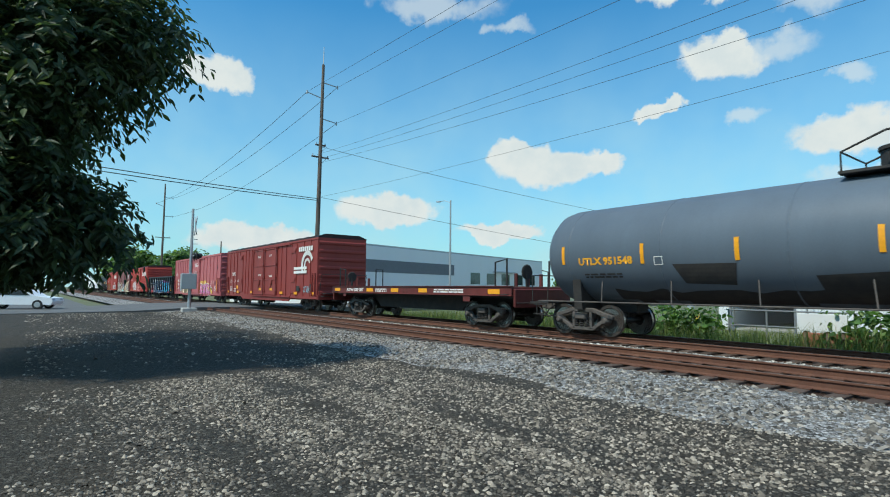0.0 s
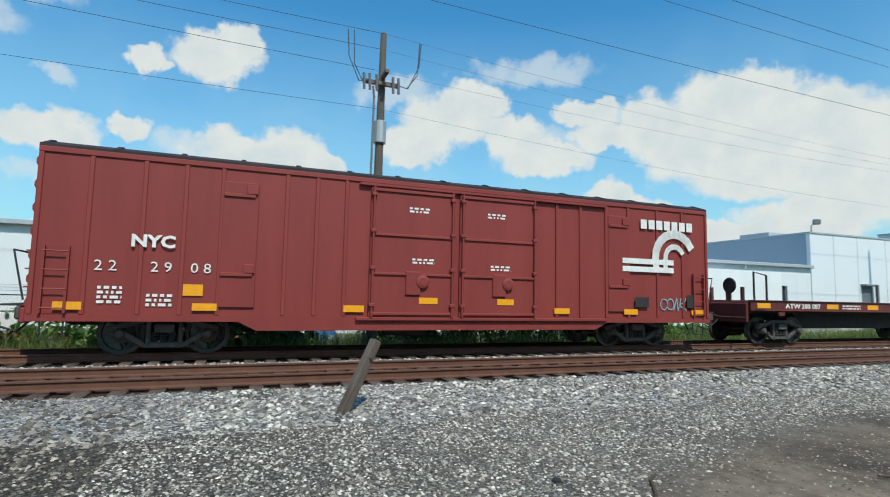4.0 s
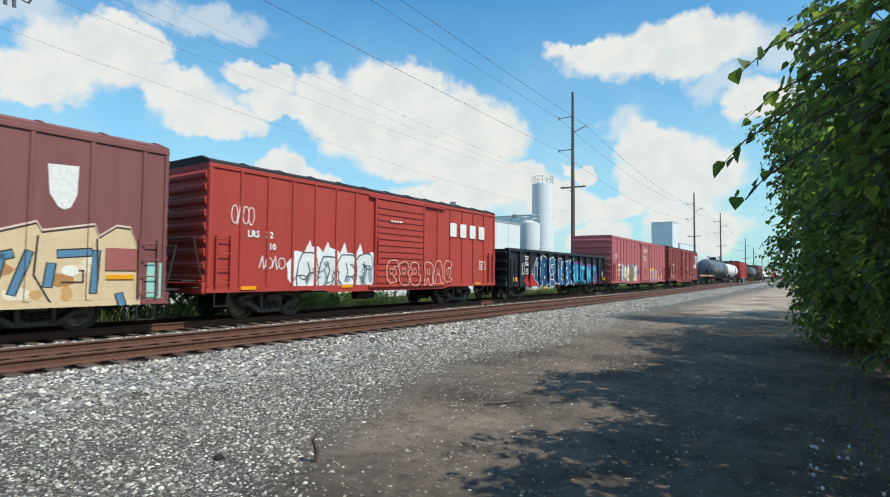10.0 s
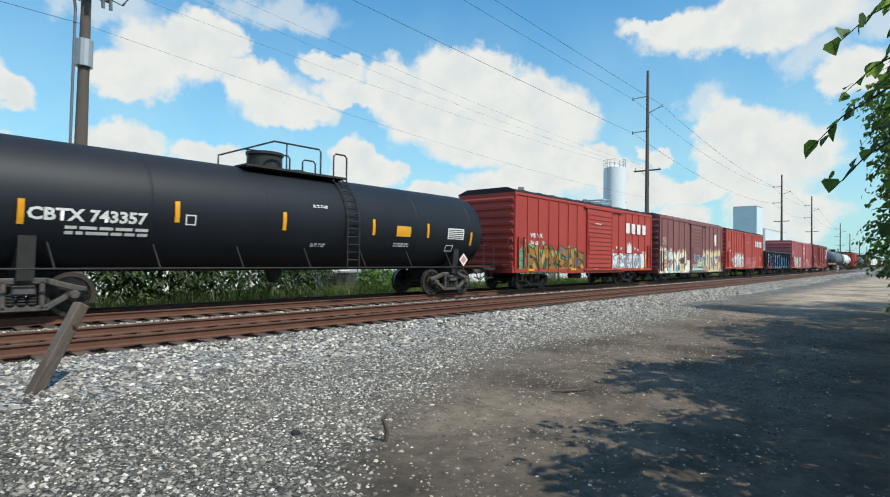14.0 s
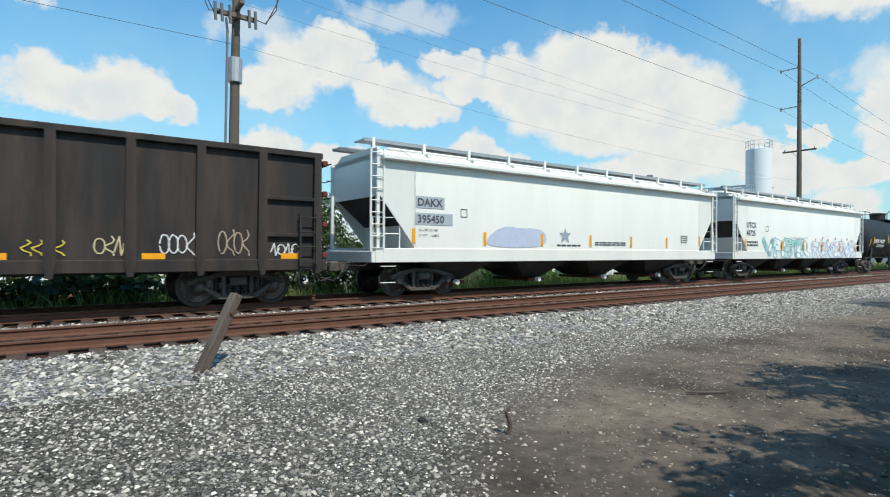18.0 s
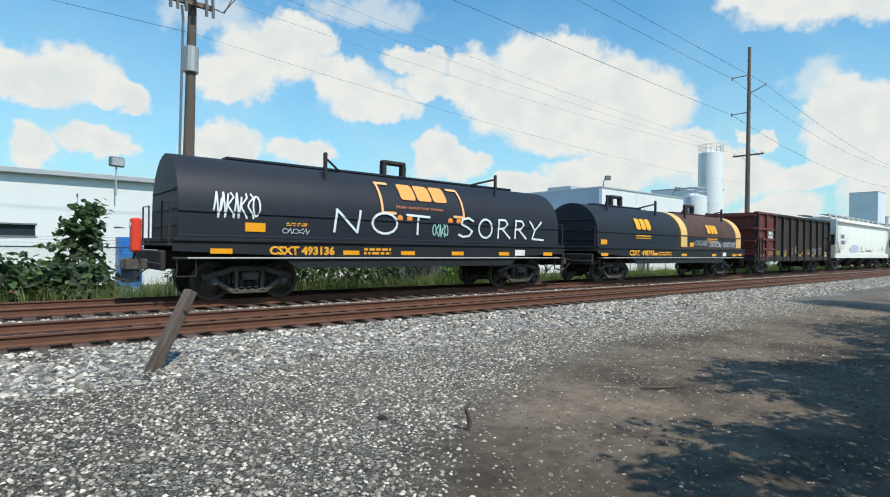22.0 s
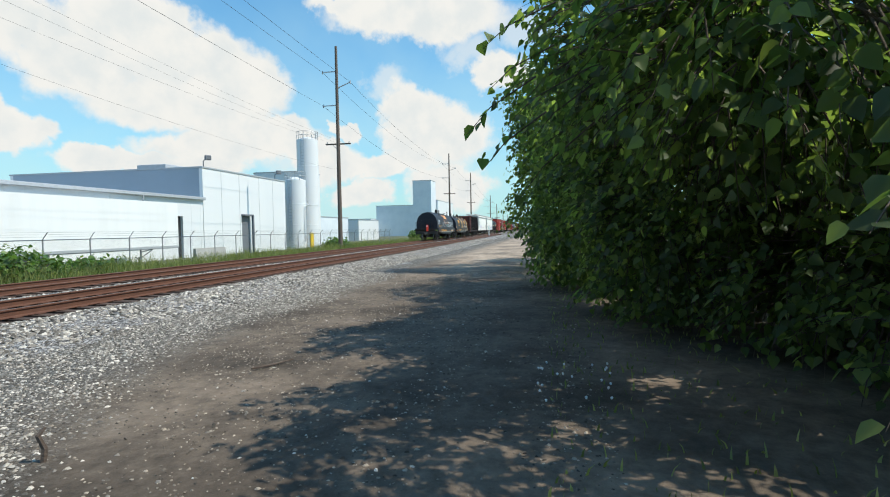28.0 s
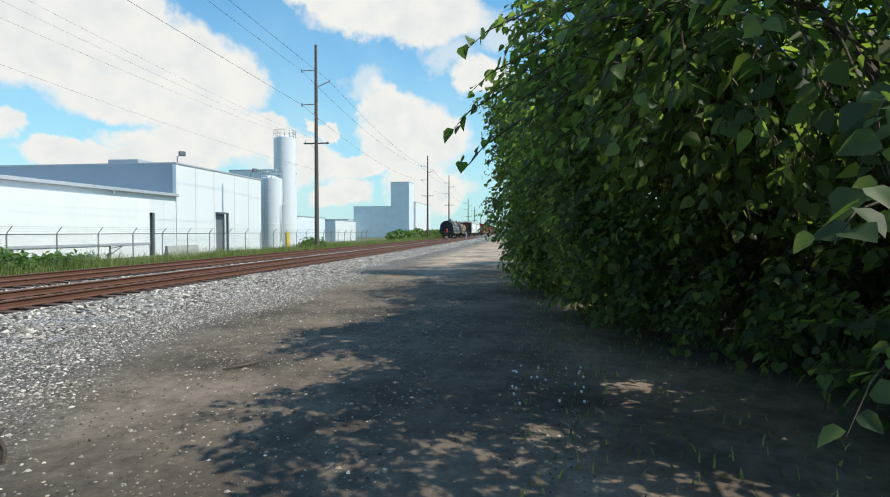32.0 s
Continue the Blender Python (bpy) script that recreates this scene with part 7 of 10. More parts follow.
GLYPHS = {
    "O": [[(0.5, 0.03), (0.12, 0.3), (0.1, 0.72), (0.45, 0.98), (0.85, 0.75), (0.88, 0.3), (0.5, 0.03)]],
    "B": [[(0.15, 0.0), (0.2, 1.0), (0.75, 0.9), (0.7, 0.6), (0.25, 0.52), (0.85, 0.42), (0.85, 0.1), (0.1, 0.04)]],
    "E": [[(0.9, 1.0), (0.15, 0.92), (0.2, 0.5), (0.7, 0.53)], [(0.2, 0.5), (0.12, 0.06), (0.92, 0.02)]],
    "L": [[(0.3, 1.0), (0.2, 0.1), (0.95, 0.06)]],
    "I": [[(0.5, 1.0), (0.45, 0.0)]],
    "S": [[(0.9, 0.95), (0.25, 0.9), (0.15, 0.6), (0.82, 0.42), (0.75, 0.08), (0.05, 0.04)]],
    "K": [[(0.2, 1.0), (0.2, 0.0)], [(0.9, 1.0), (0.25, 0.5), (1.0, 0.0)]],
    "R": [[(0.15, 0.0), (0.2, 0.97), (0.8, 0.9), (0.75, 0.55), (0.2, 0.48)], [(0.45, 0.5), (0.98, 0.0)]],
    # forms that only look like letters
    "1": [[(0.1, 0.0), (0.2, 0.95), (0.95, 0.8)], [(0.0, 0.5), (0.7, 0.42), (0.95, 0.05)]],
    "2": [[(0.0, 0.95), (0.42, 0.1), (0.9, 1.0), (1.1, 0.75)]],
    "3": [[(0.1, 0.1), (0.35, 0.95), (0.8, 0.7), (0.3, 0.45), (1.0, 0.0)]],
    "4": [[(0.95, 0.9), (0.3, 1.0), (0.1, 0.5), (0.9, 0.35), (0.5, 0.0), (0.0, 0.15)]],
    "5": [[(0.15, 1.0), (0.25, 0.0), (0.95, 0.2), (0.75, 1.0)], [(0.2, 0.5), (0.8, 0.55)]],
    "6": [[(0.0, 0.85), (1.0, 0.95)], [(0.5, 0.9), (0.4, 0.1), (0.9, 0.0)]],
}


def clip(poly, x0, x1, z0, z1):
    """The piece of a shape that lies inside an upright rectangle."""
    for ax, lim, sign in ((0, x0, 1), (0, x1, -1), (1, z0, 1), (1, z1, -1)):
        out = []
        for a, b in zip(poly, poly[1:] + poly[:1]):
            da, db = (a[ax] - lim) * sign, (b[ax] - lim) * sign
            if da >= 0:
                out.append(a)
            if (da >= 0) != (db >= 0):
                t = da / (da - db)
                out.append((a[0] + (b[0] - a[0]) * t, a[1] + (b[1] - a[1]) * t))
        poly = out
        if len(poly) < 3:
            return None
    return poly


def coat(car, name, polys, colour, lift, faces, label=""):
    """A coat of spray on every face (x0, x1, z0, z1, y) of a stepped side."""
    g = Geo()
    for x0, x1, z0, z1, y in faces:
        for p in polys:
            q = clip(p, x0, x1, z0, z1)
            if q:
                g.add([(a, y - 0.0025 * lift, b) for a, b in q], [tuple(range(len(q)))])
    return part(name, g, spray(colour), car, label) if g.f else None


def blob(cx, cz, rx, rz, r, n=14, rough=0.1):
    return [(cx + rx * math.cos(k * 6.283 / n) * r.uniform(1 - rough, 1 + rough), cz + rz * math.sin(k * 6.283 / n) * r.uniform(1 - rough, 1 + rough)) for k in range(n)]


def wild_word(car, word, x0, x1, z0, z1, w, fills, outline, faces, shadow=None, rim=None, seed=1, lift=4, jitter=0.05, accents=(), tall=1.0):
    """Angular sprayed letters, each with a thick outline and a cast block of shadow colour."""
    r = random.Random(seed)
    adv = {"I": 0.6, "L": 0.8}
    unit = (x1 - x0) / sum(adv.get(ch, 1.0) for ch in word)
    x, h = x0, z1 - z0
    for i, ch in enumerate(word):
        cw = unit * adv.get(ch, 1.0)
        zb, zt = z0 + r.uniform(0, 0.08) * h, z1 - r.uniform(0, 0.12) * h * tall
        strokes = [[(x + cw * (0.04 + 0.92 * p[0]) + r.uniform(-jitter, jitter) * cw, zb + (zt - zb) * p[1] + r.uniform(-jitter, jitter) * h) for p in st] for st in GLYPHS[ch]]
        base = lift + 1.5 * (i % 2)
        if shadow:
            coat(car, "letter_shadow", [q for st in strokes for q in ribbon([(a + 0.45 * w, b - 0.4 * w) for a, b in st], w * 1.25)], shadow, lift - 2 + 0.3 * (i % 2), faces)
        if rim:
            coat(car, "letter_rim", [q for st in strokes for q in ribbon(st, w * 1.75)], rim, base - 0.5, faces)
        coat(car, "letter_outline", [q for st in strokes for q in ribbon(st, w * 1.38)], outline, base, faces)
        coat(car, "letter_fill", [q for st in strokes for q in ribbon(st, w)], fills[i % len(fills)], base + 0.7, faces, "angular sprayed graffiti letter")
        for k, col in enumerate(accents):
            st = strokes[k % len(strokes)]
            a, b = st[k % (len(st) - 1)], st[k % (len(st) - 1) + 1]
            t = r.uniform(0.1, 0.5)
            p0 = (a[0] + (b[0] - a[0]) * t, a[1] + (b[1] - a[1]) * t)
            p1 = (a[0] + (b[0] - a[0]) * (t + 0.4), a[1] + (b[1] - a[1]) * (t + 0.4))
            coat(car, "letter_accent", ribbon([p0, p1], w * r.uniform(0.35, 0.8)), col, base + 1.1 + 0.1 * k, faces)
        x += cw


def box_faces(L, ribs, doors, y=-1.552, z0=0.7, rib_y=-1.597, door_y=-1.645):
    """The planes of a boxcar's near side: sheet, posts, doors."""
    cuts = sorted([(r - 0.045, r + 0.045, rib_y) for r in ribs] + [(a, b, door_y) for a, b in doors])
    out, x = [], 0.05
    for a, b, yy in cuts:
        if a > x:
            out.append((x, a, z0, 4.2, y))
        out.append((a, b, z0, 4.2, yy))
        x = max(x, b)
    return out + [(x, L - 0.05, z0, 4.2, y)]


def small_print(car, x, z, w, h, rows, mat, y=-1.56, wrap=None, seed=3, lift=1.5):
    """Stencilled data too small to read: rows of short bars."""
    r = random.Random(seed)
    polys = []
    rh = h / rows
    for k in range(rows):
        a = x
        while a < x + w:
            b = min(x + w, a + r.uniform(0.08, 0.3) * max(w, 0.5))
            polys.append(rect(a, b, z + h - (k + 0.85) * rh, z + h - (k + 0.25) * rh))
            a = b + 0.05
    decal(car, "stencil_data", polys, mat, y, lift, wrap)


def amber_marks(car, spots, w=0.5, h=0.14, y=-1.56, wrap=None):
    for x, z in spots:
        decal(car, "reflector", [rect(x, x + w, z, z + h)], P["amber"], y, 2, wrap, "amber reflective patch")


def amber_bars(car, spots, w=0.11, h=0.5, y=-1.56, wrap=None):
    for x, z in spots:
        decal(car, "reflector", [rect(x, x + w, z, z + h)], P["amber"], y, 2, wrap, "amber reflective strip")


# ---- boxcar ----
def boxcar(label, L, paint, z1=4.25, z0=0.68, ribs=(), doors=(), door_style="plug", roof=None, end_ribs=9, sill_drop=0.0, name="boxcar", gears=2.45, spin=True, round_ends=False, group="freight cars of the train", crown=0.19):
    """A boxcar whose rear end is x = 0 and whose front end is x = L. The near side is y = -1.55."""
    c = thing(name, label, "freight car", group=group)
    W = 1.55
    prof = [(-W, z0 + 0.12), (W, z0 + 0.12), (W, z1 - 0.06), (W - 0.1, z1 + 0.03), (-W + 0.1, z1 + 0.03), (-W, z1 - 0.06)]
    part("body_shell", Geo().extrude(prof, 0.06, L - 0.06), paint, c)
    rp = roof or paint
    part("roof", Geo().extrude([(-W - 0.02, z1), (W + 0.02, z1), (W + 0.02, z1 + 0.06), (W - 0.45, z1 + 0.02 + crown), (-W + 0.45, z1 + 0.02 + crown), (-W - 0.02, z1 + 0.06)], 0.0, L), rp, c)
    n = int(L / 1.2)
    rm = Geo().extrude([(-W, z1 + 0.06), (-W + 0.45, z1 + 0.02 + crown), (W - 0.45, z1 + 0.02 + crown), (W, z1 + 0.06), (W, z1 + 0.08), (W - 0.45, z1 + 0.05 + crown), (-W + 0.45, z1 + 0.05 + crown), (-W, z1 + 0.08)], -0.05, 0.05).mesh("roof_rib", rp)
    for k in range(n + 1):
        o = part("roof_rib", rm, None, c)
        o.location.x = 0.1 + (L - 0.2) * k / n
    part("side_sill", Geo().plate([(0.0, z0 + 0.22), (L, z0 + 0.22), (L, z0 + 0.08), (L - gears - 1.5, z0 + 0.08), (L - gears - 1.9, z0 - sill_drop), (gears + 1.9, z0 - sill_drop), (gears + 1.5, z0 + 0.08), (0, z0 + 0.08)], -W - 0.03, -W + 0.05), paint, c)
    part("side_sill", Geo().plate([(0.0, z0 + 0.22), (L, z0 + 0.22), (L, z0 - sill_drop), (0, z0 - sill_drop)], W - 0.05, W + 0.03), paint, c)
    part("top_chord", Geo().bevel_box(0, L, -W - 0.035, -W + 0.05, z1 - 0.12, z1 + 0.0, 0.015), paint, c)
    rib = Geo().bevel_box(-0.045, 0.045, -W - 0.045, -W + 0.01, z0 + 0.22, z1 - 0.12, 0.012).mesh("side_post", paint)
    for x in (*ribs, 0.06, L - 0.06):
        o = part("side_post", rib, None, c)
        o.location.x = x
    for e, s in ((0.0, -1), (L, 1)):
        part("end_wall", Geo().box(min(e, e + s * -0.07), max(e, e - s * 0.07), -W, W, z0 + 0.1, z1), paint, c)
        for k in range(end_ribs):
            z = z0 + 0.45 + (z1 - z0 - 0.75) * k / (end_ribs - 1)
            g = Geo().plate([(e, z - 0.13), (e + s * 0.05, z - 0.05), (e + s * 0.05, z + 0.04), (e, z + 0.12)], -W + 0.06, W - 0.06)
            part("end_corrugation", g, paint, c)
        part("end_sill", Geo().bevel_box(min(e, e + s * 0.1), max(e, e + s * 0.1), -W, W, z0 + 0.05, z0 + 0.35, 0.02), paint, c)
        ladder(c, e + s * -0.45, -W - 0.03, z0 + 0.35, z0 + 1.5, 4, "x", mat=paint)
        ladder(c, e + s * 0.03, -1.2, z0 + 0.4, z0 + 1.5, 4, "y", mat=paint)
        part("crossover_platform", Geo().box(min(e + s * 0.1, e + s * 0.5), max(e + s * 0.1, e + s * 0.5), -1.3, 1.3, z0 + 0.38, z0 + 0.42), P["under"], c)
        g = Geo().tube([(e + s * 0.08, -1.45, z0 + 0.5), (e + s * 0.3, -1.45, z0 + 1.5), (e + s * 0.3, 1.45, z0 + 1.5), (e + s * 0.08, 1.45, z0 + 0.5)], 0.02, 5)
        part("end_handrail", g, P["under"], c)
        stirrup(c, e - s * 0.45, -W, z0 + 0.1)
        coupler(c, e, s)
    for x0, x1 in doors:
        zb, zt = z0 + 0.2, z1 - 0.2
        if door_style == "plug":
            d = part("door", Geo().bevel_box(x0, x1, -W - 0.07, -W, zb, zt, 0.02), paint, c, "plug door with locking bars")
            for z in (zb + 0.05, zb + (zt - zb) * 0.32, zb + (zt - zb) * 0.62, zt - 0.12):
                part("door_brace", Geo().bevel_box(x0 + 0.04, x1 - 0.04, -W - 0.11, -W - 0.06, z, z + 0.07, 0.012), paint, d)
            for x in (x0 + 0.07, x1 - 0.07):
                part("locking_bar", Geo().tube([(x, -W - 0.12, zb), (x, -W - 0.12, zt)], 0.03, 6), paint, d)
                for k in range(4):
                    z = zb + 0.25 + k * (zt - zb - 0.5) / 3
                    part("hinge", Geo().bevel_box(x - 0.07, x + 0.07, -W - 0.16, -W - 0.07, z, z + 0.09, 0.015), paint, d)
            xm = (x0 + x1) / 2
            part("door_gear", Geo().bevel_box(xm - 0.2, xm + 0.2, -W - 0.12, -W - 0.06, zb + 0.55, zb + 1.15, 0.02), paint, d)
            part("hand_wheel", Geo().lathe([(-W - 0.16, 0.1), (-W - 0.14, 0.17), (-W - 0.12, 0.1)], "y", 14, (xm + 0.25, 0, zb + 0.9)), paint, d)
        else:
            d = part("door", Geo().bevel_box(x0, x1, -W - 0.06, -W, zb, zt, 0.02), paint, c, "corrugated sliding door")
            for k in range(13):
                z = zb + 0.16 + k * (zt - zb - 0.3) / 12.5
                part("door_corrugation", Geo().plate([(x0 + 0.12, z - 0.07), (x1 - 0.12, z - 0.07), (x1 - 0.12, z + 0.04), (x0 + 0.12, z + 0.04)], -W - 0.09, -W - 0.055), paint, d)
            part("door_post", Geo().bevel_box(x0 - 0.02, x0 + 0.06, -W - 0.1, -W, zb, zt, 0.012), paint, d)
            part("door_post", Geo().bevel_box(x1 - 0.06, x1 + 0.02, -W - 0.1, -W, zb, zt, 0.012), paint, d)
            part("door_handle", Geo().tube([(x0 + 0.12, -W - 0.12, zb + 0.8), (x0 + 0.12, -W - 0.12, zb + 1.7)], 0.025, 6), paint, d)
    if doors:
        a, b = doors[0][0] - 0.3, doors[-1][1] + (doors[-1][1] - doors[0][0]) * 0.5
        part("door_track", Geo().bevel_box(a, min(b, L - 1), -W - 0.11, -W - 0.02, z0 + 0.12, z0 + 0.2, 0.01), paint, c)
        part("door_track", Geo().bevel_box(a, min(b, L - 1), -W - 0.1, -W - 0.02, z1 - 0.2, z1 - 0.13, 0.01), paint, c)
    part("underframe", Geo().box(0.5, L - 0.5, -0.35, 0.35, z0 - 0.05, z0 + 0.12).box(L * 0.35, L * 0.65, -1.2, 1.2, z0 - 0.02, z0 + 0.12), P["under"], c)
    part("brake_cylinder", Geo().lathe([(L * 0.42, 0.0), (L * 0.42, 0.16), (L * 0.48, 0.18), (L * 0.48, 0.0)], "x", 14, (0, -0.7, z0 - 0.15)), P["under"], c)
    for x in (gears, L - gears):
        bogie(c, x, spin)
    return c


def ribs_between(x0, x1, n):
    return [x0 + (x1 - x0) * k / n for k in range(1, n)]


# ---- tank car ----
def tank_car(label, L, paint, r=1.47, zc=2.4, r_under=True, spin=True, platform_x=None, name="tank_car", inset=2.2):
    c = thing(name, label, "freight car", group="freight cars of the train")
    a, b = 0.4, L - 0.4
    end = [(0.0, 0.0), (0.02, 0.3), (0.08, 0.62), (0.2, 0.85), (0.38, 0.96), (0.62, 1.0)]
    prof = [(a + e * r * 0.85, q * r) for e, q in end] + [(b - e * r * 0.85, q * r) for e, q in reversed(end)]
    part("barrel", Geo().lathe(prof, "x", 44, (0, 0, zc)), paint, c, smooth=True)
    for x in [a + 1.2 + k * (b - a - 2.4) / 5 for k in range(6)]:
        part("weld_band", Geo().lathe([(x - 0.03, r + 0.001), (x - 0.015, r + 0.008), (x + 0.015, r + 0.008), (x + 0.03, r + 0.001)], "x", 44, (0, 0, zc)), paint, c)
    for e, s in ((0.0, -1), (L, 1)):
        part("stub_sill", Geo().bevel_box(min(e, e - s * 3.2), max(e, e - s * 3.2), -0.3, 0.3, 0.7, 1.0, 0.02), P["under"], c)
        part("end_platform", Geo().box(min(e + s * 0.05, e - s * 0.75), max(e + s * 0.05, e - s * 0.75), -1.45, 1.45, 0.94, 0.99), P["under"], c)
        x = e - s * inset
        part("saddle", Geo().extrude([(-1.2, 0.78), (1.2, 0.78), (1.3, 1.9), (-1.3, 1.9)], x - 0.15, x + 0.15), P["under"], c)
        g = Geo()
        for y in (-1.42, 1.42):
            g.tube([(e - s * 0.7, y, 0.96), (e - s * 0.72, y, 1.95), (e - s * 0.4, y * 0.95, 2.0)], 0.02, 5)
        g.tube([(e - s * 0.02, -1.4, 0.97), (e - s * 0.02, -1.4, 1.85), (e - s * 0.02, 1.4, 1.85), (e - s * 0.02, 1.4, 0.97)], 0.02, 5)
        part("end_handrail", g, P["under"], c)
        stirrup(c, e - s * 0.45, -1.44, 0.95)
        ladder(c, e - s * 0.35, -1.42, 0.6, 0.9, 2, "x")
        coupler(c, e, s)
        bogie(c, e - s * inset, spin)
    for y in (-1.42, 1.42):
        g = Geo().tube([(0.3, y, 1.02), (L - 0.3, y, 1.02)], 0.022, 6)
        for k in range(1, 8):
            x = 0.6 + (L - 1.2) * k / 8
            q = -1 if y < 0 else 1
            g.tube([(x, y, 1.02), (x - 0.1, q * (r * 0.82), zc - r * 0.55)], 0.018, 5)
        part("side_handrail", g, P["under"] if paint is not P["tankgrey"] else P["truck"], c)
    px = platform_x or L / 2
    zt = zc + r
    part("platform_deck", Geo().box(px - 1.4, px + 2.0, -0.9, 0.9, zt - 0.06, zt + 0.0), P["under"], c)
    for y in (-0.85, 0.85):
        g = Geo().tube([(px - 1.35, y, zt - 0.1), (px - 1.35, y, zt + 0.42), (px - 0.55, y, zt + 0.74), (px + 0.95, y, zt + 0.74), (px + 1.02, y, zt + 0.66), (px + 1.02, y, zt)], 0.026, 6)
        g.tube([(px - 0.15, y, zt), (px - 0.15, y, zt + 0.74)], 0.022, 5)
        part("platform_rail", g, P["under"], c)
        g = Geo().tube([(px + 1.5, y, zt - 0.15), (px + 1.5, y, zt + 0.62), (px + 1.58, y, zt + 0.7), (px + 1.92, y, zt + 0.7), (px + 2.0, y, zt + 0.62), (px + 2.0, y, zt - 0.2)], 0.026, 6)
        part("grab_hoop", g, P["under"], c)
    part("platform_rail", Geo().tube([(px - 1.35, -0.85, zt + 0.42), (px - 1.35, 0.85, zt + 0.42)], 0.022, 5), P["under"], c)
    part("manway", Geo().lathe([(zt - 0.1, 0.5), (zt + 0.42, 0.5), (zt + 0.44, 0.54), (zt + 0.52, 0.54), (zt + 0.56, 0.3), (zt + 0.58, 0)], "z", 22, (px - 0.35, 0, 0)), P["under"], c, smooth=True)
    part("valve_housing", Geo().lathe([(zt - 0.1, 0.3), (zt + 0.1, 0.3), (zt + 0.16, 0.2), (zt + 0.18, 0)], "z", 14, (px + 0.75, 0, 0)), P["under"], c)
    g = Geo()
    wr = lambda z: -math.sqrt(max(0.01, (r + 0.09) ** 2 - (z - zc) ** 2))
    zs = [1.02 + (zt - 1.02) * k / 12 for k in range(13)]
    for e in (px + 1.55, px + 2.0):
        g.tube([(e, wr(z) if z > zc else -r - 0.09, z) for z in zs], 0.02, 5)
    for z in zs:
        y = wr(z) if z > zc else -r - 0.09
        g.tube([(px + 1.55, y, z), (px + 2.0, y, z)], 0.016, 5)
    part("side_ladder", g, P["under"], c)
    part("bottom_outlet", Geo().lathe([(0.55, 0.12), (zc - r + 0.05, 0.3)], "z", 12, (px, 0, 0)), P["under"], c)
    return c, (lambda z: -math.sqrt(max(0.05, r * r - (z - zc) ** 2)) - 0.006)


# ---- covered hopper ----
def hopper_car(label, L, paint, z1=3.95, z0=1.0, gates=4, spin=True):
    c = thing("covered_hopper", label, "freight car", group="freight cars of the train")
    W = 1.55
    sec = [(-W, 1.35), (-W, z1 - 0.25), (-W + 0.06, z1 - 0.02), (-0.95, z1 + 0.25), (0, z1 + 0.33), (0.95, z1 + 0.25), (W - 0.06, z1 - 0.02), (W, z1 - 0.25), (W, 1.35)]
    part("body_shell", Geo().extrude(sec, 1.35, L - 1.35), paint, c, smooth=True)
    # slope-ended side sheets
    for y0, y1 in ((-W, -W + 0.04), (W - 0.04, W)):
        part("side_sheet", Geo().plate([(0.25, z1 - 0.05), (0.25, 2.85), (1.4, 1.4), (1.4, z1 - 0.05)], y0, y1), paint, c)
        part("side_sheet", Geo().plate([(L - 0.25, z1 - 0.05), (L - 1.4, z1 - 0.05), (L - 1.4, 1.4), (L - 0.25, 2.85)], y0, y1), paint, c)
    for e, s in ((0.0, -1), (L, 1)):
        g = Geo()
        x0, x1 = e - s * 0.25, e - s * 1.45
        g.add([(x0, -W + 0.04, z1 + 0.05), (x0, W - 0.04, z1 + 0.05), (x0, W - 0.04, 3.0), (x0, -W + 0.04, 3.0), (e - s * 2.2, W - 0.04, 1.35), (e - s * 2.2, -W + 0.04, 1.35), (x1, -W + 0.04, z1 + 0.05), (x1, W - 0.04, z1 + 0.05)],
              [(3, 2, 4, 5)])
        # sheet coloured black, standing in for the shade under the slope
        part("slope_sheet", g, P["under"], c)
        part("end_wall", Geo().box(min(x0, x0 - s * 0.05), max(x0, x0 - s * 0.05), -W + 0.04, W - 0.04, 2.85, z1 + 0.05), paint, c)
        part("end_roof", Geo().extrude([(-W, z1 - 0.1), (-0.95, z1 + 0.22), (0.95, z1 + 0.22), (W, z1 - 0.1)], min(x0, x1), max(x0, x1)), paint, c)
        part("end_sill", Geo().bevel_box(min(e, e - s * 1.2), max(e, e - s * 1.2), -W, W, z0, z0 + 0.32, 0.02), paint, c)
        for y in (-W + 0.05, W - 0.05):
            part("corner_post", Geo().bevel_box(min(x0, x0 + s * 0.1), max(x0, x0 + s * 0.1), y - 0.05, y + 0.05, z0 + 0.3, z1, 0.01), paint, c)
        g = Geo().tube([(e - s * 0.05, -1.5, z0 + 0.3), (e - s * 0.05, -1.5, z0 + 1.25), (e - s * 0.9, -1.5, z0 + 1.25), (e - s * 0.9, -1.5, z0 + 0.3)], 0.022, 5)
        g.tube([(e - s * 0.05, -1.5, z0 + 0.8), (e - s * 0.9, -1.5, z0 + 0.8)], 0.018, 5)
        part("end_handrail", g, paint, c)
        ladder(c, e - s * 0.15, -W, z0 + 0.4, z1, 9, "x", 0.4, paint, 0.05)
        ladder(c, e - s * 0.5, -W, z0 - 0.55, z0 - 0.1, 2, "x", 0.45, paint, 0.05)
        coupler(c, e, s)
        bogie(c, e - s * 2.0, spin)
    for y0, y1 in ((-W - 0.03, -W + 0.06), (W - 0.06, W + 0.03)):
        part("side_sill", Geo().bevel_box(0.1, L - 0.1, y0, y1, z0, 1.4, 0.015), paint, c)
        part("top_sill", Geo().bevel_box(0.25, L - 0.25, y0 - (0.16 if y0 < 0 else 0), y1 + (0.16 if y0 > 0 else 0), z1 - 0.17, z1 - 0.05, 0.02), paint, c)
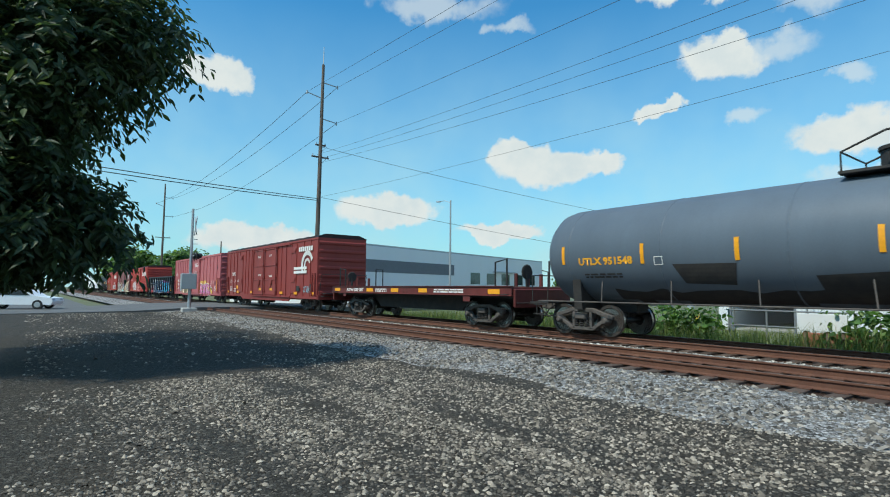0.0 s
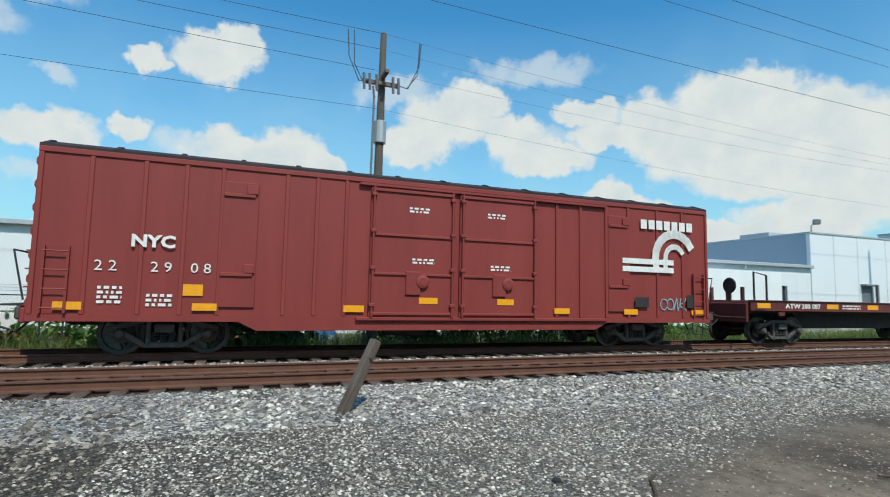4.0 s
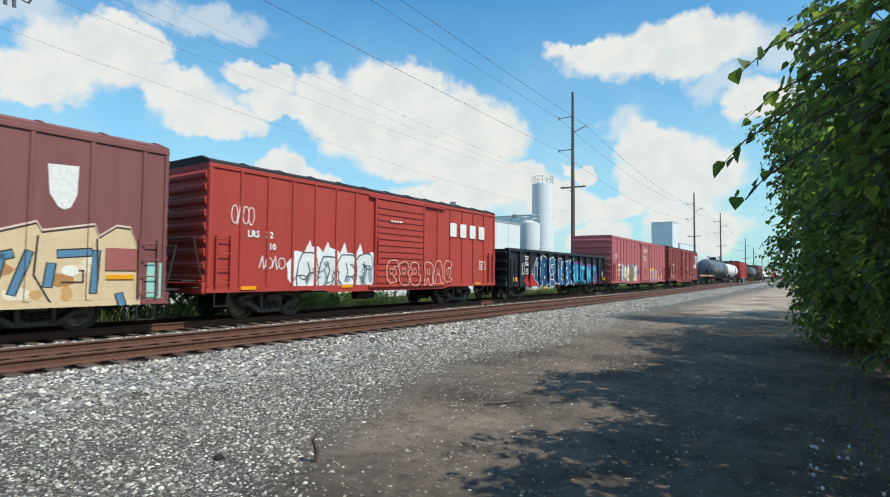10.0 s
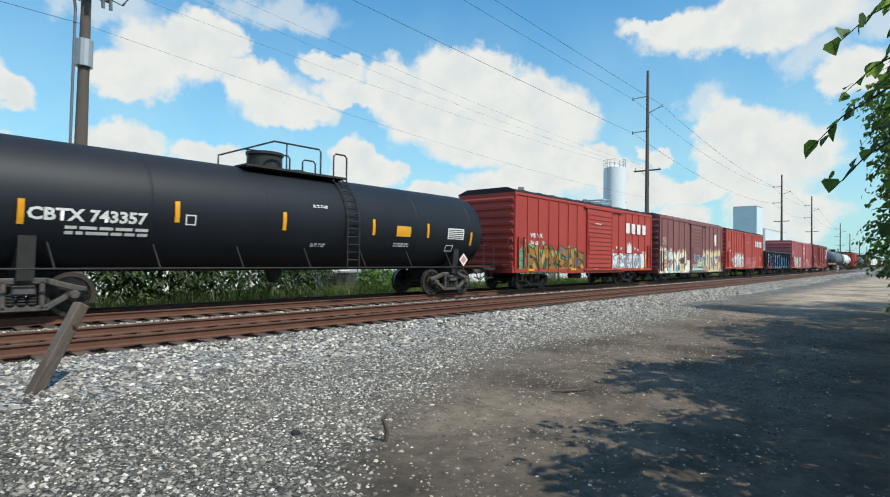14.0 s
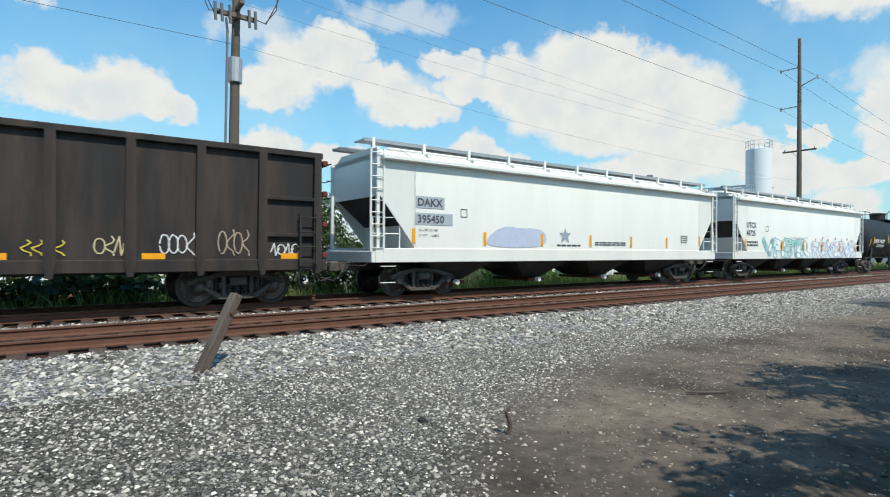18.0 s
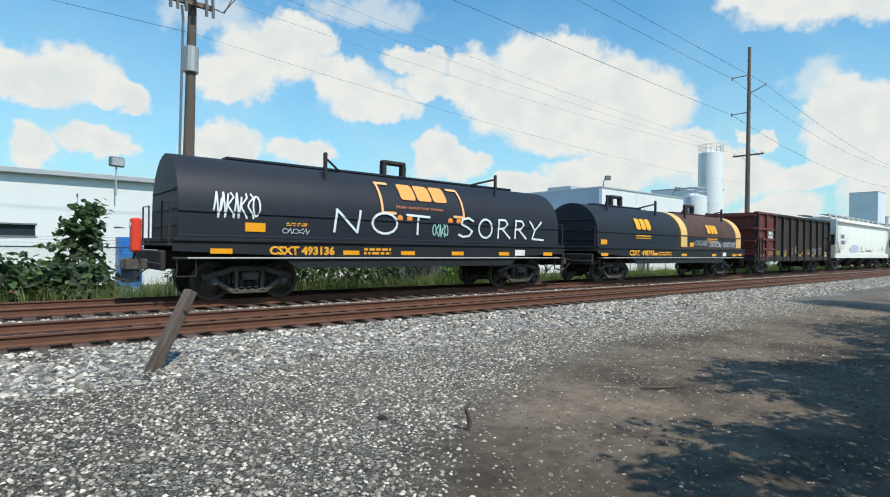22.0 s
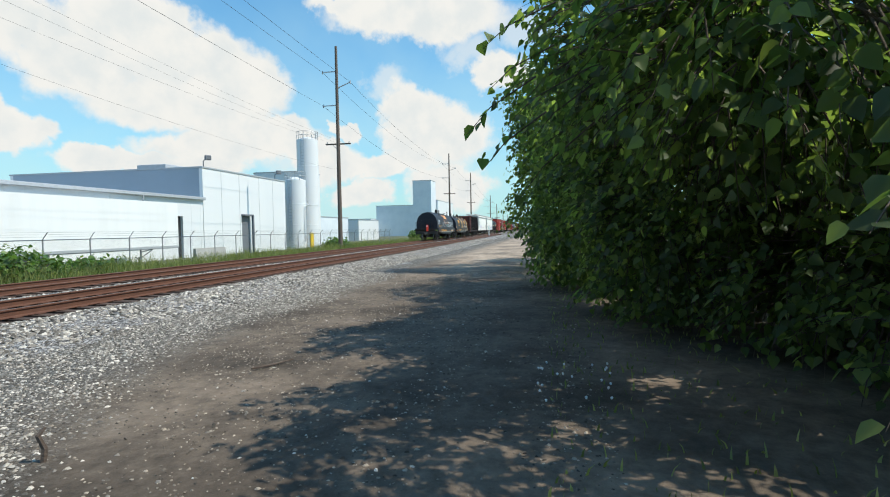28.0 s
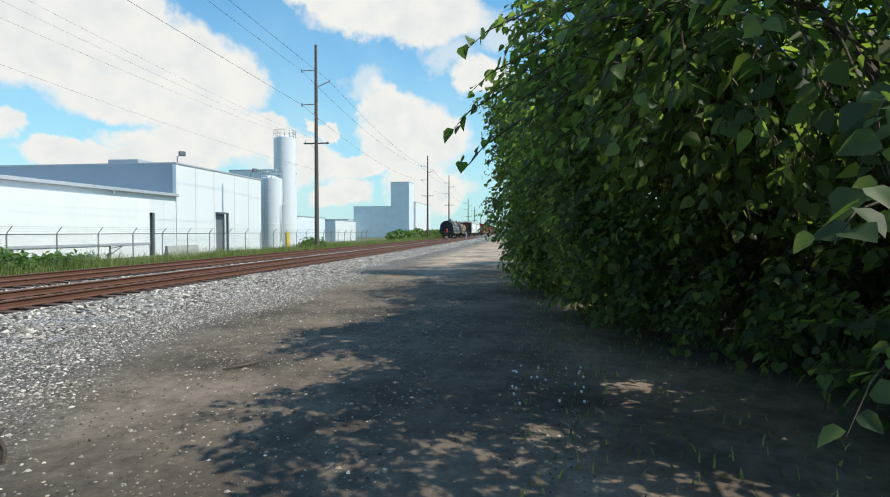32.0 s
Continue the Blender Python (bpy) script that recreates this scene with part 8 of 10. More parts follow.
    # discharge gates
    for k in range(gates):
        xc = 3.25 + (L - 6.9) * k / (gates - 1)
        part("hopper_outlet", Geo().add([(xc - 1.5, -1.4, 1.15), (xc + 1.5, -1.4, 1.15), (xc + 1.5, 1.4, 1.15), (xc - 1.5, 1.4, 1.15), (xc - 0.4, -0.7, 0.42), (xc + 0.4, -0.7, 0.42), (xc + 0.4, 0.7, 0.42), (xc - 0.4, 0.7, 0.42)],
                                [(0, 1, 5, 4), (1, 2, 6, 5), (2, 3, 7, 6), (3, 0, 4, 7), (4, 5, 6, 7)]), P["under"], c, "dark steel discharge hopper")
        part("gate_frame", Geo().bevel_box(xc - 0.4, xc + 0.4, -0.95, 0.95, 0.3, 0.4, 0.02), P["rustred"], c)
        part("gate_capstan", Geo().lathe([(-1.1, 0.08), (-0.95, 0.08)], "y", 10, (xc, 0, 0.36)), P["lw"], c)
    part("center_sill", Geo().box(0.5, L - 0.5, -0.3, 0.3, 0.75, 1.0), P["under"], c)
    # roof walk and hatches
    zt = z1 + 0.42
    for y in (-0.75, 0.75):
        part("running_board", Geo().box(0.0, L, y - 0.3, y + 0.3, zt, zt + 0.03), M["grey_steel"], c)
        part("board_edge", Geo().box(0.0, L, y - 0.32 if y < 0 else y + 0.28, y - 0.28 if y < 0 else y + 0.32, zt - 0.04, zt + 0.06), M["grey_steel"], c)
    bm_ = Geo().bevel_box(-0.05, 0.05, -1.08, -0.98, z1 + 0.15, zt + 0.1, 0.01).bevel_box(-0.05, 0.05, -1.35, -0.98, z1 + 0.12, z1 + 0.2, 0.01).mesh("board_bracket", paint)
    for k in range(11):
        o = part("board_bracket", bm_, None, c)
        o.location.x = 0.3 + (L - 0.6) * k / 10
    part("trough_hatch", Geo().bevel_box(1.2, L - 1.2, -0.35, 0.35, z1 + 0.3, z1 + 0.45, 0.05), paint, c)
    return c


# ---- gondola ----
def gondola(label, L, paint, z1, z0=0.85, posts=11, end_paint=None, spin=True, braces=False):
    c = thing("gondola_car", label, "freight car", group="freight cars of the train")
    W = 1.55
    for y0, y1 in ((-W + 0.1, -W + 0.16), (W - 0.16, W - 0.1)):
        part("side_sheet", Geo().box(0.05, L - 0.05, y0, y1, z0, z1), paint, c)
    for e in (0.05, L - 0.11):
        part("end_wall", Geo().box(e, e + 0.06, -W + 0.16, W - 0.16, z0, z1), end_paint or paint, c)
    part("floor", Geo().box(0.1, L - 0.1, -W + 0.16, W - 0.16, z0 + 0.1, z0 + 0.2), P["rustred"], c)
    ch = Geo().bevel_box(0, L, -W - 0.02, -W + 0.2, z1 - 0.1, z1 + 0.05, 0.02)
    part("top_chord", ch, paint, c)
    part("top_chord", Geo().bevel_box(0, L, W - 0.2, W + 0.02, z1 - 0.1, z1 + 0.05, 0.02), paint, c)
    part("side_sill", Geo().bevel_box(0, L, -W + 0.02, -W + 0.2, z0 - 0.12, z0 + 0.16, 0.02), paint, c)
    part("side_sill", Geo().bevel_box(0, L, W - 0.2, W - 0.02, z0 - 0.12, z0 + 0.16, 0.02), paint, c)
    pm = Geo().plate([(-0.11, z0 + 0.1), (-0.06, z0 - 0.2), (0.06, z0 - 0.2), (0.11, z0 + 0.1), (0.09, z1 - 0.08), (-0.09, z1 - 0.08)], -W - 0.03, -W + 0.1).mesh("side_post", paint)
    for k in range(posts):
        o = part("side_post", pm, None, c)
        o.location.x = 0.14 + (L - 0.28) * k / (posts - 1)
    for e, s in ((0.0, -1), (L, 1)):
        for z in [z0 + 0.25 + (z1 - z0 - 0.45) * k / 3 for k in range(4)]:
            part("end_brace", Geo().bevel_box(min(e + s * 0.02, e + s * 0.16), max(e + s * 0.02, e + s * 0.16), -W + 0.05, W - 0.05, z - 0.06, z + 0.08, 0.02), end_paint or paint, c)
        ladder(c, e + s * 0.12, -1.3, z0, z1 - 0.2, max(5, int((z1 - z0) / 0.38)), "y", 0.42, P["under"], 0.12)
        ladder(c, e - s * 0.4, -W - 0.02, z0 + 0.1, z0 + 1.2, 4, "x")
        stirrup(c, e - s * 0.4, -W + 0.05, z0 - 0.1)
        part("end_sill", Geo().bevel_box(min(e, e + s * 0.12), max(e, e + s * 0.12), -W + 0.05, W - 0.05, z0 - 0.12, z0 + 0.15, 0.02), P["under"], c)
        coupler(c, e, s)
        bogie(c, e - s * 1.95, spin)
    part("center_sill", Geo().box(0.4, L - 0.4, -0.35, 0.35, z0 - 0.2, z0 + 0.1), P["under"], c)
    return c


# ---- coil car ----
def coil_car(label, L, hoods, sill_mat, HT=1.22):
    """hoods: rows of x0, x1, paint, end paint, handle places."""
    c = thing("coil_car", label, "freight car", group="freight cars of the train")
    W = 1.5
    part("deck", Geo().bevel_box(0.1, L - 0.1, -W, W, 1.38, 1.5, 0.02), sill_mat, c)
    for y in (-1, 1):
        part("side_sill", Geo().plate([(0.1, 1.42), (L - 0.1, 1.42), (L - 0.1, 1.2), (L - 2.6, 1.1), (L - 3.0, 0.78), (3.0, 0.78), (2.6, 1.1), (0.1, 1.2)], y * W - 0.03, y * W + 0.03), sill_mat, c)
        part("sill_flange", Geo().bevel_box(0.1, L - 0.1, y * W - 0.08, y * W + 0.08, 1.0, 1.06, 0.012), sill_mat, c)
        part("worn_edge", Geo().box(0.4, L - 0.4, y * W - 0.084, y * W + 0.084, 1.03, 1.052), P["lw"], c, "flange edge worn to pale metal")
        part("sill_flange", Geo().bevel_box(0.1, L - 0.1, y * W - 0.08, y * W + 0.08, 1.42, 1.5, 0.012), sill_mat, c)
    part("center_sill", Geo().box(0.2, L - 0.2, -0.4, 0.4, 0.75, 1.2), P["under"], c)
    HW = 1.36
    for x0, x1, paint, band, handles in hoods:
        arc = [(-HW, 1.5), (-HW, 2.15)] + [(-HW * math.cos(a), 2.15 + HT * math.sin(a)) for a in [math.pi * k / 14 for k in range(1, 14)]] + [(HW, 2.15), (HW, 1.5)]
        h = part("hood", Geo().extrude(arc, x0, x1), paint, c, smooth=True)
        arc2 = [(y * 1.006, 1.5 + (z - 1.5) * 1.004) for y, z in arc]
        if band is not paint:
            part("hood_band", Geo().extrude(arc2, x0 - 0.01, x0 + 0.62), band, h)
            part("hood_band", Geo().extrude(arc2, x1 - 0.62, x1 + 0.01), band, h)
        if band is not paint:
            part("hood_skirt", Geo().bevel_box(x0 + 0.63, x1 - 0.63, -HW - 0.008, -HW + 0.01, 1.58, 2.08, 0.003), P["hood"], h, "dark blue-black lower strip of the hood")
        part("hood_rim", Geo().bevel_box(x0, x1, -HW - 0.03, -HW + 0.01, 2.1, 2.16, 0.01), paint, h)
        part("hood_foot", Geo().bevel_box(x0 - 0.03, x1 + 0.03, -HW - 0.05, -HW + 0.02, 1.5, 1.58, 0.012), paint, h)
        part("ridge_plate", Geo().bevel_box(x0 + 1.4, x1 - 1.4, -0.2, 0.2, 2.14 + HT, 2.22 + HT, 0.02), paint, h)
        xm = (x0 + x1) / 2
        zh = 2.18 + HT
        g = Geo().bevel_box(xm - 0.45, xm - 0.3, -0.12, 0.12, zh, zh + 0.42, 0.03).bevel_box(xm + 0.3, xm + 0.45, -0.12, 0.12, zh, zh + 0.42, 0.03).bevel_box(xm - 0.45, xm + 0.45, -0.12, 0.12, zh + 0.38, zh + 0.52, 0.04)
        part("lifting_eye", g, P["under"], h)
        for x in handles:
            g = Geo().bevel_box(x - 0.05, x + 0.05, -0.95, -0.85, zh - 0.5, zh + 0.35, 0.02).tube([(x, -0.9, zh + 0.2), (x - 0.7 if x > xm else x + 0.7, -0.35, zh - 0.02)], 0.035, 6)
            part("guide_arm", g, P["under"], h)
        for e, s in ((x0, -1), (x1, 1)):
            for z in (1.75, 2.15, 2.6):
                part("end_stiffener", Geo().bevel_box(min(e, e + s * 0.05), max(e, e + s * 0.05), -1.1, 1.1, z, z + 0.06, 0.012), paint, h)
    for e, s in ((0.0, -1), (L, 1)):
        part("end_platform", Geo().bevel_box(min(e, e - s * 0.6), max(e, e - s * 0.6), -W, W, 1.3, 1.36, 0.015), P["under"], c)
        g = Geo().tube([(e - s * 0.05, -1.4, 1.35), (e - s * 0.05, -1.4, 2.3), (e - s * 0.05, -0.7, 2.35), (e - s * 0.05, -0.7, 1.35)], 0.022, 5)
        g.tube([(e - s * 0.05, 0.7, 1.35), (e - s * 0.05, 0.7, 2.3), (e - s * 0.05, 1.4, 2.3), (e - s * 0.05, 1.4, 1.35)], 0.022, 5)
        part("end_handrail", g, P["under"], c)
        part("end_sill", Geo().bevel_box(min(e, e + s * 0.12), max(e, e + s * 0.12), -W + 0.1, W - 0.1, 0.75, 1.2, 0.03), P["under"], c)
        stirrup(c, e - s * 0.4, -W, 1.0)
        coupler(c, e, s)
        bogie(c, e - s * 2.0)
    wrap = lambda z: (-HW - 0.012 if z < 2.15 else -HW * math.sqrt(max(0.02, 1 - ((z - 2.15) / HT) ** 2)) - 0.03)
    return c, wrap


# ---- flat car ----
def flat_car(label, L):
    c = thing("flat_car", label, "freight car", group="freight cars of the train")
    W = 1.5
    deckm = P["rustred"]
    part("deck", Geo().bevel_box(0, L, -W, W, 1.32, 1.45, 0.02), deckm, c)
    for k in range(28):
        x = 0.25 + (L - 0.5) * k / 28
        part("deck_plank", Geo().bevel_box(x, x + (L - 0.5) / 28 - 0.015, -W + 0.08, W - 0.08, 1.45, 1.49, 0.008), M["wood_old"], c)
    for y in (-1, 1):
        part("side_sill", Geo().box(0, L, y * W - 0.02, y * W + 0.02, 1.17, 1.47), deckm, c)
        part("sill_flange", Geo().bevel_box(0, L, y * W - 0.07, y * W + 0.07, 1.47, 1.5, 0.008), deckm, c)
        part("sill_flange", Geo().bevel_box(0, L, y * W - 0.07, y * W + 0.07, 1.14, 1.17, 0.008), deckm, c)
        part("fishbelly_girder", Geo().plate([(2.9, 1.26), (L - 2.9, 1.26), (L - 3.7, 0.5), (3.7, 0.5)], y * 0.62 - 0.05, y * 0.62 + 0.05), P["under"], c)
        part("sill_web", Geo().box(0.1, L - 0.1, y * 1.2 - 0.02, y * 1.2 + 0.02, 1.05, 1.27), P["under"], c)
    part("center_sill", Geo().plate([(0.2, 1.3), (L - 0.2, 1.3), (L - 0.2, 0.8), (L - 3.2, 0.75), (L - 4, 0.5), (4, 0.5), (3.2, 0.75), (0.2, 0.8)], -0.4, 0.4), P["under"], c)
    for e, s in ((0.0, -1), (L, 1)):
        x = e - s * 0.45
        part("end_rack", Geo().tube([(x, -1.3, 1.45), (x, -1.3, 2.45), (x - s * 0.6, -1.3, 2.35), (x - s * 0.6, -1.3, 1.45)], 0.035, 6), P["under"], c)
        part("end_rack", Geo().tube([(x, 0.9, 1.45), (x, 0.9, 2.45), (x, 1.35, 2.45), (x, 1.35, 1.45)], 0.035, 6), P["under"], c)
        for y in (-0.9, -0.3, 0.4):
            part("stake", Geo().bevel_box(x - 0.06, x + 0.06, y, y + 0.1, 1.45, 1.95, 0.015), P["rustred"], c)
        part("hand_brake", Geo().lathe([(-0.03, 0.25), (0.0, 0.28), (0.03, 0.25)], "x", 18, (x + s * 0.2, -0.5, 2.0)), P["under"], c)
        part("brake_stand", Geo().bevel_box(x + s * 0.2 - 0.04, x + s * 0.2 + 0.04, -0.55, -0.45, 1.45, 2.0, 0.01), P["under"], c)
        part("end_sill", Geo().bevel_box(min(e, e + s * 0.1), max(e, e + s * 0.1), -W + 0.05, W - 0.05, 0.75, 1.4, 0.03), deckm, c)
        ladder(c, e - s * 0.35, -W - 0.03, 0.7, 1.2, 2, "x")
        coupler(c, e, s)
        bogie(c, e - s * 2.0)
    amber_marks(c, [(0.3, 1.23), (3.75, 1.23), (6.0, 1.23), (8.2, 1.23), (12.6, 1.21)], 0.62, 0.17, -W - 0.024)
    small_print(c, 4.6, 1.22, 1.0, 0.18, 2, P["lw"], -W - 0.022)
    small_print(c, 9.3, 1.22, 1.9, 0.18, 2, P["lw"], -W - 0.022)
    decal(c, "label_plate", [rect(1.3, 1.6, 0.98, 1.13)], P["rustred"], -W - 0.03, 1)
    decal(c, "label_plate", [rect(11.2, 11.6, 0.92, 1.13)], P["rustred"], -W - 0.03, 1)
    return c

# ---- the train, front to rear; each rear end is given at 0 s ----
SPEED = 10.85
TRAIN = []


def couple(car, rear):
    TRAIN.append((car, rear))
    return car


W_ = P["lw"]
# cars that have already passed
c, wr = tank_car("cream white tank car with rust stains", 15.6, P["white"], 1.4, 2.3, spin=False)
amber_bars(c, [(2, 2), (5, 2), (10, 2), (13, 2)], wrap=wr)
couple(c, 7.6)
c = boxcar("red boxcar with pale lettering", 15.4, P["red"], ribs=ribs_between(0.1, 6.2, 6) + ribs_between(9.2, 15.3, 6), doors=((6.3, 9.1),), door_style="slide", roof=P["roof"], spin=False)
couple(c, 24.9)
for k, (lab, paint) in enumerate((("dusty black tank car with amber strips", P["tankblack"]), ("blue-grey tank car with amber strips", P["tankgrey"]))):
    c, wr = tank_car(lab, 15.6, paint, 1.4, 2.3, spin=False)
    amber_bars(c, [(2, 2), (5, 2), (10, 2), (13, 2)], wrap=wr)
    couple(c, 42.0 + k * 17.3)
couple(boxcar("brown boxcar with dark ends", 15.4, P["brown"], ribs=ribs_between(0.1, 15.3, 13), doors=(), roof=P["roof"], spin=False), 76.8)
for k in range(3):
    couple(hopper_car("white covered hopper car", 17.0, P["white"], spin=False), 94 + k * 18.7)
couple(boxcar("faded red boxcar with a dark roof", 15.4, P["red"], ribs=ribs_between(0.1, 15.3, 13), doors=(), roof=P["roof"], spin=False), 150.5)
couple(gondola("low black gondola car, empty", 15.2, P["gondola"], 2.6, spin=False), 167.8)
for k in range(4):
    couple(hopper_car("pale grey covered hopper car", 17.0, P["white"], spin=False), 185 + k * 18.7)

# blue-grey tank car
c, wr = tank_car("blue-grey tank car with yellow marks and black patches", 18.55, P["tankgrey"], 1.5, 2.47, platform_x=9.95, inset=1.75)
lettering(c, "UTLX 951548", 2.0, 2.12, 0.2, P["ly"], wrap=wr, stretch=1.12, bold=0.012)
amber_bars(c, [(1.37, 2.15), (4.10, 2.1), (6.60, 2.1), (9.35, 2.15), (12.35, 2.1), (15.15, 2.1), (17.75, 2.1)], 0.11, 0.55, wrap=wr)
for q in ([(5.0, 2.06), (6.62, 2.04), (6.5, 1.52), (5.25, 1.56)], [(8.2, 1.72), (9.6, 1.78), (9.6, 1.28), (8.3, 1.3)], rect(9.62, 12.25, 1.45, 2.05)):
    decal(c, "repair_patch", [q], P["under"], lift=1, wrap=wr, label="black tar-like patch on the barrel")
decal(c, "data_frame", [rect(4.50, 4.75, 2.05, 2.07), rect(4.50, 4.75, 2.26, 2.28), rect(4.50, 4.52, 2.05, 2.28), rect(4.73, 4.75, 2.05, 2.28)], W_, lift=2, wrap=wr)
# uneven black band along the belly paints tar and underside shade together
rr = random.Random(77)
tops = [(3.0 + 0.5 * k, 1.3 + 0.16 * rr.random()) for k in range(26)]
for p, q in zip(tops, tops[1:]):
    decal(c, "tar_run", [[(p[0], 1.02), (q[0], 1.02), q, p]], P["under"], lift=0.6, wrap=wr)
small_print(c, 2.15, 1.72, 1.3, 0.16, 2, P["under"], wrap=wr)
couple(c, -12.65)

# flat car
c = flat_car("rusty maroon flat car with low end racks", 13.8)
lettering(c, "ATW", 1.65, 1.235, 0.16, W_, -1.526, stretch=1.4, bold=0.006)
lettering(c, "380 087", 2.45, 1.235, 0.16, W_, -1.526, stretch=1.3, bold=0.006)
couple(c, -27.3)

# maroon boxcar with double doors
c = boxcar("maroon boxcar with double plug doors and worn white lettering", 17.95, P["maroon"], 4.3, 0.66, ribs=[0.95, 1.95, 2.75, 3.5, 4.9, 5.6, 6.3, 12.3, 13.1, 14.0, 14.8, 15.9, 16.9], doors=((6.9, 9.15), (9.3, 11.6)), roof=P["roof"], end_ribs=7, sill_drop=0.12)
for x in (3.5, 14.05):
    part("side_hatch", Geo().bevel_box(x, x + 0.78, -1.6, -1.54, 1.05, 3.9, 0.02), P["maroon"], c)
    for z in (1.75, 3.55):
        part("hatch_hinge", Geo().bevel_box(x + 0.02, x + 0.7, -1.64, -1.59, z, z + 0.08, 0.01), P["maroon"], c)
        part("hatch_latch", Geo().bevel_box(x + 0.5, x + 0.75, -1.65, -1.59, z + 0.08, z + 0.28, 0.01), P["maroon"], c)
lettering(c, "NYC", 1.75, 2.33, 0.25, W_, -1.61, stretch=1.15, bold=0.014)
for i, ch in enumerate("22  29 08"):
    if ch != " ":
        lettering(c, ch, 1.1 + i * 0.26, 1.8, 0.22, W_, -1.575, stretch=1.1)
# plain road emblem: a block name bar, a curved rail and two stripes
decal(c, "name_blocks", [rect(15.25 + k * 0.3, 15.48 + k * 0.3, 3.58, 3.86) for k in range(7)], W_, -1.61, 1, label="worn white block lettering")
arc = [(16.55 + 0.75 * math.cos(radians(a)), 2.72 + 0.75 * math.sin(radians(a))) for a in range(180, 29, -15)]
arc2 = [(16.55 + 0.36 * math.cos(radians(a)), 2.72 + 0.36 * math.sin(radians(a))) for a in range(180, 29, -15)]
decal(c, "emblem_arc", ribbon(arc, 0.26) + ribbon(arc2, 0.16) + [rect(15.7, 15.93, 2.3, 2.72), rect(16.1, 16.27, 2.3, 2.72)], W_, -1.61, 1, label="worn white curved rail emblem")
decal(c, "emblem_stripe", [rect(14.55, 16.5, 2.5, 2.66), rect(14.55, 16.5, 2.26, 2.42)], W_, -1.61, 2)
for x, z in ((0.45, 0.98), (3.0, 0.98), (6.3, 0.98), (8.2, 1.2), (10.4, 1.2), (12.2, 0.98), (14.6, 0.98), (17.2, 0.98)):
    amber_marks(c, [(x, z)], 0.5, 0.16, -1.6 if not 6.9 < x < 11.6 else -1.625)
decal(c, "label_panel", [rect(2.8, 3.2, 1.3, 1.55)], P["amber"], -1.575, 1)
decal(c, "data_panel", [rect(10.3, 10.7, 1.55, 1.85), rect(15.0, 15.5, 1.2, 1.5), rect(17.0, 17.3, 1.2, 1.6)], P["under"], -1.625, 1)
for x, z, w in ((7.9, 3.5, 0.55), (10.1, 3.5, 0.55), (8.0, 2.2, 0.6), (10.2, 2.1, 0.6)):
    small_print(c, x, z, w, 0.16, 2, W_, -1.625)
small_print(c, 1.2, 1.1, 0.45, 0.4, 4, W_, -1.57)
small_print(c, 2.1, 1.05, 0.5, 0.3, 3, W_, -1.57)
scribble(c, 16.0, 17.0, 1.1, 1.5, "7fb7c4", 4, 4, 0.03, lift=8)
couple(c, -47.15)

# faded pink boxcar
c = boxcar("faded pink boxcar with one wide plug door and graffiti", 18.2, P["pink"], 4.28, 0.6, ribs=[1.38, 2.3, 3.15, 3.98, 4.8, 5.62, 6.45, 7.3] + ribs_between(11.3, 18.1, 6), doors=((8.3, 11.2),), end_ribs=7, crown=0.06)
lettering(c, "MW", 1.58, 1.98, 0.22, W_, -1.575, bold=0.014, stretch=1.15)
lettering(c, "CX", 2.5, 1.98, 0.22, W_, -1.575, bold=0.014, stretch=1.15)
lettering(c, "500", 1.56, 1.6, 0.22, W_, -1.575, bold=0.012, stretch=1.1)
lettering(c, "537", 2.46, 1.6, 0.22, W_, -1.575, bold=0.012, stretch=1.1)
small_print(c, 1.6, 1.2, 0.5, 0.25, 2, W_)
small_print(c, 2.6, 1.2, 0.4, 0.25, 2, W_)
amber_bars(c, [(0.98, 1.12), (17.0, 1.1)], 0.13, 0.95)
for i, w in enumerate(("CLOSE AND LOCK", "BULKHEADS AND DOORS", "BEFORE MOVING CAR")):
    lettering(c, w, 9.25, 3.62 - i * 0.13, 0.085, W_, -1.63, bold=0.006)
mural(c, 3.1, 7.0, 0.72, 2.1, 4, ("e8d9b4", "efe6cf", "cfc49c"), "2f2c26", None, "9fc4d6", 21, lim=0.66, accents=("c9a04e", "f3ecd6"))
decal(c, "mural_rock", [smooth_loop([(4.6, 0.75), (5.9, 0.75), (6.2, 1.6), (5.8, 2.2), (5.0, 2.25), (4.7, 1.6)], 2)], spray("6d6a48"), lift=8)
pink_faces = box_faces(18.2, [1.38, 2.3, 3.15, 3.98, 4.8, 5.62, 6.45, 7.3] + ribs_between(11.3, 18.1, 6), ((8.3, 11.2),), z0=0.62)
rr = random.Random(22)
coat(c, "mural_cloud", [blob(11.9, 1.3, 0.95, 0.72, rr, 18, 0.08), blob(13.0, 1.35, 1.2, 0.68, rr, 18, 0.07), blob(14.3, 1.2, 1.0, 0.62, rr, 18, 0.08), blob(15.0, 1.0, 0.7, 0.4, rr, 14, 0.1)], "dcae48", 1, pink_faces, "yellow sprayed graffiti backing")
wild_word(c, "BSERK", 11.35, 15.0, 0.72, 1.62, 0.23, ("cf6f9f", "d985b0"), "43223f", pink_faces, "1d4a41", "f0dbe6", 22, 4, 0.03, ("e7a3c4", "b9568c", "e0b030"))
scribble(c, 8.85, 10.0, 2.55, 3.1, "f2ecec", 5, 5, 0.03, y=-1.67)
scribble(c, 0.7, 1.5, 2.55, 3.0, "f2ecec", 6, 4, 0.03)
lettering(c, "OD??", 15.3, 1.72, 0.26, spray("e9b7b0"), -1.57)
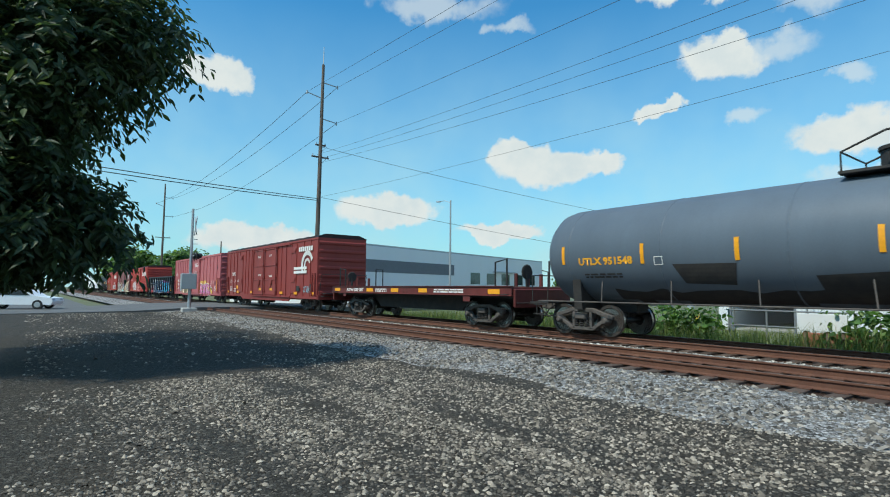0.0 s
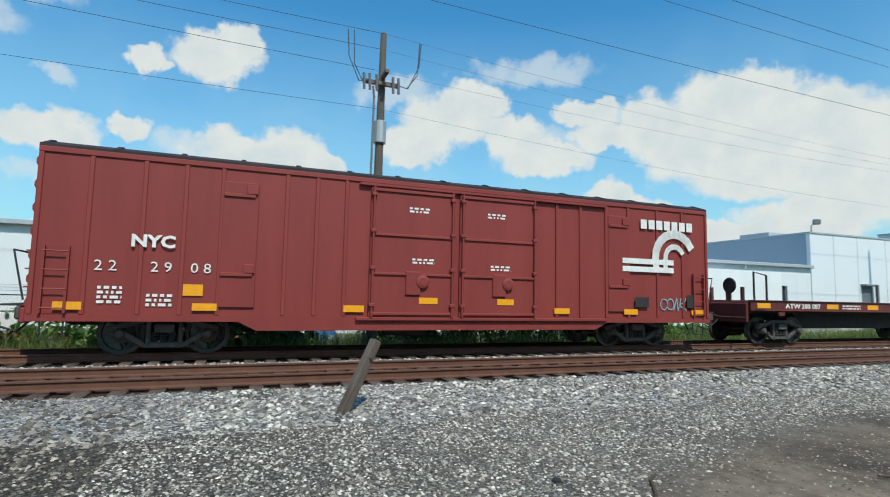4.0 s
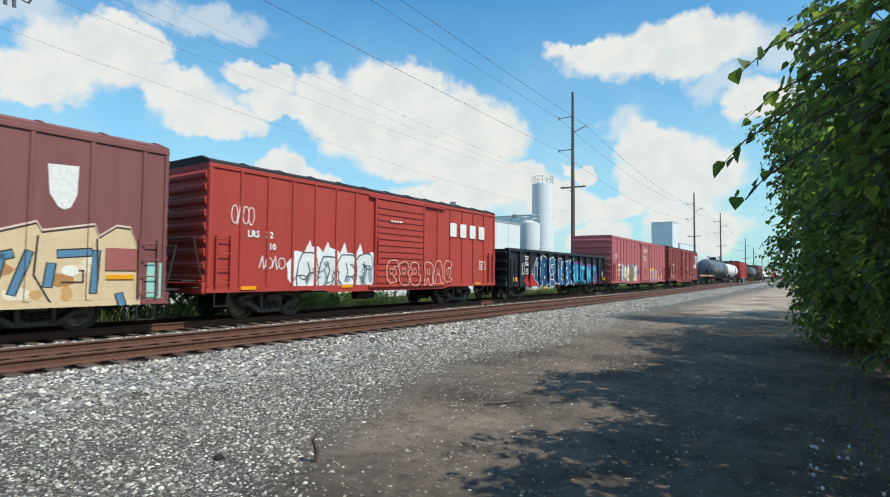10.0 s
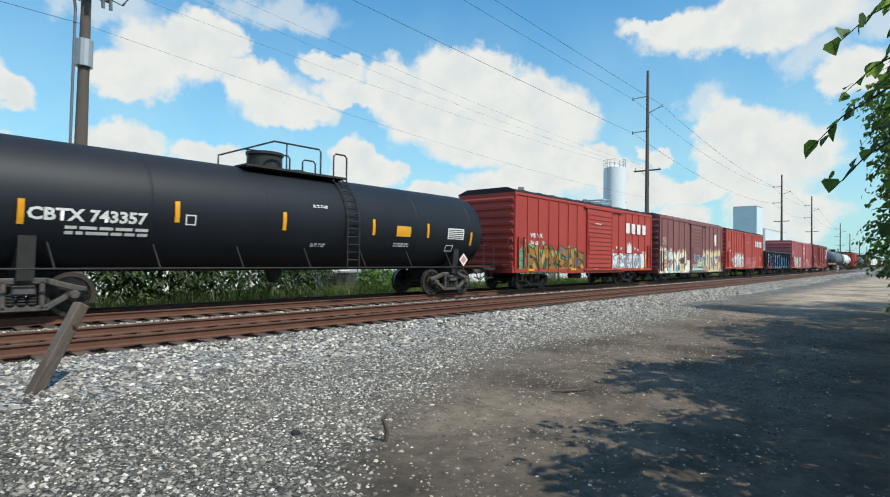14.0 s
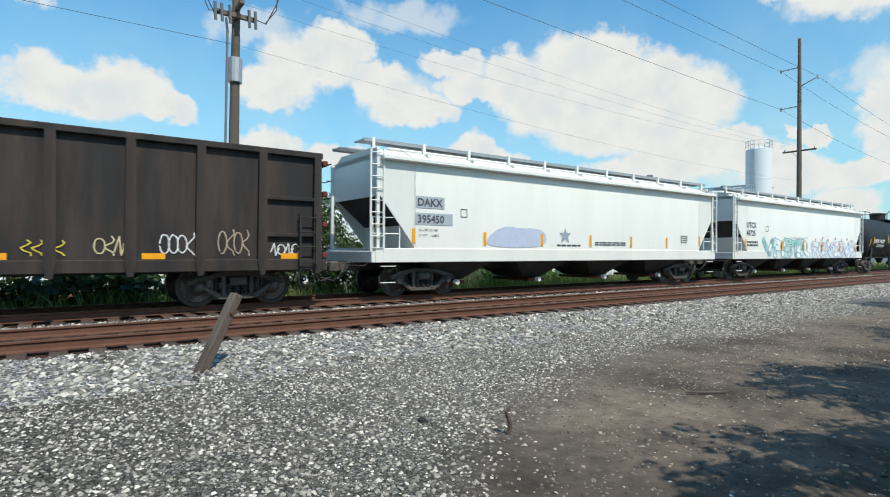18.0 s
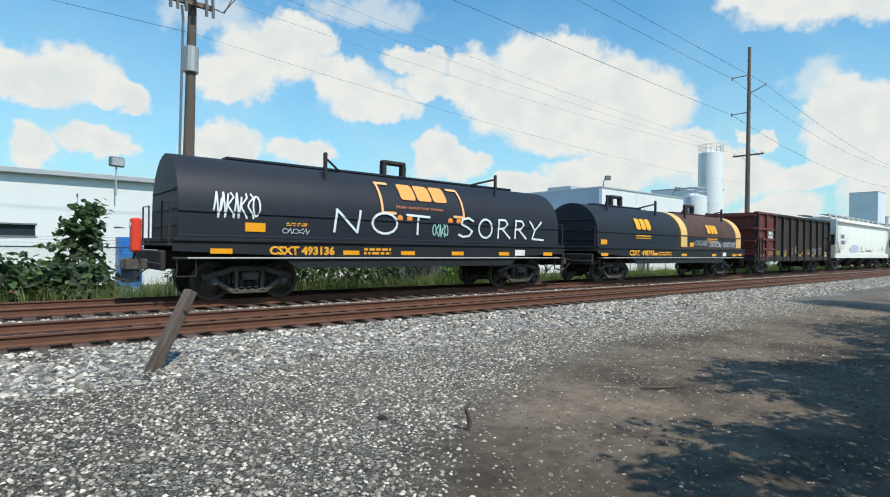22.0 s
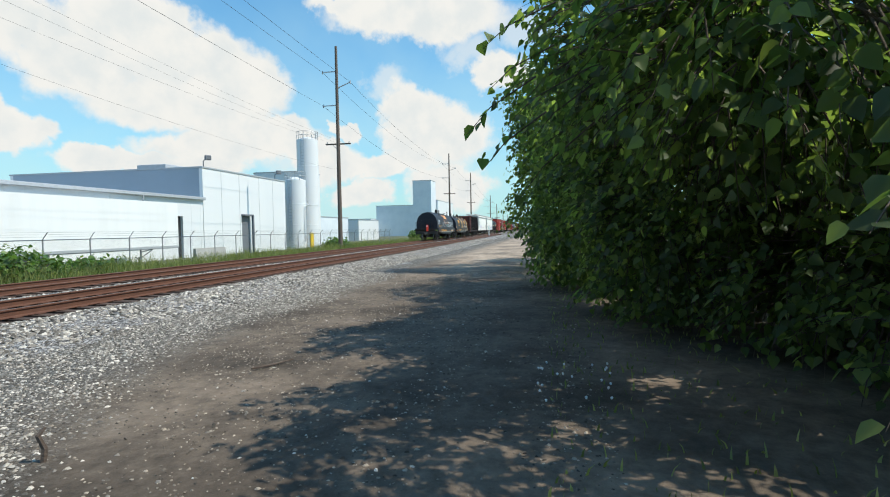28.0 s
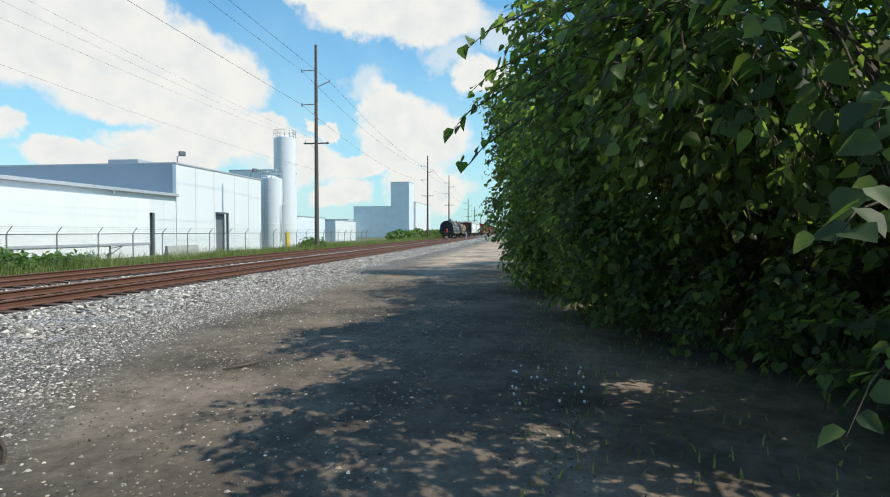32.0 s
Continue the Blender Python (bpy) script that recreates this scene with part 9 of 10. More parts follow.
decal(c, "figure_stencil", [rect(16.35, 16.42, 1.6, 1.95), rect(16.46, 16.53, 1.6, 1.95), rect(16.57, 16.64, 1.6, 1.95), rect(16.9, 16.96, 1.62, 2.0), rect(17.1, 17.18, 2.9, 3.4)], P["under"], lift=1)
small_print(c, 16.3, 1.05, 0.5, 0.42, 5, W_)
decal(c, "data_panel", [rect(15.4, 15.9, 1.1, 1.4)], W_, lift=1)
decal(c, "data_panel", [rect(15.43, 15.64, 1.13, 1.37), rect(15.66, 15.87, 1.13, 1.37)], P["under"], lift=2)
decal(c, "vent_plate", [rect(7.3, 7.8, 1.45, 1.8)], P["under"], lift=2)
couple(c, -67.2)

# low black gondola
c = gondola("low black gondola with bright blue graffiti letters", 15.2, P["black"], 2.62, 0.8, 13)
lettering(c, "ZVBX", 2.1, 2.1, 0.22, W_, -1.47, bold=0.012)
lettering(c, "76015", 2.1, 1.78, 0.22, W_, -1.47, bold=0.012)
small_print(c, 2.2, 1.3, 0.9, 0.35, 3, W_, -1.46)
posts = [0.14 + 14.92 * k / 12 for k in range(13)]
low_faces = [(0.05, 15.1, 0.96, 2.5, -1.452), (0.05, 15.1, 0.69, 0.96, -1.532)] + [(p - 0.09, p + 0.09, 0.62, 2.5, -1.582) for p in posts]
rr = random.Random(23)
coat(c, "mural_red", [blob(3.0, 0.95, 1.0, 0.42, rr), blob(6.3, 0.85, 0.9, 0.2, rr), blob(9.3, 1.0, 0.6, 0.4, rr), blob(5.2, 1.2, 0.5, 0.3, rr), blob(7.8, 1.5, 0.3, 0.3, rr), blob(12.9, 0.95, 0.5, 0.3, rr)], "b3262a", 1, low_faces, "red sprayed graffiti backing")
coat(c, "mural_purple", [blob(10.0, 1.9, 1.1, 0.3, rr), blob(12.2, 1.75, 1.3, 0.32, rr), blob(13.2, 1.2, 0.5, 0.35, rr)], "8d3a83", 1.5, low_faces, "purple sprayed graffiti backing")
wild_word(c, "OBELISK", 3.35, 9.0, 0.74, 2.22, 0.27, ("0d4a80", "0b406f", "11558d"), "0a2036", low_faces, "10151c", "eef2f4", 23, 4, 0.035, ("1d6fae",))
wild_word(c, "516532", 9.15, 13.3, 0.82, 1.98, 0.24, ("2f9cc9", "3fb0d9"), "12395a", low_faces, "123a58", None, 24, 4, 0.06, ("8fd0e6", "1f78a8"))
scribble(c, 1.3, 2.0, 1.2, 2.0, "e9e9e9", 7, 3, 0.03, y=-1.47)
scribble(c, 3.5, 4.2, 1.75, 2.05, "e9e9e9", 8, 4, 0.03, y=-1.47)
scribble(c, 14.3, 14.8, 1.2, 1.6, "e9e9e9", 9, 3, 0.03, y=-1.59)
amber_marks(c, [(0.5, 0.95), (14.5, 0.95)], 0.45, 0.22, -1.585)
couple(c, -84.0)

# two alike red boxcars with a brown one between
def red_boxcar(label, mark, number, seed):
    c = boxcar(label, 15.05, P["red"], 4.2, 0.7, ribs=ribs_between(0.1, 6.35, 7) + ribs_between(9.35, 14.95, 6), doors=((6.4, 9.3),), door_style="slide", roof=P["roof"], end_ribs=9)
    for i in range(4):
        x = 11.15 + i * 0.78
        decal(c, "name_block", [[(x + 0.03, 2.92), (x + 0.47, 2.92), (x + 0.5, 2.96), (x + 0.5, 3.47), (x + 0.47, 3.51), (x + 0.03, 3.51), (x, 3.47), (x, 2.96)]], W_, -1.6, 1, label="plain white name block")
    lettering(c, mark, 1.2, 2.32, 0.18, W_, -1.575, bold=0.01)
    lettering(c, number, 1.2, 1.98, 0.18, W_, -1.575, bold=0.01)
    amber_marks(c, [(1.0, 0.84), (4.8, 0.84), (7.2, 0.84), (10.2, 0.84), (13.2, 0.84)], 0.5, 0.1, -1.6)
    small_print(c, 13.6, 1.5, 0.6, 0.45, 4, W_)
    small_print(c, 7.2, 3.2, 0.7, 0.1, 1, W_, -1.66)
    decal(c, "data_panel", [rect(5.7, 6.1, 1.5, 1.75)], P["under"], lift=2)
    return c


c = red_boxcar("red boxcar with louvred sliding door and pale graffiti", "LRS   32", "          10", 31)
mural(c, 3.0, 6.3, 0.78, 2.0, 4, ("e6e6e4", "dcdedd"), "555a5e", None, "eceff0", 31, lim=0.76, accents=("9aa7b0",))
decal(c, "mural_spikes", [[(3.1 + k * 0.75, 1.7), (3.7 + k * 0.75, 1.7), (3.45 + k * 0.75, 2.35)] for k in range(4)], spray("e6e6e4"), lift=2)
for s, a, b in ((41, 6.9, 9.0), (42, 9.2, 11.2)):
    throw_up(c, a, b, 0.9, 1.9, 3, "e9b5aa", s, 0.04, y=-1.66)
scribble(c, 0.7, 1.4, 2.6, 3.2, "f0e0dc", 43, 4, 0.03)
scribble(c, 1.6, 2.5, 1.4, 1.8, "f0e8e6", 44, 4, 0.03)
couple(c, -100.45)

bribs = [0.47 + 1.12 * k for k in range(5)] + [9.96 + 1.115 * k for k in range(5)]
c = boxcar("brown boxcar covered low down with cream and teal graffiti", 15.0, P["brown"], 4.28, 0.48, ribs=bribs, doors=((6.25, 9.05),), door_style="slide", end_ribs=9, sill_drop=-0.04)
bf = box_faces(15.0, bribs, ((6.25, 9.05),), z0=0.702) + [(0.02, 14.98, 0.562, 0.7, -1.581)]


def low_coat(name, polys, colour, layer, faces, label=""):
    return coat(c, name, [[(x, z - 0.065) for x, z in p] for p in polys], colour, layer, faces, label)


low_coat("mural_cloud", [rect(0.1, 6.2, 0.5, 1.5)], "ebe5d4", 0.6, bf, "cream sprayed graffiti backing")
# bubble letters: middle, half width, top, height of the shoulders, fill, second fill
BUBBLES = ((0.42, 0.5, 2.27, 1.55, "eae4cf", "dccfb4"), (1.3, 0.48, 2.12, 1.45, "a99c86", "c3b79c"), (2.05, 0.4, 2.06, 1.9, "c6d3cf", "dfe3dc"), (2.84, 0.52, 2.03, 1.3, "ece3c8", "d5bb92"), (3.82, 0.55, 2.17, 1.3, "efe7cf", "e6d6b4"), (4.88, 0.58, 2.24, 1.4, "ead9b6", "d8b98c"))
br = random.Random(51)


def bubble(cx, hw, top, spring, wider, foot=0.5):
    arch = [(cx + (hw + wider) * math.cos(a * math.pi / 14), spring + (top + wider - spring) * math.sin(a * math.pi / 14)) for a in range(15)]
    return [(cx + hw + wider, foot)] + arch + [(cx - hw - wider, foot)]


for i, (cx, hw, top, spring, fill, second) in enumerate(BUBBLES):
    layer = 0.9 + 1.1 * (i % 2)
    low_coat("letter_rim", [bubble(cx, hw, top, spring, 0.085)], "e6c3b4", 0.8 + 0.02 * i, bf)
    low_coat("letter_outline", [bubble(cx, hw, top, spring, 0.045)], "4b4038", layer + 0.2, bf)
    low_coat("letter_fill", [bubble(cx, hw, top, spring, 0.0)], fill, layer + 0.5, bf, "rounded cream sprayed graffiti letter")
    low_coat("letter_shade", [blob(cx + 0.22 * hw, 1.0, hw * 0.7, 0.3, br, 14, 0.12)], second, layer + 0.7, bf)
    arc = [(cx + hw * 0.78 * math.cos(a), spring + (top - spring) * 0.82 * math.sin(a)) for a in (0.5, 0.75, 1.0, 1.25)]
    low_coat("letter_shine", ribbon(arc, 0.035), "f6f1de", layer + 0.8, bf)
BLUE, DARK, WHITE = "4f8fbe", "453a36", "f1ede0"
MARKS = ((2.92, 1.28, 0.26, 0.36, DARK, 3.2), (2.92, 1.28, 0.21, 0.31, BLUE, 3.4), (3.0, 1.18, 0.15, 0.2, WHITE, 3.6), (2.99, 1.17, 0.11, 0.15, "d9b9a8", 3.8), (3.86, 1.5, 0.13, 0.08, "35506e", 3.4), (4.92, 1.6, 0.13, 0.19, DARK, 3.3), (4.92, 1.6, 0.1, 0.16, BLUE, 3.5),
         (3.75, 1.03, 0.2, 0.17, BLUE, 3.4), (3.42, 0.86, 0.15, 0.3, "6ea6cc", 3.4), (1.95, 1.12, 0.24, 0.14, BLUE, 3.4), (0.55, 1.25, 0.2, 0.14, BLUE, 3.4), (5.35, 1.15, 0.3, 0.14, BLUE, 3.4), (5.5, 0.95, 0.34, 0.22, WHITE, 3.6), (1.4, 0.82, 0.38, 0.19, WHITE, 3.5), (2.45, 0.78, 0.2, 0.25, "f1e9d6", 3.5),
         (3.85, 0.72, 0.25, 0.14, "b9d3d6", 3.5), (5.1, 0.76, 0.4, 0.15, WHITE, 3.7), (0.75, 0.8, 0.3, 0.16, "b9ab8e", 3.4), (4.45, 0.85, 0.25, 0.2, "e2c48e", 3.4), (2.15, 0.85, 0.15, 0.3, "bcd5da", 3.4), (5.45, 1.45, 0.12, 0.2, "b59a80", 3.4))
for x, z, rx, rz, colour, layer in MARKS:
    low_coat("mural_patch", [blob(x, z, rx, rz, br, 18, 0.07)], colour, layer, bf)
LINES = (((0.8, 0.95), (1.1, 1.02), (1.45, 0.95), (1.6, 0.7)), ((1.7, 1.25), (1.95, 0.9), (2.1, 0.62)), ((1.85, 1.0), (2.2, 1.22), (2.4, 0.9), (2.45, 0.62)), ((3.3, 1.3), (3.34, 1.0), (3.2, 0.72), (2.95, 0.66), (2.6, 0.68)), ((3.4, 1.15), (3.5, 0.62)), ((3.55, 0.72), (3.75, 0.86), (4.0, 0.8), (4.08, 0.64)), ((4.15, 0.95), (4.4, 1.04), (4.62, 0.95), (4.7, 0.66)), ((5.0, 1.1), (5.3, 1.3), (5.65, 1.2)), ((5.35, 1.75), (5.6, 1.4), (5.75, 1.3)))
for pts in LINES:
    low_coat("mural_line", ribbon(pts, 0.035), DARK, 4.0, bf)
low_coat("mural_spark", [q for a in (0.2, 0.75, 1.3) for q in ribbon([(5.5, 0.8), (5.5 + 0.5 * math.cos(a), 0.8 + 0.55 * math.sin(a))], 0.07)], WHITE, 4.3, bf)
# second word: one jagged cream mass cut by slanted blue bars
JAG = [(9.02, 1.8), (9.28, 2.36), (10.1, 2.02), (10.2, 2.26), (11.0, 2.22), (11.45, 2.34), (11.58, 2.08), (12.32, 2.34), (12.42, 2.16), (13.4, 2.36), (13.5, 2.1), (13.85, 2.36), (14.15, 2.34), (14.3, 1.95), (14.4, 1.2)]
for wider, colour, layer in ((0.09, "e3c6b4", 0.8), (0.045, "43362f", 1.0), (0.0, "dcc29a", 1.3)):
    low_coat("mural_cloud", [[(p[0] - wider * (k == 0), 0.5), (q[0], 0.5), (q[0], q[1] + wider), (p[0] - wider * (k == 0), p[1] + wider)] for k, (p, q) in enumerate(zip(JAG, JAG[1:]))], colour, layer, bf, "jagged cream sprayed graffiti letters")
BARS = ((9.1, 1.95, 9.3, 1.5, 0.15), (9.42, 1.66, 10.0, 1.7, 0.16), (9.9, 1.7, 9.62, 0.85, 0.16), (10.6, 1.95, 10.72, 1.55, 0.18), (10.35, 1.0, 10.5, 0.85, 0.16), (11.5, 1.6, 11.9, 1.72, 0.14), (11.75, 1.68, 11.6, 0.95, 0.14), (12.2, 1.75, 11.95, 0.95, 0.12), (12.75, 1.75, 13.3, 1.8, 0.14), (12.6, 1.5, 12.55, 1.1, 0.14), (13.45, 1.8, 13.4, 0.95, 0.13), (13.95, 0.85, 14.0, 0.64, 0.14))
for x0, z0, x1, z1, w in BARS:
    low_coat("mural_line", ribbon([(x0, z0), (x1, z1)], w + 0.06), "3d3431", 2.0, bf)
    low_coat("mural_bar", ribbon([(x0, z0), (x1, z1)], w), "5b87a3", 2.3, bf)
for k in range(16):
    x, z = br.uniform(9.3, 14.2), br.uniform(0.7, 2.1)
    low_coat("mural_patch", [blob(x, z, br.uniform(0.08, 0.26), br.uniform(0.06, 0.2), br, 12, 0.25)], ("cfa066", "ebdfc4", "b98552", "ead8bd")[k % 4], 1.6 + 0.02 * k, bf)
for pts in (((10.15, 2.0), (10.2, 0.9)), ((11.2, 2.2), (11.1, 1.6), (11.3, 0.8)), ((12.35, 2.1), (12.3, 1.3), (12.6, 0.75)), ((13.45, 2.1), (13.5, 1.2)), ((10.0, 0.8), (11.2, 0.95)), ((12.8, 1.4), (13.2, 1.4), (13.2, 1.15), (12.8, 1.15))):
    low_coat("mural_line", ribbon(pts, 0.04), "3d3431", 2.6, bf)
low_coat("mural_patch", [blob(12.95, 1.4, 0.16, 0.12, br)], WHITE, 2.8, bf)
# faded paint on the door and pale teal along the sill
for x, z, rx, rz, colour, layer in ((7.05, 1.3, 0.45, 0.17, "a8584a", 1.0), (7.6, 1.3, 0.3, 0.2, "a0655a", 1.2), (6.95, 1.72, 0.13, 0.2, "8fb0c4", 1.4), (7.3, 1.7, 0.12, 0.22, "8fb0c4", 1.4), (7.85, 1.66, 0.13, 0.24, "9ab8c8", 1.4), (8.2, 1.64, 0.12, 0.24, "9ab8c8", 1.4), (8.02, 1.46, 0.3, 0.1, "9ab8c8", 1.5), (8.7, 1.52, 0.26, 0.2, "a5c4cf", 1.4), (8.45, 1.18, 0.55, 0.15, "b9d6d2", 1.6), (7.3, 1.06, 0.75, 0.09, "b5c9c2", 1.6), (8.0, 1.22, 0.3, 0.12, "b9a59a", 1.3)):
    strips = []
    for k in range(int(rz / 0.03) + 1):
        h = z - rz + 0.06 * k
        w = rx * (0.8 + br.uniform(-0.2, 0.25))
        strips.append(rect(x - w, x + w * br.uniform(0.8, 1.15), h, h + br.uniform(0.03, 0.055)))
    low_coat("mural_patch", strips, colour, layer, bf)
low_coat("mural_teal", [rect(6.5, 9.04, 0.74, 0.93)], "a3dad0", 1.8, bf, "pale teal sprayed band")
low_coat("mural_teal", [rect(6.7, 9.4, 0.5, 0.9)], "9fd6d4", 3.0, bf[-1:], "pale teal sprayed band")
low_coat("mural_teal", [rect(14.55, 14.98, 0.76, 1.6)], "9fd6cc", 3.0, bf, "pale teal sprayed band")
low_coat("mural_patch", [rect(6.25, 6.6, 0.5, 0.9)], "3f7fae", 3.1, bf[-1:])
decal(c, "shield_emblem", [[(12.47, 3.55), (13.05, 3.58), (13.03, 2.95), (12.92, 2.68), (12.8, 2.62), (12.68, 2.68), (12.52, 2.95)]], W_, -1.555, 1, label="plain white shield emblem")
decal(c, "repaint_patch", [rect(1.66, 2.64, 1.8, 2.3)], spray("87403d"), -1.552, 0.5)
decal(c, "repaint_patch", [rect(2.76, 3.78, 1.8, 2.3)], spray("87403d"), -1.552, 0.5)
for a, b, z0, z1 in ((0.79, 1.53, 1.22, 1.47), (1.83, 2.64, 1.25, 1.5), (13.63, 14.3, 1.4, 1.9)):
    decal(c, "label_panel", [rect(a, b, z0 - 0.05, z1 - 0.05)], spray("a5605a"), -1.552, 8)
small_print(c, 1.02, 1.21, 0.25, 0.18, 2, W_, -1.552, seed=5, lift=9)
small_print(c, 2.15, 1.24, 0.25, 0.18, 2, W_, -1.552, seed=6, lift=9)
decal(c, "label_panel", [rect(4.09, 4.83, 1.2, 1.62)], spray("6b3038"), -1.552, 8)
for txt, x, z, y in (("536", 0.9, 1.5, -1.566), ("036", 1.94, 1.52, -1.566), ("SM", 0.88, 2.02, -1.5595), ("W", 2.03, 2.04, -1.556)):
    lettering(c, txt, x, z, 0.23, W_, y, bold=0.009)
for a, b, z in ((0.73, 1.54, 1.09), (4.22, 4.82, 1.1), (10.6, 11.0, 1.0), (13.65, 14.25, 1.22)):
    decal(c, "reflector", [rect(a, b, z - 0.07, z + 0.03)], P["amber"], -1.552, 9, label="amber reflective patch")
for a, b, z in ((7.5, 8.1, 0.98), (7.8, 8.15, 1.18)):
    decal(c, "reflector", [rect(a, b, z, z + 0.1)], P["amber"], -1.65, 3, label="amber reflective patch")
scribble(c, 0.56, 1.2, 2.42, 2.95, "e8d9c9", 54, 5, 0.025)
couple(c, -116.5)

c = red_boxcar("red boxcar with louvred sliding door and green and white graffiti", "WR  WK", "74  65", 61)
rf = box_faces(15.05, ribs_between(0.1, 6.35, 7) + ribs_between(9.35, 14.95, 6), ((6.4, 9.3),), z0=0.72)
rr = random.Random(61)
coat(c, "mural_cloud", [blob(0.9 + 0.62 * k, 1.25 + 0.1 * math.sin(k * 1.7) - 0.03 * k, 0.62, 0.72 - 0.03 * k, rr, 16, 0.09) for k in range(8)], "55b48c", 1, rf, "green sprayed graffiti backing")
wild_word(c, "123451", 0.85, 6.1, 0.76, 1.86, 0.3, ("a3752f", "b0823a", "96692a"), "2f3a2a", rf, "276350", None, 61, 4, 0.07, ("7a6a86", "c29a52"))
coat(c, "mural_bubble", [blob(bx, bz, q, q, rr, 12, 0.03) for bx, bz, q in ((0.75, 2.15, 0.13), (2.3, 2.1, 0.1), (4.6, 1.95, 0.1), (5.3, 1.85, 0.09), (6.0, 1.0, 0.12), (6.25, 0.85, 0.12), (5.9, 0.8, 0.08), (1.2, 2.0, 0.08))], "6fc49c", 1.4, rf)
mural(c, 9.6, 13.4, 0.85, 1.75, 4, ("c9d0d6", "aab4bc"), "3d444c", None, "dfe5e8", 62, lim=0.7, accents=("7f9fb4", "eef2f2"))
decal(c, "mural_castle", [[(11.4, 1.8), (12.0, 1.8), (12.0, 2.2), (11.9, 2.4), (11.8, 2.2), (11.7, 2.45), (11.6, 2.2), (11.5, 2.4), (11.4, 2.2)]], spray("d9e4dc"), lift=3)
decal(c, "mural_splash", [smooth_loop([(x, z), (x + 0.16, z), (x + 0.16, z + 0.16), (x, z + 0.16)], 2) for x, z in ((9.4, 1.8), (9.9, 2.0), (10.5, 1.95), (12.4, 2.0), (12.9, 1.9), (13.5, 1.6), (13.7, 1.2))], spray("cfe0da"), lift=2)
amber_bars(c, [(13.9, 0.95)], 0.13, 0.85, -1.6)
couple(c, -132.9)

# black tank car
c, wr = tank_car("black tank car with white numbers and amber strips", 17.5, P["tankblack"], 1.46, 2.38, platform_x=8.4)
lettering(c, "CBTX 743357", 2.15, 2.02, 0.24, W_, wrap=wr, stretch=1.1, bold=0.012)
small_print(c, 2.8, 1.72, 1.6, 0.22, 2, W_, wrap=wr)
amber_bars(c, [(1.35, 1.75), (2.0, 1.9), (4.95, 2.1), (7.8, 2.05), (11.0, 2.05), (13.5, 2.05), (15.9, 1.85)], 0.11, 0.5, wrap=wr)
decal(c, "warning_label", [rect(12.05, 12.7, 2.05, 2.4)], P["ly"], lift=2, wrap=wr, label="yellow warning label")
decal(c, "data_panel", [rect(14.6, 15.5, 2.05, 2.45)], W_, lift=2, wrap=wr, label="white data panel")
decal(c, "data_lines", [rect(14.65, 15.45, 2.09 + k * 0.07, 2.12 + k * 0.07) for k in range(5)], P["under"], lift=3, wrap=wr)
decal(c, "data_frame", [rect(14.6, 15.0, 1.6, 1.63), rect(14.6, 15.0, 1.8, 1.83), rect(14.6, 14.63, 1.6, 1.83), rect(14.97, 15.0, 1.6, 1.83), rect(5.2, 5.45, 2.05, 2.08), rect(5.2, 5.45, 2.27, 2.3), rect(5.2, 5.23, 2.05, 2.3), rect(5.42, 5.45, 2.05, 2.3)], W_, lift=2, wrap=wr)
small_print(c, 8.8, 2.75, 0.5, 0.1, 2, W_, wrap=wr)
small_print(c, 8.8, 1.62, 0.5, 0.12, 2, W_, wrap=wr)
small_print(c, 12.0, 1.7, 0.7, 0.15, 2, W_, wrap=wr)
decal(c, "placard", [[(15.25, 1.3), (15.5, 1.55), (15.75, 1.3), (15.5, 1.05)]], W_, -1.46, 1, label="white diamond placard")
decal(c, "placard_centre", [[(15.35, 1.3), (15.5, 1.45), (15.65, 1.3), (15.5, 1.15)]], spray("d98a86"), -1.46, 2)
part("placard_holder", Geo().box(15.47, 15.53, -1.46, -1.43, 0.95, 1.1), P["under"], c)
couple(c, -151.6)

# white covered hoppers
c = hopper_car("white covered hopper with pale teal graffiti", 16.9, P["white"], 4.0)
lettering(c, "UTCX", 1.3, 2.55, 0.26, P["lk"], bold=0.012)
lettering(c, "46725", 1.3, 2.16, 0.26, P["lk"], bold=0.012)
small_print(c, 1.35, 1.62, 1.1, 0.3, 2, P["lk"])
hf = [(0.3, 16.6, 1.4, 3.7, -1.552), (0.2, 16.7, 1.02, 1.4, -1.582)]
wild_word(c, "21463", 3.1, 8.5, 1.14, 2.0, 0.25, ("9fc8c6", "dfe9ea", "b9d4d4"), "93a9b2", hf, "c4d4d8", None, 71, 4, 0.08, ("7fb4b2", "eef3f3"))
wild_word(c, "1O36425", 8.9, 15.6, 1.14, 1.95, 0.24, ("e2e5ea", "e2dde6", "d3dce4"), "adb6c3", hf, "cfd6e0", None, 72, 4, 0.08, ("c3cee0", "f2f2f5", "d3b3c2"))
decal(c, "mural_dots", [smooth_loop([(x, z), (x + 0.16, z), (x + 0.16, z + 0.16), (x, z + 0.16)], 2) for x, z in ((9.4, 2.0), (10.4, 2.1), (11.2, 2.0), (12.3, 2.1), (13.3, 2.02), (14.2, 2.1), (15.0, 2.0))], spray("c9899a"), lift=2)
amber_bars(c, [(1.05, 1.5), (5.0, 1.45), (7.7, 1.45), (10.3, 1.45), (12.9, 1.45), (15.5, 1.45)], 0.13, 0.5, -1.61)
lettering(c, "DO NOT HAMMER ON CAR", 6.1, 2.08, 0.11, spray("8d939b"), -1.6, stretch=1.1)
decal(c, "data_frame", [rect(3.3, 3.6, 2.4, 2.42), rect(3.3, 3.6, 2.65, 2.67), rect(3.3, 3.32, 2.4, 2.67), rect(3.58, 3.6, 2.4, 2.67)], P["lk"], lift=1)
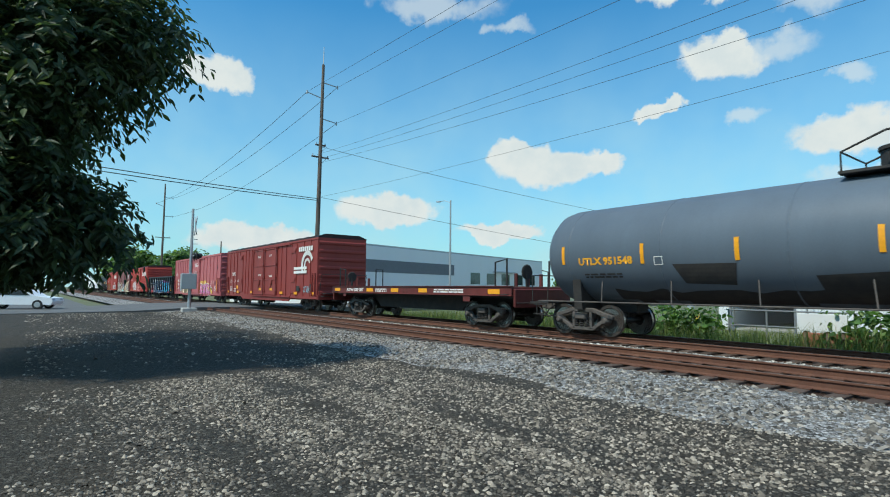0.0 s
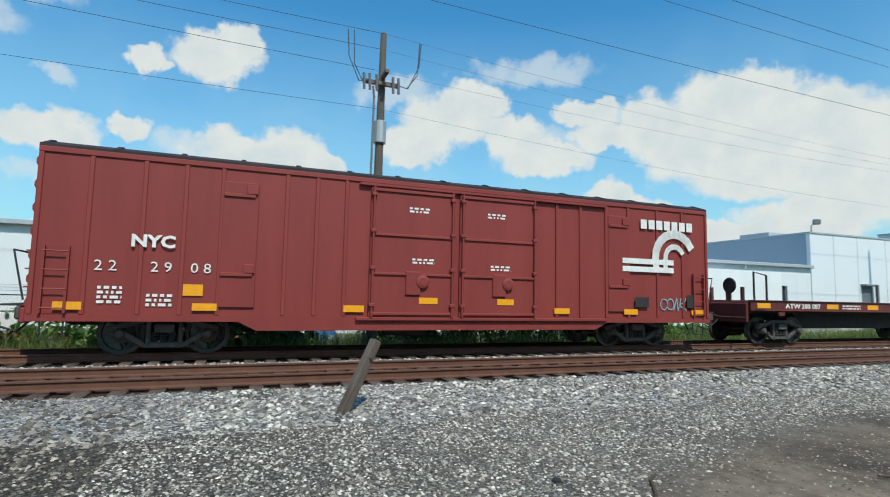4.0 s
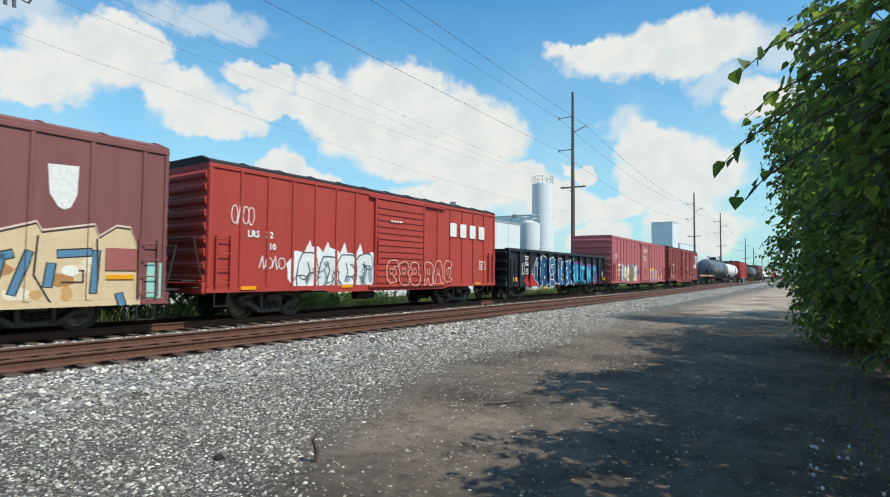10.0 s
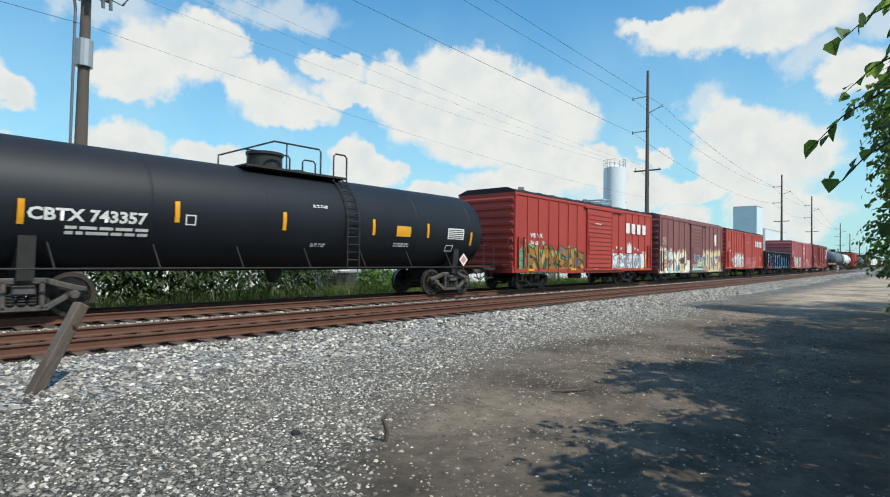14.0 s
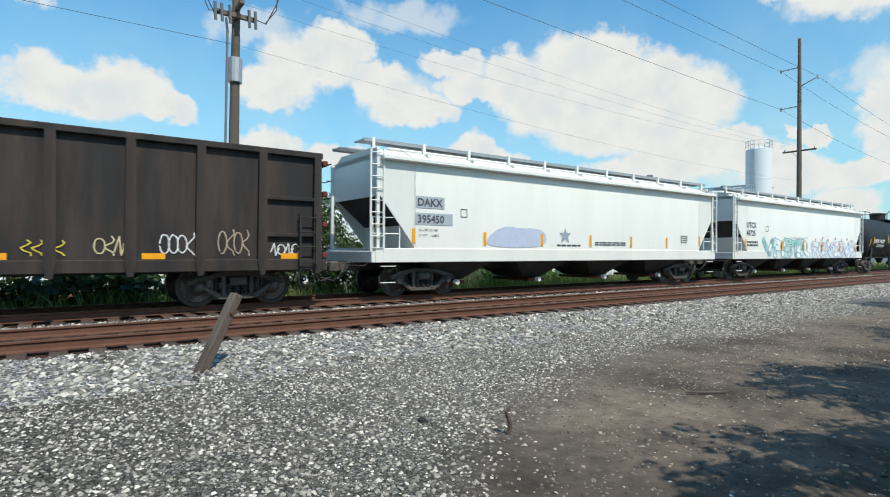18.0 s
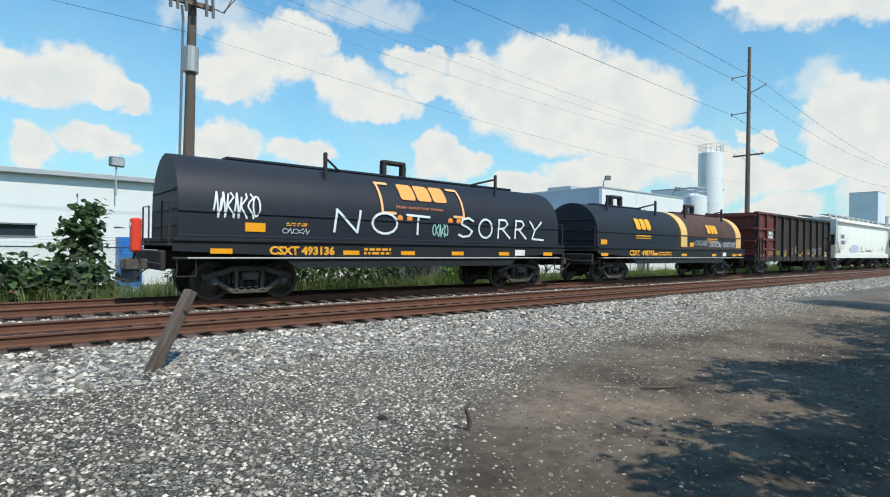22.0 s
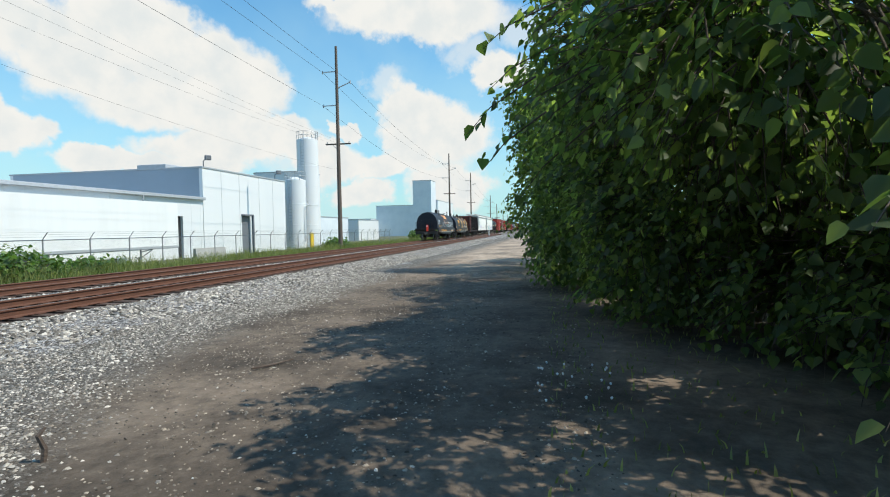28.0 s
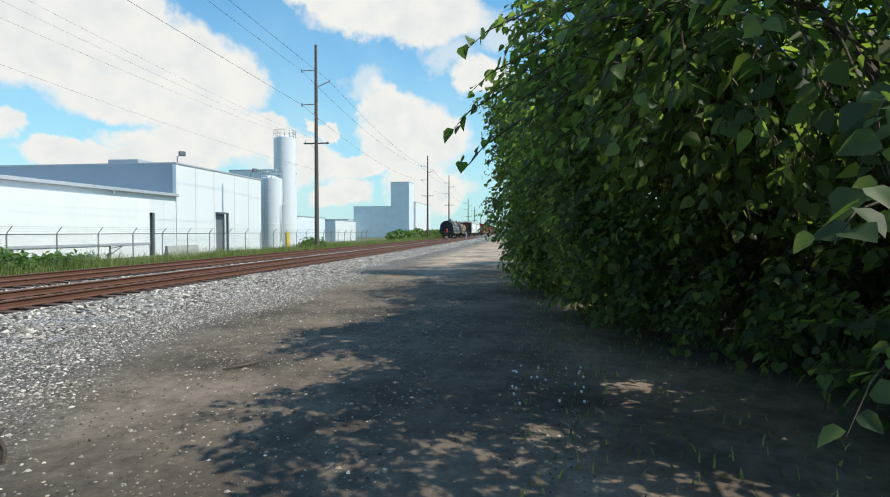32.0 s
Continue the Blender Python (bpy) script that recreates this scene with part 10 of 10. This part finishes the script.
couple(c, -169.2)

c = hopper_car("white covered hopper with grey lettering and a blue-grey painted patch", 17.6, P["white"], 4.0)
decal(c, "letter_ground", [rect(1.4, 2.4, 2.56, 2.9), rect(1.4, 2.7, 2.08, 2.42)], spray("aab1ba"), lift=1)
lettering(c, "DAKX", 1.45, 2.62, 0.22, P["lk"], -1.567, bold=0.01)
lettering(c, "395450", 1.45, 2.14, 0.22, P["lk"], -1.567, bold=0.01)
for i, w in enumerate(("LD LMT 221200", "LT WT     6A800")):
    lettering(c, w, 1.5, 1.9 - i * 0.16, 0.07, P["lk"], -1.565)
decal(c, "paint_patch", [smooth_loop([(4.1, 1.45), (6.6, 1.45), (6.7, 1.9), (6.3, 2.1), (5.4, 2.08), (4.9, 2.15), (4.4, 2.0), (4.0, 1.7)], 2)], spray("bcc3d8"), lift=1, label="pale blue-grey painted-over patch")
amber_bars(c, [(1.28, 1.55), (3.9, 1.5), (6.4, 1.5), (8.9, 1.5), (11.3, 1.5), (13.7, 1.5), (16.2, 1.6)], 0.11, 0.42, -1.56)
decal(c, "star_stencil", [[(7.6, 1.75), (7.8, 1.62), (7.75, 1.85), (7.9, 1.98), (7.68, 1.98), (7.6, 2.15), (7.52, 1.98), (7.3, 1.98), (7.45, 1.85), (7.4, 1.62)]], spray("9aa0ad"), lift=1)
small_print(c, 7.2, 1.5, 1.2, 0.1, 1, P["lk"])
small_print(c, 9.2, 1.55, 1.8, 0.16, 2, P["lk"])
small_print(c, 14.8, 1.7, 0.5, 0.35, 4, P["lk"])
decal(c, "data_frame", [rect(3.0, 3.25, 2.35, 2.37), rect(3.0, 3.25, 2.58, 2.6), rect(3.0, 3.02, 2.35, 2.6), rect(3.23, 3.25, 2.35, 2.6)], P["lk"], lift=1)
couple(c, -188.4)

# tall gondola
c = gondola("tall dirty black gondola with rusty red end panels", 14.05, P["gondola"], 3.75, 0.95, 11, P["rustred"])
part("end_panel", Geo().box(0.05, 2.98, -1.47, -1.44, 1.0, 3.68), P["rustred"], c, "rusty red side panel")
for a, b in ((0.0, 1.36), (1.5, 2.95)):
    for z in (1.55, 2.15, 2.78):
        part("panel_brace", Geo().bevel_box(a, b, -1.58 if a < 1 else -1.54, -1.45, z - 0.08, z + 0.07, 0.02), P["rustred"], c)
part("corner_cap", Geo().bevel_box(-0.05, 2.98, -1.58, -1.35, 3.66, 3.8, 0.02), P["rustred"], c)
part("side_post", Geo().bevel_box(1.36, 1.54, -1.59, -1.44, 0.75, 3.68, 0.02), P["rustred"], c)
decal(c, "number_ground", [rect(1.72, 2.86, 2.2, 2.7)], P["under"], -1.475, 1)
lettering(c, "SMIX", 1.82, 2.48, 0.19, W_, -1.485, stretch=1.35, bold=0.012)
lettering(c, "4108", 1.86, 2.24, 0.19, W_, -1.485, stretch=1.35, bold=0.012)
for z in (1.7, 2.6):
    part("panel_brace", Geo().bevel_box(12.5, 13.9, -1.55, -1.45, z - 0.05, z + 0.05, 0.015), P["gondola"], c)
for k, col in enumerate(("d9c24a", "e0cc6a", "dcc65a", "e6e6e6", "d9c24a", "d8c9a0", "e8e8e8", "b9a58f", "e4e4e4")):
    x = 3.15 + k * 1.2
    scribble(c, x, x + 0.7, 1.2, 1.2 + 0.3 + 0.1 * (k % 4), col, 80 + k, 4, 0.026, y=-1.46)
scribble(c, 1.7, 2.7, 1.2, 1.45, "cf9a6a", 95, 5, 0.03, y=-1.48)
amber_marks(c, [(0.75, 1.12), (4.4, 1.12), (7.3, 1.12), (10.0, 1.12), (13.0, 1.12)], 0.45, 0.13, -1.475)
decal(c, "chalk_line", [rect(3.1 + k * 1.2, 3.95 + k * 1.2, 1.05, 1.09) for k in range(8)], W_, -1.46, 1)
couple(c, -203.85)

# coil cars
c, wr = coil_car("black coil car with one black and one tan-banded rusty hood", 14.4, [(0.25, 6.95, P["hood"], P["hood"], (1.6, 5.6)), (7.25, 14.15, P["rusthood"], P["tan"], (8.5, 12.7))], P["black"])


def road_emblem(c, x, z, w, h, mat, wrap):
    """Three plain rounded blocks in place of the road's emblem."""
    k = w / 3
    for i in range(3):
        x0, x1 = x + i * k + 0.03, x + (i + 1) * k - 0.03
        b = 0.12 * h
        zz = [z + h * q / 3 for q in range(4)]
        decal(c, "emblem_block", [[(x0 + b, zz[0]), (x1 - b, zz[0]), (x1, zz[0] + b), (x1, zz[1]), (x0, zz[1]), (x0, zz[0] + b)], rect(x0, x1, zz[1], zz[2]), [(x0, zz[2]), (x1, zz[2]), (x1, zz[3] - b), (x1 - b, zz[3]), (x0 + b, zz[3]), (x0, zz[3] - b)]], mat, 0, 2, wrap)


road_emblem(c, 3.15, 2.3, 1.3, 0.5, P["ly"], wr)
decal(c, "emblem_line", [rect(3.15, 4.42, 2.0, 2.05), rect(3.15, 4.42, 1.9, 1.94)], P["ly"], 0, 2, wr)
road_emblem(c, 10.0, 2.3, 1.2, 0.46, P["ly"], wr)
decal(c, "emblem_line", [rect(10.0, 11.2, 2.0, 2.05), rect(10.0, 11.2, 1.9, 1.94)], P["ly"], 0, 2, wr)
lettering(c, "CSXT", 2.4, 1.15, 0.22, P["ly"], -1.535, bold=0.012, stretch=1.1)
lettering(c, "498797", 3.4, 1.15, 0.22, P["ly"], -1.535, bold=0.012, stretch=1.1)
small_print(c, 4.9, 1.14, 1.1, 0.2, 2, P["ly"], -1.53)
amber_marks(c, [(0.3, 1.12), (4.3, 1.15), (7.0, 1.12), (10.2, 1.12), (12.7, 1.12), (13.4, 1.14)], 0.5, 0.12, -1.53)
amber_marks(c, [(8.1, 1.6), (0.5, 1.6)], 0.45, 0.2, -1.372)
decal(c, "data_panel", [rect(11.5, 11.9, 1.12, 1.32)], W_, -1.53, 1)
scribble(c, 8.6, 10.0, 1.65, 1.95, "b9bdc4", 101, 6, 0.03, wrap=wr)
scribble(c, 10.2, 11.6, 1.6, 1.9, "d9d9dd", 102, 6, 0.035, wrap=wr)
scribble(c, 11.8, 13.4, 1.6, 1.9, "d9d9dd", 103, 6, 0.035, wrap=wr)
couple(c, -219.9)

c, wr = coil_car("black coil car with a long dark hood and white sprayed words", 13.9, [(0.25, 13.65, P["hood"], P["hood"], (4.1, 10.7))], P["black"], 1.42)
road_emblem(c, 6.4, 2.78, 1.85, 0.5, spray("f2a257"), wr)
decal(c, "emblem_bracket", ribbon([(6.1, 3.25), (5.7, 3.25), (5.7, 2.9), (5.7, 2.6), (5.7, 2.35), (6.15, 2.35)], 0.08) + ribbon([(8.43, 3.25), (8.83, 3.25), (8.83, 2.9), (8.83, 2.6), (8.83, 2.35), (8.4, 2.35)], 0.08), spray("f4b27a"), 0, 2, wr)
lettering(c, "How tomorrow moves", 6.2, 2.5, 0.12, spray("c9794a"), wrap=lambda z: wr(z) - 0.004, stretch=1.1)
decal(c, "emblem_dots", [smooth_loop([(x, 2.1), (x + 0.2, 2.1), (x + 0.2, 2.3), (x, 2.3)], 2) for x in (6.2, 6.55, 8.15, 8.5)], spray("f0953a"), 0, 2, wr)
tag_word(c, "NOT", 4.15, 1.75, 0.6, 0.95, 0.25, "dfe6ea", wr)
tag_word(c, "SORRY", 8.65, 1.72, 0.62, 0.68, 0.16, "dfe6ea", wr)
scribble(c, 7.55, 8.15, 1.7, 2.1, "9fd0c8", 111, 5, 0.035, wrap=wr)
scribble(c, 1.0, 2.1, 2.0, 2.6, "e4e8ea", 112, 7, 0.04, wrap=wr)
scribble(c, 2.7, 3.4, 1.65, 1.8, "b9c0c6", 113, 5, 0.02, wrap=wr)
lettering(c, "493136", 3.15, 1.13, 0.2, P["ly"], -1.535, bold=0.012, stretch=1.1)
lettering(c, "CSXT", 2.3, 1.13, 0.2, P["ly"], -1.535, bold=0.012, stretch=1.1)
small_print(c, 5.0, 1.12, 0.9, 0.22, 2, P["ly"], -1.53)
amber_marks(c, [(0.9, 1.14), (4.35, 1.12), (6.25, 1.12), (8.2, 1.12), (10.3, 1.12), (12.6, 1.12)], 0.5, 0.12, -1.53)
amber_marks(c, [(1.75, 1.68)], 0.5, 0.22, -1.372)
decal(c, "data_panel", [rect(11.1, 11.6, 1.12, 1.32)], W_, -1.53, 1)
small_print(c, 2.8, 1.85, 0.6, 0.1, 2, P["ly"], 0, wr)
eot = part("end_of_train_light", Geo().bevel_box(-0.5, -0.28, -0.3, -0.02, 1.15, 1.95, 0.04), spray("e2412c"), c, "red-orange end-of-train light")
part("lamp_lens", Geo().lathe([(-0.52, 0.0), (-0.52, 0.07), (-0.49, 0.08)], "x", 14, (0, -0.16, 1.78)), P["lw"], eot)
part("hose", Geo().tube([(-0.4, -0.15, 1.15), (-0.45, -0.1, 0.8), (-0.3, -0.05, 0.7)], 0.03, 6), P["under"], eot)
couple(c, -235.8)

finish_texts()


def motions():
    """All cars roll along the far track at one even speed; their wheels turn with them."""
    y0 = TRACK_Y[1]
    for car, rear in TRAIN:
        half = max(b.location.x for b in car.children if b.name.startswith("bogie"))
        rows = []
        for k in range(0, 33):
            a = rear + SPEED * k
            ya, yb = bend(a + 2.2), bend(a + half)
            yaw = math.degrees(math.atan2(yb - ya, half - 2.2))
            rows.append((float(k), pose(a, y0 + ya - (yb - ya) / (half - 2.2) * 2.2, RAIL_Z, 0, 0, yaw)))
        walk(car, rows)
    # wheels turn while their car rolls by; far off they are mere specks
    step = SPEED / FPS / 0.455
    rears = {car.name: rear for car, rear in TRAIN}
    for w in SPIN:
        loc = w.location.copy()
        bogie_part = w.parent
        x = rears[bogie_part.parent.name] + bogie_part.location.x
        k0 = min(32 * FPS, max(0, int((-26 - x) / SPEED * FPS)))
        k1 = min(32 * FPS, max(0, int((34 - x) / SPEED * FPS)))
        ks = sorted({0, *range(k0, k1 + 1), 32 * FPS})
        walk(w, [(k / FPS, Matrix.LocRotScale(loc, Euler((0, (min(max(k, k0), k1) - k0) * step, 0)), None)) for k in ks])


motions()
